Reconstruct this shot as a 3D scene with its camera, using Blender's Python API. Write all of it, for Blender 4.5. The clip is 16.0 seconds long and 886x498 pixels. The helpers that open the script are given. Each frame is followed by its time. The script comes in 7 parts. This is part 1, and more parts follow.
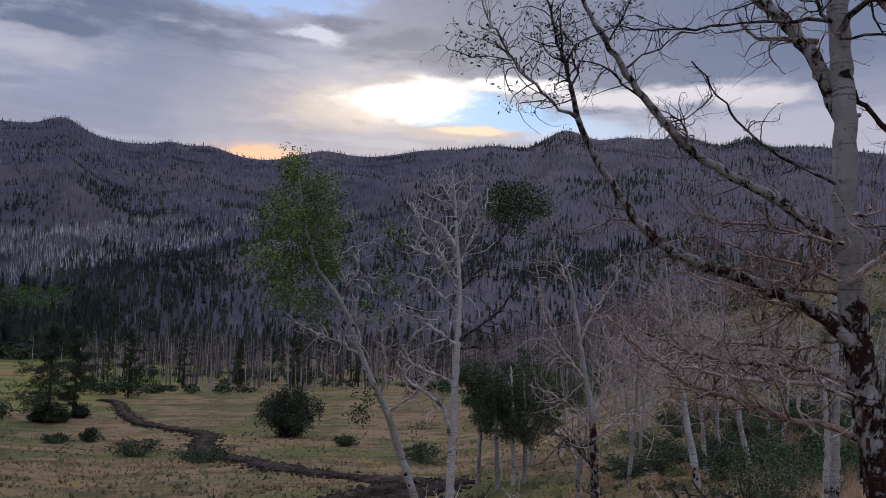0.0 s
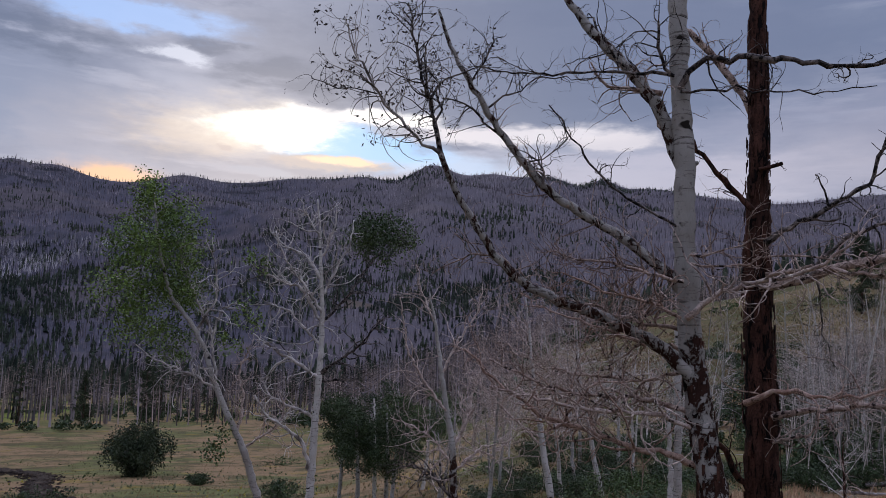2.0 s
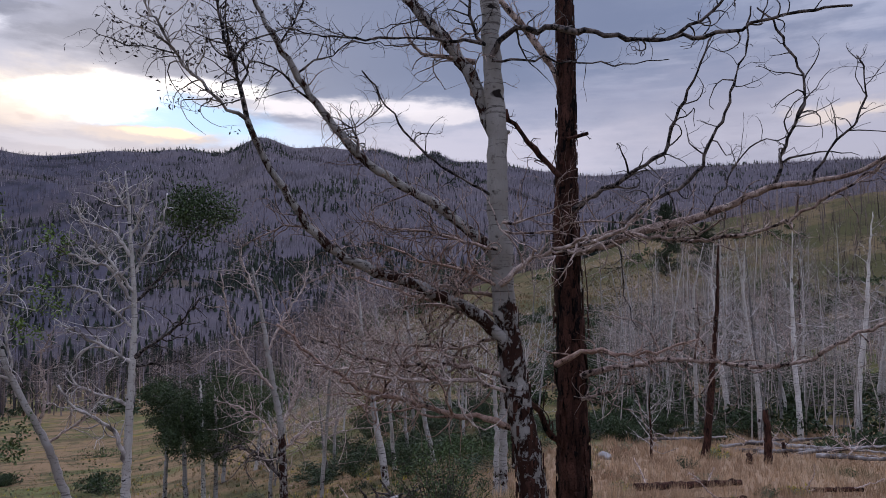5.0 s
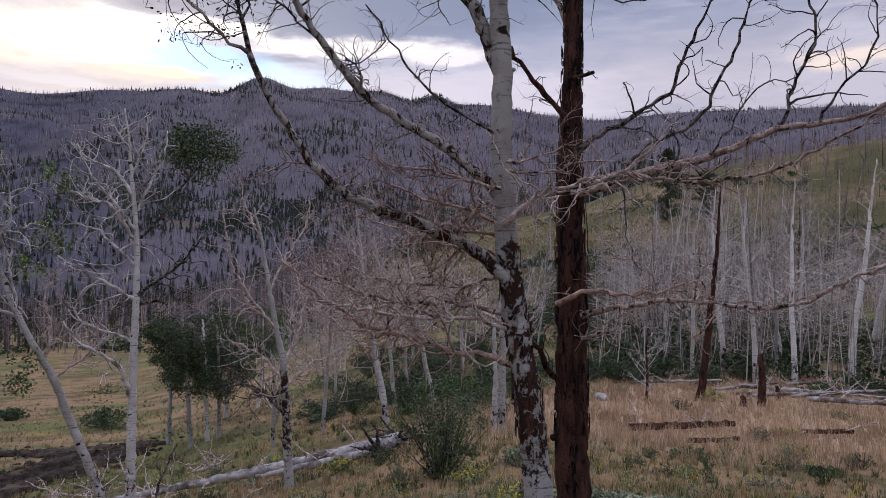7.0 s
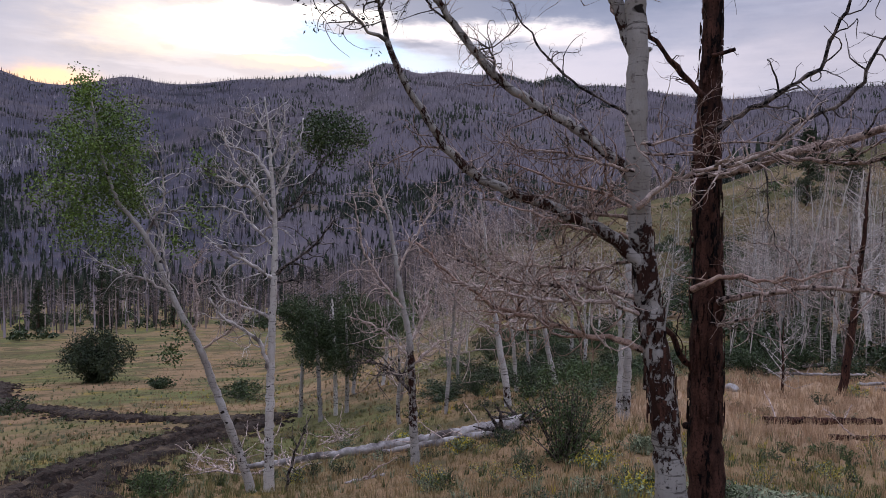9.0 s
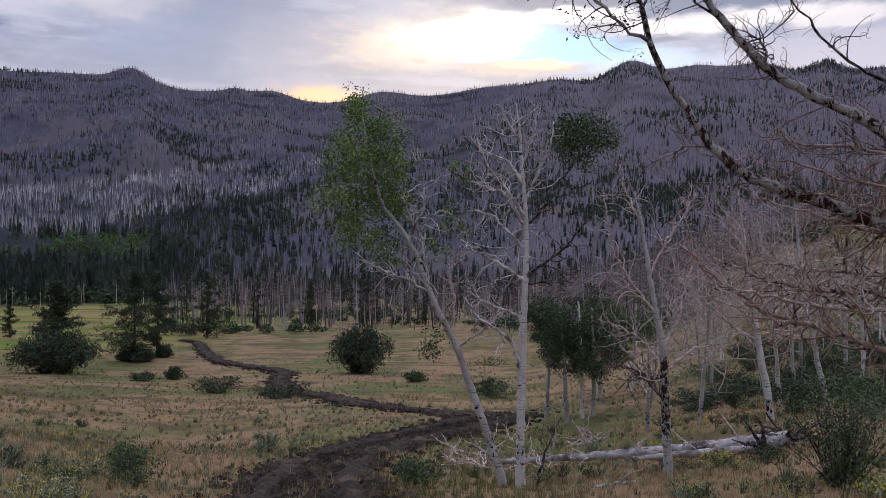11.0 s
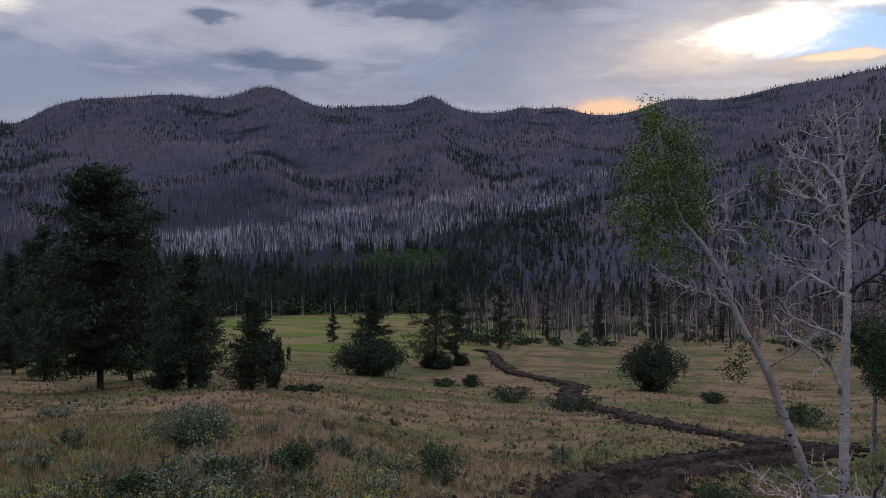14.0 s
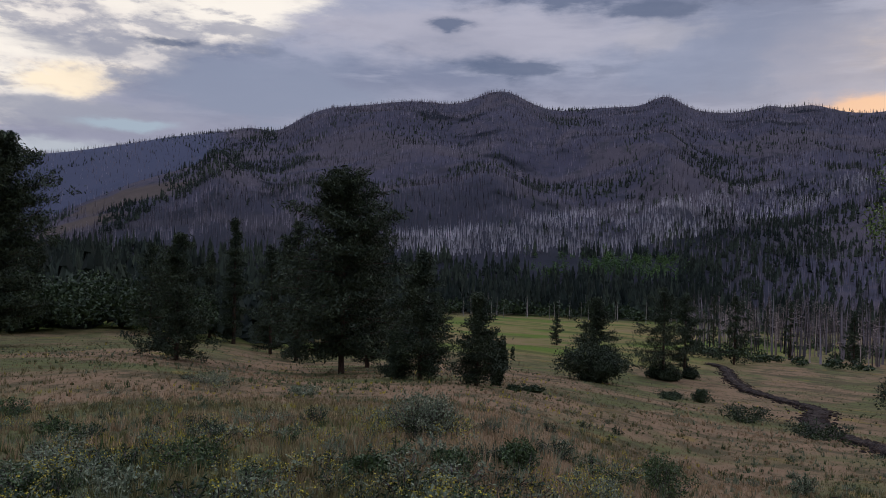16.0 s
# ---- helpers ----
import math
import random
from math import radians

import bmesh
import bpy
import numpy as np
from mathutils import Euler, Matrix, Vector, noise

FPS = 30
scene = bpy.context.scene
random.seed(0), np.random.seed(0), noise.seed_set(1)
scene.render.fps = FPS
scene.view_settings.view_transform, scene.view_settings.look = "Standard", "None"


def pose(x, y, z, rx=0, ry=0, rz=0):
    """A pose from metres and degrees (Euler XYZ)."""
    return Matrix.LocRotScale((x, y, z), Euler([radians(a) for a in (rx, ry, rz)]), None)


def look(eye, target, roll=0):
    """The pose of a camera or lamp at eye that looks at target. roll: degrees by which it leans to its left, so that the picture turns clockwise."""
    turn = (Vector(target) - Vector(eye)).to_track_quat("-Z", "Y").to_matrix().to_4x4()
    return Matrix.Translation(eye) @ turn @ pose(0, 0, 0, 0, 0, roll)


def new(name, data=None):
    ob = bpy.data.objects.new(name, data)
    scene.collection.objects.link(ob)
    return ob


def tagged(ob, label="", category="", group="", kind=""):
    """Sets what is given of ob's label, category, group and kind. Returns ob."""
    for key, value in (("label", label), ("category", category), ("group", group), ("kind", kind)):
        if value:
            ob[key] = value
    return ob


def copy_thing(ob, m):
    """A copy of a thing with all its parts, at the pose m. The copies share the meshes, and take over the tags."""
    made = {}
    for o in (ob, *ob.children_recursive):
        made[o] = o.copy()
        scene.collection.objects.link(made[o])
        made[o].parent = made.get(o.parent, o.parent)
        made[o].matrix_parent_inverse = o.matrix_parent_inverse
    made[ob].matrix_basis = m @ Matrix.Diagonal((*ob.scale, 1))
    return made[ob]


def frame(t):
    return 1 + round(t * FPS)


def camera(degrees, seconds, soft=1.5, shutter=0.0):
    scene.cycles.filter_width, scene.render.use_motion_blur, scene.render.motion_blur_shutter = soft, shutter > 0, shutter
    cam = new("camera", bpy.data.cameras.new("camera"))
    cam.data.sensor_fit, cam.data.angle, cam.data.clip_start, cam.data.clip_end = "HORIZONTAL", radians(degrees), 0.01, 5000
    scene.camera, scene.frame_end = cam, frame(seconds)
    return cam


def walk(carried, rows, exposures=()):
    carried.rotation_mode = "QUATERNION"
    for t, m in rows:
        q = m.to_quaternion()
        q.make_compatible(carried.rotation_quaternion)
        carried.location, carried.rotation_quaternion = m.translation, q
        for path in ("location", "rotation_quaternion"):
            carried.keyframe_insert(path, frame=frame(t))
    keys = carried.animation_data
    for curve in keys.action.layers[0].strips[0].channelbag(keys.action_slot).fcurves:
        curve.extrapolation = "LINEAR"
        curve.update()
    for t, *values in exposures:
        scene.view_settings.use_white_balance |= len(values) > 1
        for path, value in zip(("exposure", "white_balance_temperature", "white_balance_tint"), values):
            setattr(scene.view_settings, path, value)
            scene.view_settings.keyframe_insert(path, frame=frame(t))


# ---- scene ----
cam = camera(60.2, 16.0, soft=0.85)
# seconds, place in metres, turn in degrees
ROWS = [
    (0.0, -0.027, -0.02, 1.645, 92.78, -1.83, -0.28),
    (0.5, -0.024, 0.005, 1.653, 94.15, -1.66, -4.24),
    (1.0, -0.008, -0.017, 1.652, 94.69, -1.88, -7.28),
    (1.5, -0.014, -0.03, 1.646, 95.28, -2.36, -9.6),
    (2.0, 0.011, -0.007, 1.654, 95.49, -2.34, -10.29),
    (2.5, 0.025, -0.016, 1.652, 95.68, -2.1, -11.92),
    (3.0, 0.055, 0.002, 1.654, 95.71, -1.68, -13.0),
    (3.5, 0.073, 0.004, 1.653, 95.75, -1.44, -14.5),
    (4.0, 0.122, 0.059, 1.65, 95.44, -1.03, -17.23),
    (4.5, 0.142, 0.065, 1.649, 94.3, -0.42, -19.98),
    (5.0, 0.175, 0.096, 1.65, 93.75, -0.11, -22.58),
    (7.5, 0.135, 0.092, 1.608, 88.71, -0.73, -22.33),
    (8.0, 0.102, 0.074, 1.607, 88.4, -0.87, -18.44),
    (8.5, 0.08, 0.061, 1.605, 88.2, -1.07, -15.57),
    (9.0, 0.064, 0.061, 1.607, 88.16, -1.04, -13.52),
    (9.5, 0.023, 0.046, 1.606, 88.12, -0.89, -9.52),
    (10.0, -0.008, 0.039, 1.597, 88.12, -0.9, -3.85),
    (12.5, -0.14, -0.137, 1.637, 88.29, 0.41, 12.97),
    (13.0, -0.155, -0.154, 1.624, 88.47, 0.38, 16.55),
    (13.5, -0.158, -0.149, 1.625, 88.93, 0.35, 20.93),
    (14.0, -0.165, -0.145, 1.627, 89.14, 0.58, 25.8),
    (14.5, -0.204, -0.121, 1.609, 89.31, 0.75, 33.14),
    (15.0, -0.233, -0.113, 1.592, 89.36, 0.54, 37.93),
    (15.5, -0.231, -0.122, 1.594, 89.33, -0.46, 40.39),
    (16.0, -0.202, -0.153, 1.616, 89.27, -1.13, 42.65),
]
STOPS = [(0.0, 0.0, 6050, 10), (2.0, 0.12, 6050, 10), (5.0, 0.3, 6080, 11), (7.5, 0.57, 6400, 12), (10.0, 0.52, 6380, 12), (12.5, 0.18, 6100, 10), (14.5, -0.13, 6090, 10), (16.0, -0.15, 6100, 11)]
walk(cam, [(t, pose(x, y, z, rx, ry, rz)) for t, x, y, z, rx, ry, rz in ROWS], STOPS)

# ---------------------------------------------------------------- light
def sky_world():
    w = bpy.data.worlds.new("dusk_sky")
    scene.world = w
    w.use_nodes = True
    nt = w.node_tree
    nt.nodes.clear()
    N, L = nt.nodes.new, nt.links.new

    def val(op, a, b=None, c=None, clamp=False):
        n = N("ShaderNodeMath")
        n.operation, n.use_clamp = op, clamp
        for i, v in enumerate((a, b, c)):
            if v is None:
                continue
            if isinstance(v, (int, float)):
                n.inputs[i].default_value = v
            else:
                L(v, n.inputs[i])
        return n.outputs[0]

    def mix(fac, a, b):
        n = N("ShaderNodeMix")
        n.data_type = "RGBA"
        for sock, v in ((n.inputs[0], fac), (n.inputs[6], a), (n.inputs[7], b)):
            if isinstance(v, (int, float)):
                sock.default_value = v
            elif isinstance(v, tuple):
                sock.default_value = (*v, 1)
            else:
                L(v, sock)
        return n.outputs[2]

    def step(v, lo, hi):
        n = N("ShaderNodeMapRange")
        n.interpolation_type = "SMOOTHSTEP"
        L(v, n.inputs[0])
        n.inputs[1].default_value, n.inputs[2].default_value = lo, hi
        return n.outputs[0]

    tc = N("ShaderNodeTexCoord")
    sep = N("ShaderNodeSeparateXYZ")
    L(tc.outputs["Generated"], sep.inputs[0])
    x, y, z = sep.outputs
    az = val("MULTIPLY", val("ARCTAN2", x, y), 57.2958)
    el = val("MULTIPLY", val("ARCSINE", z), 57.2958)
    def cloud(wide, tall, detail, rough, dist, off):
        n = N("ShaderNodeTexNoise")
        v = N("ShaderNodeCombineXYZ")
        L(val("DIVIDE", az, wide), v.inputs[0])
        L(val("DIVIDE", el, tall), v.inputs[1])
        v.inputs[2].default_value = off
        L(v.outputs[0], n.inputs["Vector"])
        n.inputs["Scale"].default_value, n.inputs["Detail"].default_value = 1.0, detail
        n.inputs["Roughness"].default_value, n.inputs["Distortion"].default_value = rough, dist
        return n.outputs[0]

    big = cloud(15, 4.6, 7, 0.55, 0.0, 3.1)
    fray = cloud(5.0, 1.5, 9, 0.60, 0.0, 8.4)
    wisp = cloud(10, 1.3, 9, 0.58, 0.0, 14.2)
    curl = cloud(2.8, 1.3, 9, 0.58, 0.0, 5.7)
    fall = cloud(2.4, 14.0, 4, 0.5, 0.0, 11.0)
    drift_a = val("MULTIPLY", val("SUBTRACT", cloud(4.5, 1.8, 7, 0.6, 0.0, 31.0), 0.5), 10.0)
    drift_e = val("MULTIPLY", val("SUBTRACT", cloud(6.0, 2.2, 8, 0.6, 0.0, 47.0), 0.5), 4.0)

    def lobe(a0, e0, wa, we, soft=0.18, rag=0.9, by=None, tilt=0.0):
        """A cloud or gap round a bearing and height, with frayed edges."""
        k = min(1.0, 0.25 + we * 0.5)
        da = val("SUBTRACT", val("ADD", az, val("MULTIPLY", drift_a, k)), a0)
        e = val("SUBTRACT", val("SUBTRACT", val("ADD", el, val("MULTIPLY", drift_e, k)), e0), val("MULTIPLY", da, tilt))
        da, de = val("DIVIDE", da, wa), val("DIVIDE", e, we)
        r = val("EXPONENT", val("MULTIPLY", val("ADD", val("MULTIPLY", da, da), val("MULTIPLY", de, de)), -1.0))
        r = val("MULTIPLY", r, val("ADD", 1.0, val("MULTIPLY", val("SUBTRACT", by or fray, 0.5), rag * 2.2)))
        return step(r, max(0.06, 0.40 - soft * 1.5), 0.40 + soft * 1.5)

    def lay(mask, share, colour):
        nonlocal col
        col = mix(val("MULTIPLY", mask, share), col, colour)

    grey, slate, pale = (0.215, 0.237, 0.335), (0.108, 0.132, 0.212), (0.44, 0.425, 0.51)
    # layered grey clouds, paler towards the skyline
    col = mix(step(big, 0.40, 0.60), (0.185, 0.208, 0.305), (0.36, 0.37, 0.465))
    lay(step(wisp, 0.50, 0.66), 0.6, (0.43, 0.43, 0.52))
    lay(step(fray, 0.52, 0.68), 0.45, slate)
    lay(val("SUBTRACT", 1.0, step(el, 8.0, 14.0)), 0.55, (0.40, 0.365, 0.435))
    # the dark sheet over the near trees, and the streaks under it
    lay(lobe(20, 19.5, 26, 6.0, 0.22, 0.7, big), 0.95, (0.145, 0.166, 0.250))
    lay(lobe(35, 13.5, 12, 2.6, 0.3, 0.8, fray), 0.6, (0.27, 0.27, 0.36))
    lay(lobe(24, 11.0, 18, 1.8, 0.3, 1.0, wisp), 0.75, (0.50, 0.455, 0.52))
    lay(lobe(15, 14.1, 9, 0.75, 0.2, 1.4, wisp), 0.85, (0.80, 0.72, 0.72))
    lay(lobe(23, 13.6, 3.2, 0.7, 0.2, 1.2, fray), 0.8, (0.74, 0.66, 0.66))
    lay(lobe(40, 8.6, 8, 0.8, 0.25, 0.8, wisp), 0.7, (0.24, 0.25, 0.36))
    lay(lobe(47, 12.5, 15, 5.5, 0.4, 0.8, big), 0.55, (0.40, 0.355, 0.40))
    lay(lobe(51, 12.4, 3.0, 0.8, 0.25, 1.3, curl), 0.7, (0.74, 0.60, 0.50))
    # western light through broken cloud
    lay(lobe(-40, 15.0, 14, 2.2, 0.3, 1.0, big), 0.75, (0.50, 0.465, 0.52))
    line = val("ADD", 9.4, val("MULTIPLY", val("ADD", az, 67.0), 0.46))
    over = val("ADD", val("SUBTRACT", el, line), val("ADD", drift_e, val("MULTIPLY", val("SUBTRACT", fray, 0.5), 5.0)))
    open_west = val("MULTIPLY", step(over, -1.0, 1.4), val("MULTIPLY", val("MULTIPLY", step(az, -92.0, -78.0), val("SUBTRACT", 1.0, step(el, 20.0, 26.0))), val("SUBTRACT", 1.0, step(az, -54.0, -44.0))))
    cream = mix(step(curl, 0.40, 0.58), (0.48, 0.45, 0.47), (1.02, 0.90, 0.78))
    cream = mix(step(big, 0.44, 0.62), cream, (1.18, 1.05, 0.87))
    cream = mix(val("MULTIPLY", step(fray, 0.50, 0.64), 0.8), cream, (0.40, 0.385, 0.43))
    lay(open_west, 0.9, cream)
    lay(lobe(-68.6, 10.4, 3.0, 1.3, 0.36, 1.3, curl), 0.8, (1.15, 0.92, 0.62))
    lay(lobe(-56, 10.4, 8.5, 2.4, 0.26, 0.8, fray), 0.9, (0.275, 0.295, 0.385))
    lay(lobe(-68, 12.6, 5, 0.7, 0.2, 1.6, wisp), 0.6, (0.33, 0.33, 0.39))
    lay(lobe(-70, 8.0, 7, 1.0, 0.25, 0.9, wisp), 0.85, (0.36, 0.355, 0.41))
    lay(lobe(-65, 7.5, 3.0, 0.4, 0.2, 0.9, wisp), 0.8, (0.42, 0.50, 0.56))
    lay(lobe(-71, 5.6, 6, 0.6, 0.3, 0.5, wisp), 0.8, (0.56, 0.58, 0.60))
    # slanting rain
    lay(lobe(-23, 12.6, 7.5, 3.0, 0.3, 0.9, fall), 0.7, (0.245, 0.272, 0.375))
    lay(lobe(-17, 12.0, 4.0, 3.0, 0.3, 1.0, fall), 0.5, (0.40, 0.37, 0.43))
    lay(lobe(-19, 15.0, 6.0, 2.6, 0.3, 0.8, fall), 0.6, (0.21, 0.235, 0.335))
    # torn dark flecks
    for a, e, w, h in ((-21, 17.8, 9.5, 1.5), (-34, 17.3, 5.5, 0.75), (-27.5, 16.5, 3.2, 0.6), (-37, 12.5, 4.0, 0.8), (-42.5, 15.6, 2.0, 0.4), (-7.5, 19.0, 2.6, 0.5), (-62, 13.2, 2.2, 0.3), (-1, 17.4, 6.5, 1.6)):
        lay(lobe(a, e, w, h, 0.34, 2.0, fray), 0.85, slate)
    lay(lobe(-27, 14.9, 4.2, 0.8, 0.4, 1.3, fray), 0.4, (0.52, 0.48, 0.50))
    # blue gaps high up
    lay(lobe(-13, 20.2, 7.0, 1.0, 0.2, 1.4, fray), 0.85, (0.34, 0.49, 0.80))
    lay(lobe(-31, 19.4, 5.0, 0.8, 0.2, 1.4, fray), 0.8, (0.44, 0.55, 0.78))
    lay(lobe(-10, 18.0, 2.6, 0.5, 0.2, 1.5, curl), 0.8, (0.66, 0.66, 0.74))
    # warm light round the hidden sun, and the bright break in the cloud
    lay(lobe(-6, 13.2, 10, 2.4, 0.35, 0.8, fray), 0.50, (0.52, 0.44, 0.43))
    lay(lobe(-14.2, 9.2, 3.4, 1.0, 0.32, 0.7, fall), 0.9, (0.95, 0.53, 0.28))
    lay(lobe(-8.6, 12.9, 4.6, 1.9, 0.42, 0.7, fray), 0.5, (0.76, 0.59, 0.45))
    lay(lobe(-3.5, 13.6, 6.5, 1.9, 0.42, 0.6, fray), 0.42, (0.90, 0.78, 0.64))
    lay(lobe(4.4, 12.6, 6.0, 1.45, 0.2, 0.6, curl), 0.95, (0.33, 0.56, 0.86))
    lay(lobe(10.5, 11.6, 4.5, 0.9, 0.25, 1.0, wisp), 0.7, (0.50, 0.62, 0.80))
    lay(lobe(-2.6, 13.7, 4.6, 1.15, 0.2, 0.8, curl, 0.04), 1.0, (1.35, 1.22, 1.04))
    lay(lobe(4.0, 14.9, 5.2, 0.62, 0.2, 1.0, curl), 0.95, (0.98, 0.92, 0.88))
    lay(lobe(7.0, 14.0, 2.6, 0.4, 0.2, 1.4, curl), 0.8, (0.36, 0.35, 0.41))
    lay(lobe(1.4, 11.5, 4.6, 0.62, 0.16, 1.5, curl), 0.95, (0.44, 0.37, 0.37))
    lay(lobe(2.2, 11.7, 2.8, 0.36, 0.2, 1.4, curl), 0.9, (0.95, 0.66, 0.42))
    lay(lobe(-3.6, 10.3, 2.6, 0.42, 0.16, 1.2, curl), 0.9, (0.33, 0.34, 0.43))
    lay(lobe(4.0, 10.55, 0.55, 0.35, 0.16, 0.9, curl), 0.85, (0.36, 0.38, 0.48))
    lay(lobe(-6.9, 12.0, 0.7, 0.25, 0.2, 1.2, curl), 0.6, (0.45, 0.36, 0.36))
    # unseen upper sky brightened towards the zenith, added to light the land
    zen = N("ShaderNodeVectorMath")
    zen.operation = "SCALE"
    L(col, zen.inputs[0])
    L(val("ADD", 1.0, val("MULTIPLY", step(el, 24.0, 75.0), 3.3)), zen.inputs["Scale"])
    col = zen.outputs[0]

    cloudbg = N("ShaderNodeBackground")
    L(col, cloudbg.inputs[0])
    cloudbg.inputs[1].default_value = 1.0
    sky = N("ShaderNodeTexSky")
    sky.sky_type, sky.sun_disc = "NISHITA", False
    sky.sun_elevation, sky.sun_rotation = radians(14), radians(-2)
    skybg = N("ShaderNodeBackground")
    L(sky.outputs[0], skybg.inputs[0])
    skybg.inputs[1].default_value = 0.008
    add = N("ShaderNodeAddShader")
    L(cloudbg.outputs[0], add.inputs[0])
    L(skybg.outputs[0], add.inputs[1])
    out = N("ShaderNodeOutputWorld")
    L(add.outputs[0], out.inputs[0])


sky_world()
sun = new("sun", bpy.data.lights.new("sun", "SUN"))
sun.data.energy, sun.data.angle, sun.data.color = 0.5, radians(25), (1.0, 0.86, 0.72)
sun.matrix_world = look((0, 0, 300), (0.035 * 1000, -1000, 300 - 250))

# ---------------------------------------------------------------- materials
def material(name, build, rough=0.85, spec=0.2):
    m = bpy.data.materials.new(name)
    m.use_nodes = True
    nt = m.node_tree
    b = nt.nodes["Principled BSDF"]
    b.inputs["Roughness"].default_value = rough
    b.inputs["Specular IOR Level"].default_value = spec
    build(Nodes(nt), b)
    return m


class Nodes:
    def __init__(self, nt):
        self.nt = nt
        self.tc = nt.nodes.new("ShaderNodeTexCoord")
        self.geo = nt.nodes.new("ShaderNodeNewGeometry")
        self.info = nt.nodes.new("ShaderNodeObjectInfo")

    def link(self, v, sock):
        if isinstance(v, (int, float)):
            sock.default_value = v
        elif isinstance(v, tuple):
            sock.default_value = (*v, 1) if len(v) == 3 and len(sock.default_value) == 4 else v
        else:
            self.nt.links.new(v, sock)

    def noise(self, scale, detail=4, rough=0.55, vec=None, stretch=(1, 1, 1), dist=0.0):
        n = self.nt.nodes.new("ShaderNodeTexNoise")
        mp = self.nt.nodes.new("ShaderNodeMapping")
        mp.inputs["Scale"].default_value = stretch
        self.nt.links.new(vec or self.tc.outputs["Object"], mp.inputs[0])
        self.nt.links.new(mp.outputs[0], n.inputs["Vector"])
        n.inputs["Scale"].default_value, n.inputs["Detail"].default_value = scale, detail
        n.inputs["Roughness"].default_value, n.inputs["Distortion"].default_value = rough, dist
        return n.outputs[0]

    def math(self, op, a, b=0.0):
        n = self.nt.nodes.new("ShaderNodeMath")
        n.operation = op
        self.link(a, n.inputs[0])
        self.link(b, n.inputs[1])
        return n.outputs[0]

    def step(self, v, lo, hi, a=0.0, b=1.0):
        n = self.nt.nodes.new("ShaderNodeMapRange")
        n.interpolation_type = "SMOOTHSTEP"
        self.nt.links.new(v, n.inputs[0])
        for i, q in enumerate((lo, hi, a, b)):
            n.inputs[i + 1].default_value = q
        return n.outputs[0]

    def mix(self, fac, a, b):
        n = self.nt.nodes.new("ShaderNodeMix")
        n.data_type = "RGBA"
        self.link(fac, n.inputs[0])
        self.link(a, n.inputs[6])
        self.link(b, n.inputs[7])
        return n.outputs[2]

    def bump(self, h, b, strength=0.5, dist=0.02):
        n = self.nt.nodes.new("ShaderNodeBump")
        n.inputs["Strength"].default_value, n.inputs["Distance"].default_value = strength, dist
        self.nt.links.new(h, n.inputs["Height"])
        self.nt.links.new(n.outputs[0], b.inputs["Normal"])

    def xyz(self, v):
        n = self.nt.nodes.new("ShaderNodeSeparateXYZ")
        self.nt.links.new(v, n.inputs[0])
        return n.outputs


def aspen_bark(low, char, pale=1.0, each=0.0):
    """Pale bark with dark scars; char is the share that fire has blackened, low the height below which most of it lies."""
    def build(n, b):
        x, y, z = n.xyz(n.tc.outputs["Object"])
        bark = n.mix(n.noise(5, 6, 0.65, stretch=(1, 1, 0.5)), (0.26 * pale, 0.245 * pale, 0.225 * pale), (0.55 * pale, 0.515 * pale, 0.475 * pale))
        bark = n.mix(n.step(n.noise(1.8, 4), 0.46, 0.66, 0, 0.6), bark, (0.26 * pale, 0.225 * pale, 0.19 * pale))
        bark = n.mix(n.step(n.noise(26, 3, 0.6), 0.56, 0.7, 0, 0.6), bark, (0.12, 0.10, 0.088))
        v = n.nt.nodes.new("ShaderNodeVectorMath")
        v.operation = "SCALE"
        n.nt.links.new(bark, v.inputs[0])
        n.nt.links.new(n.math("ADD", n.math("MULTIPLY", n.info.outputs["Random"], each), 1 - each * 0.8), v.inputs["Scale"])
        bark = v.outputs[0]
        rings = n.step(n.noise(7, 5, 0.65, stretch=(0.45, 0.45, 6)), 0.575, 0.64)
        c = n.mix(n.math("MULTIPLY", rings, 0.8), bark, (0.075, 0.062, 0.055))
        eyes = n.step(n.noise(5.5, 2, 0.4, stretch=(1, 1, 1.6)), 0.685, 0.72)
        c = n.mix(eyes, c, (0.02, 0.016, 0.014))
        burnt = n.mix(n.noise(18, 5, 0.7), (0.008, 0.006, 0.005), (0.062, 0.027, 0.019))
        edge = n.math("ADD", n.noise(13, 9, 0.74, stretch=(1, 1, 0.6), dist=0.4), n.math("SUBTRACT", n.step(z, low * 0.95, low * 1.2, char, -0.10), n.step(z, low * 0.28, low * 0.45, 0.11, 0.0)))
        c = n.mix(n.step(edge, 0.60, 0.63), c, burnt)
        n.link(c, b.inputs["Base Color"])
        n.bump(n.math("ADD", n.noise(30, 6, 0.7, stretch=(1, 1, 0.4)), n.math("MULTIPLY", n.step(edge, 0.60, 0.63), -1.2)), b, 0.9, 0.015)
    return build


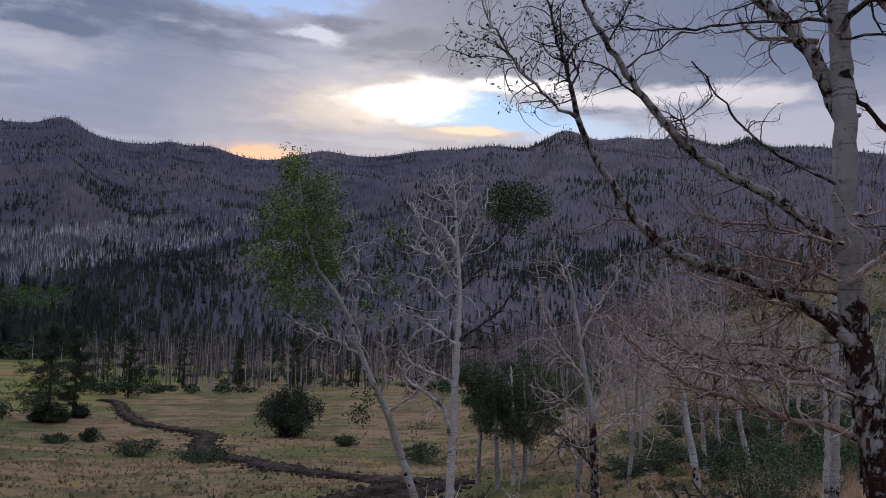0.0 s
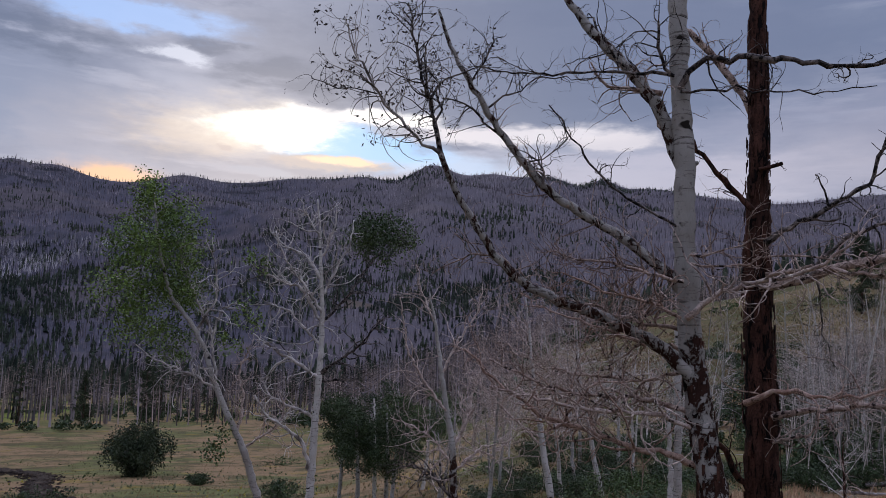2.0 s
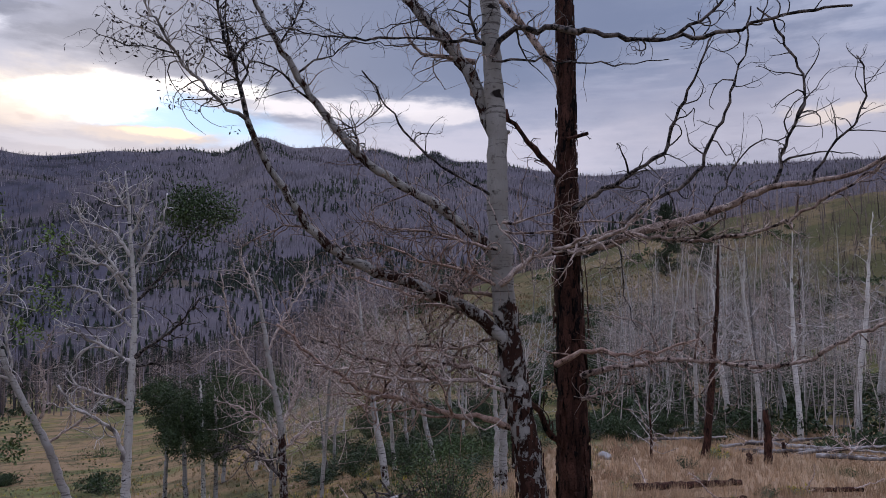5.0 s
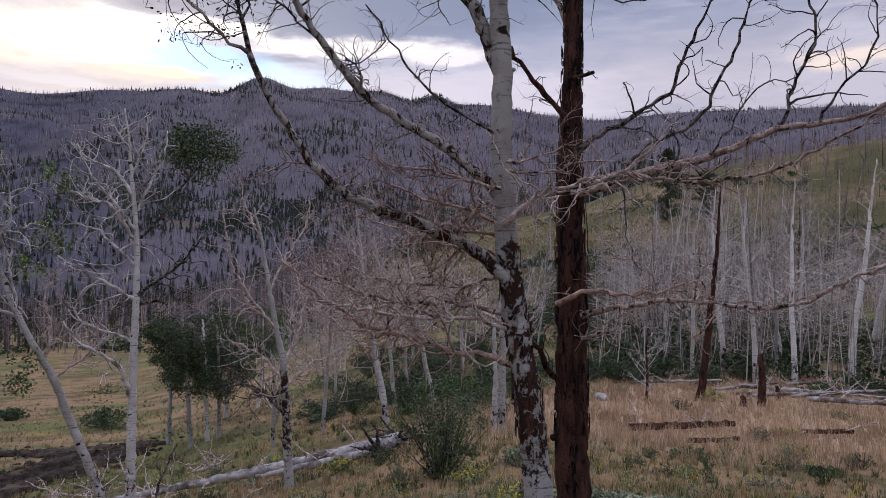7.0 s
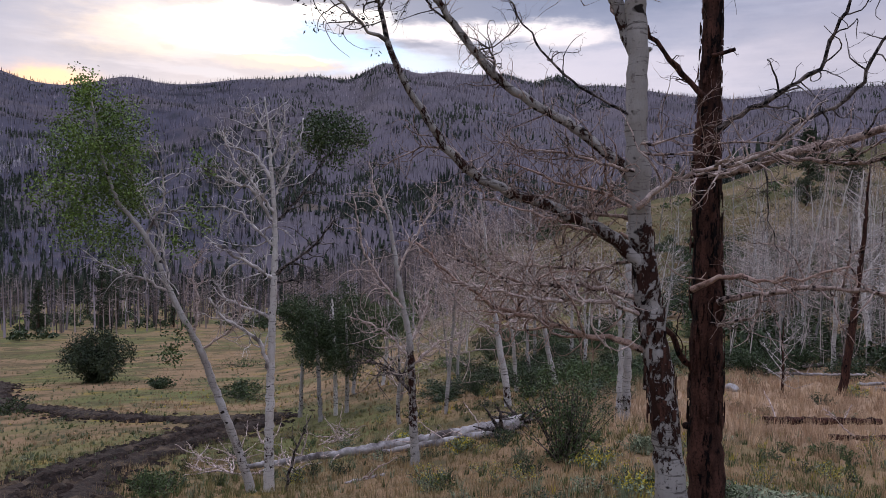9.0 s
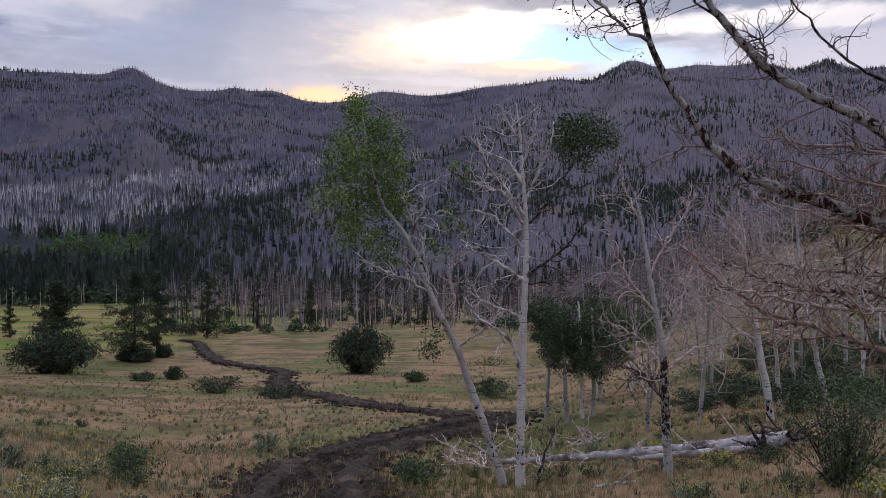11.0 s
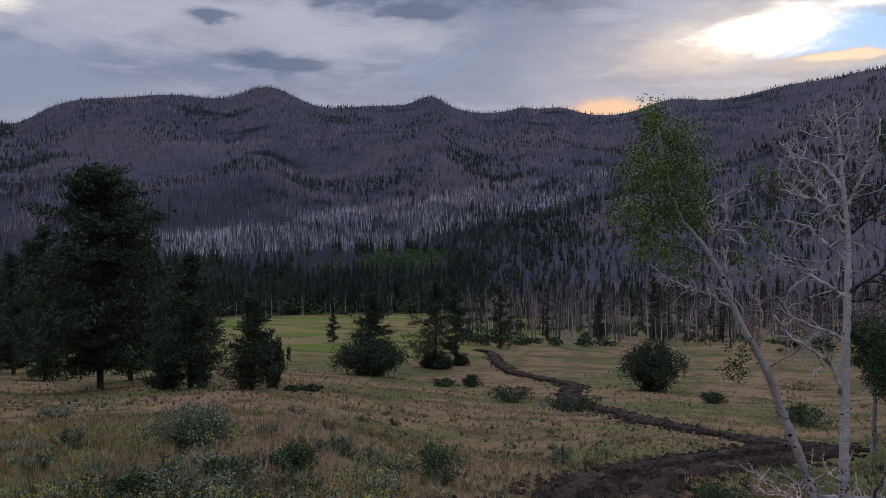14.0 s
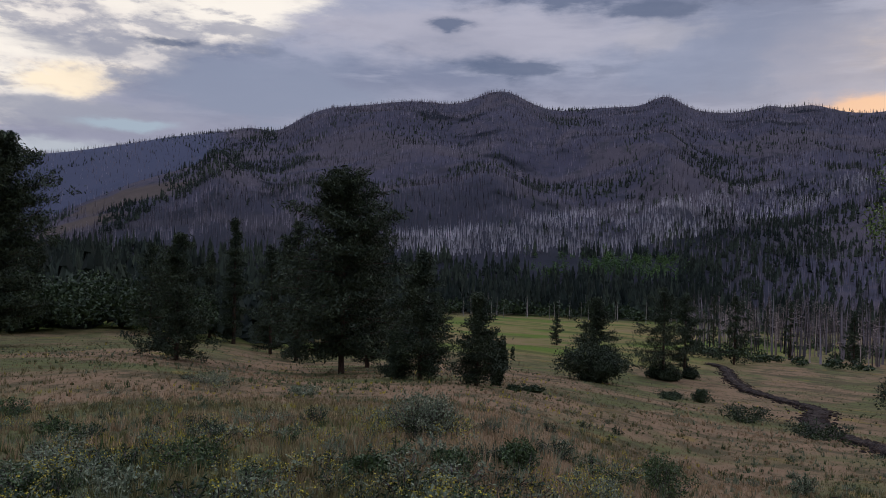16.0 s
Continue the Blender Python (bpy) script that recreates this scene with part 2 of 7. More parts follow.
def mottled(c0, c1, scale, c2=None, share=0.62, bump=0.4, stretch=(1, 1, 1), each=0.0, dist=0.02):
    def build(n, b):
        c = n.mix(n.step(n.noise(scale, 5, 0.6, stretch=stretch), 0.3, 0.7), c0, c1)
        if c2:
            c = n.mix(n.step(n.noise(scale * 0.23, 5, 0.6, stretch=stretch), share - 0.08, share + 0.08), c, c2)
        if each:
            r = n.math("ADD", n.math("MULTIPLY", n.geo.outputs["Random Per Island"], each * 2), 1 - each)
            v = n.nt.nodes.new("ShaderNodeVectorMath")
            v.operation = "SCALE"
            n.nt.links.new(c, v.inputs[0])
            n.nt.links.new(r, v.inputs["Scale"])
            c = v.outputs[0]
        n.link(c, b.inputs["Base Color"])
        if bump:
            n.bump(n.noise(scale * 2.5, 5, stretch=stretch), b, bump, dist)
    return build


def limb_bark(dark, mid, pale, share=0.52, stretch=(1, 1, 1)):
    """Dead limbs: weathered wood between scorched scales of bark."""
    def build(n, b):
        wood = n.mix(n.step(n.noise(13, 6, 0.7, stretch=stretch), 0.34, 0.66), mid, pale)
        wood = n.mix(n.step(n.noise(60, 4, 0.7), 0.50, 0.66, 0, 0.65), wood, dark)
        scale = n.noise(17, 7, 0.72, stretch=stretch)
        c = n.mix(n.step(scale, share, share + 0.05), wood, dark)
        n.link(c, b.inputs["Base Color"])
        n.bump(n.math("ADD", n.noise(45, 6, 0.7), n.math("MULTIPLY", n.step(scale, share, share + 0.05), 0.8)), b, 1.0, 0.012)
    return build


# grassy clearings in the burnt forest: middle and half-widths
CLEARINGS = [(-668.0, 312.0, 95.0, 55.0), (-600.0, 232.0, 70.0, 42.0), (33.0, 480.0, 18.0, 30.0)]


def ground_cover(n, b):
    p = n.tc.outputs["Object"]
    x, y, z = n.xyz(p)
    r = n.math("SQRT", n.math("ADD", n.math("MULTIPLY", x, x), n.math("MULTIPLY", y, y)))
    straw = n.mix(n.noise(0.9, 6, 0.65), (0.172, 0.110, 0.060), (0.315, 0.208, 0.116))
    green = n.mix(n.noise(1.3, 5, 0.6), (0.088, 0.098, 0.034), (0.165, 0.155, 0.062))
    meadow = n.mix(n.step(n.noise(0.09, 6, 0.62, dist=0.6), 0.45, 0.58), straw, green)
    meadow = n.mix(n.step(n.noise(0.45, 7, 0.74), 0.47, 0.60, 0, 0.85), meadow, (0.078, 0.070, 0.034))
    meadow = n.mix(n.step(n.noise(0.28, 4, 0.6), 0.60, 0.68, 0, 0.5), meadow, (0.27, 0.19, 0.040))
    meadow = n.mix(n.step(n.noise(0.11, 6, 0.68, stretch=(0.6, 1.8, 1)), 0.54, 0.64, 0, 0.75), meadow, (0.085, 0.070, 0.036))
    # pinkish dry grass on the bench beyond the near aspens
    ax = n.math("DIVIDE", n.math("SUBTRACT", x, 19.5), 12.5)
    ay = n.math("DIVIDE", n.math("SUBTRACT", y, 16.5), 7.0)
    bench = n.math("ADD", n.math("MULTIPLY", ax, ax), n.math("MULTIPLY", ay, ay))
    bench = n.math("ADD", bench, n.math("MULTIPLY", n.noise(0.5, 5), 0.8))
    pink = n.mix(n.noise(2.0, 6, 0.7), (0.28, 0.185, 0.115), (0.48, 0.335, 0.215))
    meadow = n.mix(n.step(bench, 1.0, 1.5, 0.9, 0.0), meadow, pink)
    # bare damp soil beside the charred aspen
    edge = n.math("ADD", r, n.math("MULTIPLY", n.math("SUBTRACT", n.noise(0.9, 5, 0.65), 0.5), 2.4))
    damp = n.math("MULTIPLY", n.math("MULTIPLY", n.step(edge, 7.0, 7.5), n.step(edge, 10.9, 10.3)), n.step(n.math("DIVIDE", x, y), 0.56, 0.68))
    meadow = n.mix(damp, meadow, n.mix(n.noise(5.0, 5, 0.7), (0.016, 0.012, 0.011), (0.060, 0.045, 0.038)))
    # brighter wet meadow on the valley floor
    lush = n.mix(n.step(n.noise(0.035, 5, 0.6, stretch=(1, 3, 1)), 0.42, 0.6), (0.112, 0.155, 0.026), (0.225, 0.175, 0.066))
    lush = n.mix(n.step(n.noise(0.06, 6, 0.68, stretch=(0.5, 2.5, 1)), 0.50, 0.60, 0, 0.75), lush, (0.070, 0.082, 0.024))
    lush = n.mix(n.step(n.noise(0.022, 5, 0.6, stretch=(1.6, 0.7, 1)), 0.54, 0.62, 0, 0.8), lush, (0.24, 0.165, 0.080))
    meadow = n.mix(n.math("MULTIPLY", n.step(n.math("ADD", r, n.math("MULTIPLY", n.noise(0.05, 5), 40.0)), 92, 125), n.step(x, -34, -52)), meadow, lush)
    # grassy spur on the near hillside
    spur = n.mix(n.step(n.noise(0.07, 5, 0.65), 0.40, 0.62), (0.080, 0.074, 0.031), (0.170, 0.122, 0.064))
    spur = n.mix(n.step(n.noise(0.5, 6, 0.7), 0.50, 0.64, 0, 0.8), spur, (0.060, 0.056, 0.026))
    meadow = n.mix(n.math("MULTIPLY", n.step(x, 12, 24), n.step(y, 42, 58)), meadow, spur)
    # burnt mountainside: ash, duff, scree, with some bluish haze mixed into the ash colour
    ash = n.mix(n.noise(0.012, 6, 0.6), (0.034, 0.034, 0.048), (0.100, 0.090, 0.114))
    ash = n.mix(n.step(n.noise(0.006, 5, 0.62, dist=1.0), 0.50, 0.60), ash, (0.092, 0.078, 0.086))
    ash = n.mix(n.step(n.noise(0.045, 6, 0.7), 0.50, 0.66, 0, 0.75), ash, (0.030, 0.034, 0.036))
    ash = n.mix(n.step(n.noise(0.16, 5, 0.7), 0.52, 0.68, 0, 0.6), ash, (0.105, 0.090, 0.094))
    # broad dark ground, which also paints in shading the relief lacks
    ash = n.mix(n.step(n.noise(0.0085, 5, 0.6), 0.55, 0.66), ash, (0.015, 0.017, 0.022))
    # western foot: dark duff, with the close forest's shade painted into it
    ash = n.mix(n.math("MULTIPLY", n.step(n.math("DIVIDE", x, y), -0.25, -0.42), n.step(n.math("ADD", r, n.math("MULTIPLY", n.noise(0.02, 5), 260.0)), 560, 860, 0.75, 0.0)), ash, (0.022, 0.024, 0.027))
    ash = n.mix(n.step(n.math("ADD", n.math("DIVIDE", x, y), n.math("MULTIPLY", n.noise(0.008, 4), 0.2)), 0.0, 0.2, 0, 0.5), ash, (0.135, 0.115, 0.122))
    # the farther western ridge, its blue distance haze put into the colour, and grassy clearings on the slopes
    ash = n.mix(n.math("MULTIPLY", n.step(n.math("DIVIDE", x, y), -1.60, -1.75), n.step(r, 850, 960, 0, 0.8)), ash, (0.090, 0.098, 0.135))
    tan = n.mix(n.noise(0.03, 6, 0.7), (0.060, 0.047, 0.038), (0.135, 0.102, 0.074))
    for cx, cy, rx, ry in CLEARINGS:
        qx = n.math("DIVIDE", n.math("SUBTRACT", x, cx), rx)
        qy = n.math("DIVIDE", n.math("SUBTRACT", y, cy), ry)
        q = n.math("ADD", n.math("ADD", n.math("MULTIPLY", qx, qx), n.math("MULTIPLY", qy, qy)), n.math("MULTIPLY", n.noise(0.035, 6, 0.7), 2.6))
        ash = n.mix(n.step(q, 1.6, 2.2, 0.9, 0.0), ash, tan)
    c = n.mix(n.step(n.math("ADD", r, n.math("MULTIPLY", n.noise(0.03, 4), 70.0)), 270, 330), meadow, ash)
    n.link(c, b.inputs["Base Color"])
    n.bump(n.noise(2.2, 7, 0.7), b, 0.9, 0.12)


M = {
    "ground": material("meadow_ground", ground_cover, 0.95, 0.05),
    "mud": material("dark_mud", mottled((0.014, 0.010, 0.008), (0.048, 0.032, 0.024), 4.0, (0.100, 0.070, 0.045), 0.60, 1.0, dist=0.10), 0.85, 0.15),
    "aspen_a": material("aspen_bark_charred", aspen_bark(2.35, 0.125, 0.82), 0.85, 0.1),
    "aspen_limb": material("aspen_limb_bark", aspen_bark(60.0, 0.200, 0.82), 0.85, 0.1),
    "aspen_c": material("aspen_bark_blackened", aspen_bark(2.1, 0.135, 0.95), 0.85, 0.1),
    "aspen_b": material("aspen_bark_scorched_foot", aspen_bark(0.55, 0.085, 1.15, 0.4), 0.85, 0.1),
    "aspen": material("aspen_bark", aspen_bark(1.0, 0.06, 1.45, 0.85), 0.85, 0.1),
    "burnt": material("burnt_bark", limb_bark((0.008, 0.006, 0.006), (0.034, 0.017, 0.013), (0.105, 0.048, 0.034), 0.53, (1, 1, 0.22)), 0.9, 0.1),
    "dead_limb": material("dead_limb", limb_bark((0.055, 0.038, 0.033), (0.32, 0.235, 0.20), (0.70, 0.575, 0.505), 0.575), 0.85),
    "brown_limb": material("brown_limb", limb_bark((0.026, 0.018, 0.016), (0.20, 0.128, 0.102), (0.58, 0.455, 0.385), 0.545), 0.9, 0.1),
    "red_limb": material("peeled_limb", limb_bark((0.045, 0.026, 0.021), (0.26, 0.155, 0.115), (0.52, 0.37, 0.295), 0.56), 0.85),
    "dark_limb": material("dark_limb", limb_bark((0.012, 0.010, 0.010), (0.055, 0.042, 0.038), (0.24, 0.20, 0.18), 0.50), 0.85),
    "pale_limb": material("pale_limb", mottled((0.28, 0.250, 0.230), (0.68, 0.620, 0.575), 8, (0.08, 0.065, 0.058), 0.58, 0.6), 0.8),
    "log": material("weathered_log", mottled((0.24, 0.215, 0.20), (0.46, 0.43, 0.405), 6, (0.07, 0.055, 0.05), 0.56, 0.8, (1, 1, 1)), 0.85),
    "leaf": material("aspen_leaf", mottled((0.080, 0.130, 0.024), (0.165, 0.235, 0.046), 1.5, None, 0.6, 0, each=0.4), 0.6, 0.3),
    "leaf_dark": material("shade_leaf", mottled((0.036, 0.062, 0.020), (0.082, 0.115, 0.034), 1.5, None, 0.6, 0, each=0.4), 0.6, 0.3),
    "needle": material("pine_needles", mottled((0.020, 0.031, 0.017), (0.056, 0.070, 0.032), 1.2, None, 0.6, 0, each=0.45), 0.7),
    "pine_bark": material("pine_bark", mottled((0.025, 0.018, 0.014), (0.10, 0.06, 0.04), 5, None, 0.6, 0.9, (1, 1, 0.3)), 0.9),
    "sage": material("sage_leaf", mottled((0.12, 0.15, 0.085), (0.25, 0.27, 0.165), 2.0, None, 0.6, 0, each=0.4), 0.8),
    "yellow": material("rabbitbrush_flower", mottled((0.36, 0.30, 0.03), (0.55, 0.45, 0.06), 2.0, None, 0.6, 0, each=0.3), 0.8),
    "snag": material("burnt_snags", mottled((0.055, 0.048, 0.056), (0.285, 0.245, 0.258), 0.02, None, 0.6, 0, each=0.95), 0.9),
    "snag_pale": material("pale_snags", mottled((0.25, 0.215, 0.190), (0.56, 0.490, 0.440), 0.03, None, 0.6, 0, each=0.6), 0.9),
    "snag_belt": material("bleached_snags", mottled((0.26, 0.238, 0.24), (0.68, 0.625, 0.62), 0.02, None, 0.6, 0, each=0.7), 0.9),
    "snag_mid": material("grey_snags", mottled((0.090, 0.068, 0.061), (0.36, 0.285, 0.255), 0.05, None, 0.6, 0, each=0.8), 0.9),
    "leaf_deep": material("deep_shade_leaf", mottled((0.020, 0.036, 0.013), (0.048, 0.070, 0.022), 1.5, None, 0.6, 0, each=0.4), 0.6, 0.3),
    "far_conifer": material("far_conifers", mottled((0.016, 0.024, 0.019), (0.056, 0.068, 0.042), 0.02, None, 0.6, 0, each=0.5), 0.9),
    "far_leaf": material("far_aspens", mottled((0.055, 0.10, 0.030), (0.10, 0.16, 0.045), 0.03, None, 0.6, 0, each=0.35), 0.9),
    "grass_straw": material("dry_grass", mottled((0.185, 0.116, 0.060), (0.315, 0.208, 0.112), 0.5, (0.12, 0.105, 0.045), 0.50, 0, each=0.35), 0.9),
    # brighter copy of the dry grass colour, offsetting near blades' shade on each other
    "grass_near": material("brightened_dry_grass", mottled((0.27, 0.182, 0.098), (0.48, 0.345, 0.19), 0.7, (0.17, 0.15, 0.062), 0.52, 0, each=0.4), 0.9),
    "grass_pink": material("pinkish_dry_grass", mottled((0.33, 0.215, 0.132), (0.55, 0.395, 0.25), 0.5, (0.20, 0.165, 0.085), 0.60, 0, each=0.35), 0.9),
    "grass_green": material("green_grass", mottled((0.085, 0.098, 0.033), (0.19, 0.185, 0.068), 0.5, None, 0.55, 0, each=0.35), 0.9),
    "rock": material("pale_rock", mottled((0.25, 0.235, 0.22), (0.42, 0.40, 0.38), 4.0, None, 0.6, 0.6), 0.9),
}

# ---------------------------------------------------------------- the land
def smooth(a, b, v):
    t = np.clip((np.asarray(v, float) - a) / (b - a), 0, 1)
    return t * t * (3 - 2 * t)


# hills of the skyline: bearing, half-width and height in degrees
HILLS = [
    (-55, 1.6, -0.69), (-51, 2.5, 0.4), (-59.5, 2, -0.22), (-45, 4, 0.79), (-38.5, 2.6, 1.54),
    (-26.6, 1.4, 0.89), (-19.8, 0.7, 0.23), (-17, 1.2, 0.24), (-13.5, 3, -0.6), (-30, 4, 0.43),
    (-22.5, 2, -0.18), (-9, 1.8, 0.37), (-1, 3, 0.68), (4, 3, 1.15), (9, 2.2, 2.1),
    (13.5, 3, 1.76), (18, 2.5, 1.49), (21.8, 1.3, 0.95), (25, 4, 0.88), (34, 3, -0.32),
    (41, 2.6, 0.12),
]
EYE_Z, RIDGE = 1.65, 1400.0
# the spur's crest and the nearer fold of the western mountain: bearings and heights in degrees
CREST = ((0, 18, 22, 26, 29, 33, 36.5, 39, 44, 48, 52, 60), (2.0, 1.5, 1.1, 1.5, 2.1, 3.0, 4.3, 5.1, 5.9, 6.5, 7.1, 7.4))
FOLD = ((-80, -71, -70.3, -67.9, -64.8, -60.5, -58.6), (-1.5, -0.4, 0.55, 1.8, 3.35, 4.9, 7.0))


def skyline(az):
    e = 4.7 + 4.7 * smooth(-76, -46, az) - 4.0 * smooth(48, 80, az)
    for c, w, h in HILLS:
        e = e + h * np.exp(-((az - c) / w) ** 2)
    return e


def wave(x, y, size, seed):
    """Cheap smooth roughness from a few crossed sines."""
    v = 0
    for i in range(5):
        a = seed * 1.7 + i * 2.4
        k = (1.0 + 0.63 * i) / size
        v = v + np.sin((x * np.cos(a) + y * np.sin(a)) * k + a * 3 + 1.3 * np.sin((x * np.sin(a) - y * np.cos(a)) * k * 0.6 + i)) / (1 + 0.6 * i)
    return v / 2.4


def land(x, y):
    """Height of the ground at x, y."""
    x, y = np.asarray(x, float), np.asarray(y, float)
    d = np.hypot(x, y) + 1e-6
    az = np.degrees(np.arctan2(x, y))
    mid = np.interp(d, (0, 5, 8, 14, 25, 45, 70, 100, 160, 250, 330), (0, -1.05, -1.85, -3.2, -5.35, -8.0, -11.3, -14.3, -18.3, -23.5, -26))
    left = np.interp(d, (0, 5, 8, 14, 25, 45, 70, 100, 160, 250, 330), (0, -0.5, -0.9, -1.8, -3.6, -6.4, -9.8, -12.6, -17.3, -23, -26))
    right = np.interp(d, (0, 5, 8, 12, 18, 30, 45, 65), (0, -0.75, -1.3, -2.05, -2.75, -3.4, -2.8, -0.8))
    # the grassy spur behind the stand climbs towards its northern end
    crest = EYE_Z + 150 * np.tan(np.radians(np.interp(az, CREST[0], CREST[1])))
    right = right + (crest + 0.8) * np.interp(d, (65, 80, 98, 110, 150, 200, 330), (0, 0.12, 0.33, 0.455, 1.0, 1.0, 0.35))
    back = 0.12 * d / (1 + d / 900)
    z = mid + (left - mid) * smooth(-20, -44, az)
    z = z + (right - z) * smooth(-1, 29, az)
    z = z * (1 - 0.24 * smooth(-52, -67, az) * smooth(10, 40, d))
    z = z + (back - z) * smooth(95, 150, np.abs(az))
    z = z + wave(x, y, 3.0, 1) * 0.05 * smooth(2, 8, d) + wave(x, y, 9.0, 4) * 0.16 * smooth(5, 20, d)
    # the mountains
    t = np.clip((d - 330) / (RIDGE - 330), 0, None)
    top = EYE_Z + RIDGE * np.tan(np.radians(skyline(az)))
    foot = np.where(np.abs(az) > 120, 40.0, z)
    up = foot + (top - foot) * np.minimum(t, 1) ** 1.12
    brow = EYE_Z + 850 * np.tan(np.radians(np.interp(az, FOLD[0], FOLD[1])))
    fold = np.where(d < 850, foot + (brow - foot) * np.clip((d - 330) / 520, 0, 1) ** 1.1, brow - 35 * smooth(850, 930, d) + (top - brow + 35) * smooth(930, RIDGE, d))
    up = up + (fold - up) * smooth(-57.5, -60, az) * (1 - smooth(-95, -120, az)) * np.where(d < RIDGE, 1, 0)
    up = up - np.clip(t - 1, 0, None) * 260
    spur = np.abs(np.sin(np.radians(az * 13) + 0.0042 * d + 0.9 * wave(x, y, 260, 3)))
    up = up + 15 * (0.5 - spur) * np.clip(t * (1 - t) * 4, 0, 1) * np.where(t < 1, 1, 0) * smooth(-57, -50, az)
    up = up + (wave(x, y, 170, 7) * 15 + wave(x, y, 60, 2) * 10 + wave(x, y, 16, 5) * 2.2) * np.clip(t * (1 - t) * 4, 0, 1) * np.where(t < 1, 1, 0) * (1 - 0.8 * smooth(-57, -60, az))
    return np.where(d > 330, up, z)


def mesh_from(name, verts, faces, smooth_shade=False):
    me = bpy.data.meshes.new(name)
    v = np.asarray(verts, dtype=np.float32).reshape(-1, 3)
    f = np.asarray(faces, dtype=np.int32)
    n, k = f.shape
    me.vertices.add(len(v))
    me.vertices.foreach_set("co", v.ravel())
    me.loops.add(n * k)
    me.loops.foreach_set("vertex_index", f.ravel())
    me.polygons.add(n)
    me.polygons.foreach_set("loop_start", np.arange(0, n * k, k, dtype=np.int32))
    me.polygons.foreach_set("use_smooth", np.full(n, smooth_shade))
    me.update(calc_edges=True)
    return me


def build_ground():
    rings = [0.0]
    d = 0.6
    while d < 2600:
        rings.append(d)
        d *= 1.034 if d < 1500 else 1.1
    rings = np.array(rings)
    # finer bearings where the walk looks, coarser behind
    az = np.concatenate([np.arange(-86, 70, 0.5), np.arange(70, 274, 4.0)])
    A, D = np.meshgrid(np.radians(az), rings)
    X, Y = D * np.sin(A), D * np.cos(A)
    Z = land(X, Y)
    n, k = len(rings), len(az)
    i = np.arange(n - 1)[:, None] * k
    j = np.arange(k)[None, :]
    j2 = (j + 1) % k
    f = np.stack([i + j, i + j2, i + k + j2, i + k + j], -1).reshape(-1, 4)
    me = mesh_from("ground", np.stack([X, Y, Z], -1), f[:, ::-1], True)
    me.materials.append(M["ground"])
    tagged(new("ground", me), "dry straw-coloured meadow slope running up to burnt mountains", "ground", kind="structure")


build_ground()


class Geo:
    """Collects triangles and quads as triangles."""
    def __init__(self):
        self.v, self.f, self.n = [], [], 0

    def tube(self, pts, rad, k=5, cap=False):
        pts = np.asarray(pts, float)
        m = len(pts)
        rad = np.asarray(rad, float)
        tan = np.gradient(pts, axis=0)
        tan /= np.linalg.norm(tan, axis=1)[:, None] + 1e-9
        ref = np.array([0.31, 0.95, 0.1]) if abs(tan[0][1]) < 0.8 else np.array([0.9, 0.1, 0.4])
        a = np.cross(tan, ref)
        a /= np.linalg.norm(a, axis=1)[:, None] + 1e-9
        b = np.cross(tan, a)
        th = np.arange(k) * 2 * np.pi / k
        ring = pts[:, None] + rad[:, None, None] * (a[:, None] * np.cos(th)[None, :, None] + b[:, None] * np.sin(th)[None, :, None])
        i = np.arange(m - 1)[:, None] * k
        j = np.arange(k)[None, :]
        j2 = (j + 1) % k
        q = np.stack([i + j, i + j2, i + k + j2, i + k + j], -1).reshape(-1, 4) + self.n
        self.v.append(ring.reshape(-1, 3))
        self.f.append(q[:, (0, 1, 2)])
        self.f.append(q[:, (0, 2, 3)])
        self.n += m * k
        if cap:
            self.v.append(pts[-1:] + tan[-1:] * rad[-1] * 0.4)
            e = self.n - k + np.arange(k)
            self.f.append(np.stack([e, self.n - k + (np.arange(k) + 1) % k, np.full(k, self.n)], -1))
            self.n += 1

    def cards(self, centre, size, normal_up=0.0, long=1.4, rng=None):
        """Small leaf-shaped quads, turned at random."""
        c = np.asarray(centre, float)
        m = len(c)
        u = rng.normal(size=(m, 3))
        u /= np.linalg.norm(u, axis=1)[:, None]
        w = rng.normal(size=(m, 3))
        w[:, 2] += normal_up
        w = np.cross(u, w)
        w /= np.linalg.norm(w, axis=1)[:, None] + 1e-9
        s = np.broadcast_to(np.asarray(size, float), (m,))[:, None]
        v = np.stack([c - u * s * long, c + w * s * 0.6, c + u * s * long, c - w * s * 0.6], 1)
        i = self.n + np.arange(m)[:, None] * 4
        self.v.append(v.reshape(-1, 3))
        self.f.append(i + np.array([[0, 1, 2]]))
        self.f.append(i + np.array([[0, 2, 3]]))
        self.n += m * 4

    def mesh(self, name, mat, smooth_shade=True):
        me = mesh_from(name, np.concatenate(self.v), np.concatenate(self.f), smooth_shade)
        me.materials.append(mat)
        return me


def part(name, geo, mat, parent, label="", smooth_shade=True):
    ob = new(name, geo.mesh(name, mat, smooth_shade))
    ob.parent = parent
    if label:
        ob["label"] = label
    return ob


def crooked(rng, p, dirn, length, nseg, wander, lift, curl=0.0):
    """A wandering line of points from p; lift bends it upwards, curl turns it steadily to one side."""
    axis = rng.normal(size=3) if curl else None
    pts = [np.array(p, float)]
    dv = np.array(dirn, float)
    dv /= np.linalg.norm(dv)
    for _ in range(nseg):
        dv = dv + rng.normal(size=3) * wander
        if curl:
            dv = dv + np.cross(axis, dv) * curl
        dv[2] += lift
        dv /= np.linalg.norm(dv)
        pts.append(pts[-1] + dv * length / nseg)
    return np.array(pts)


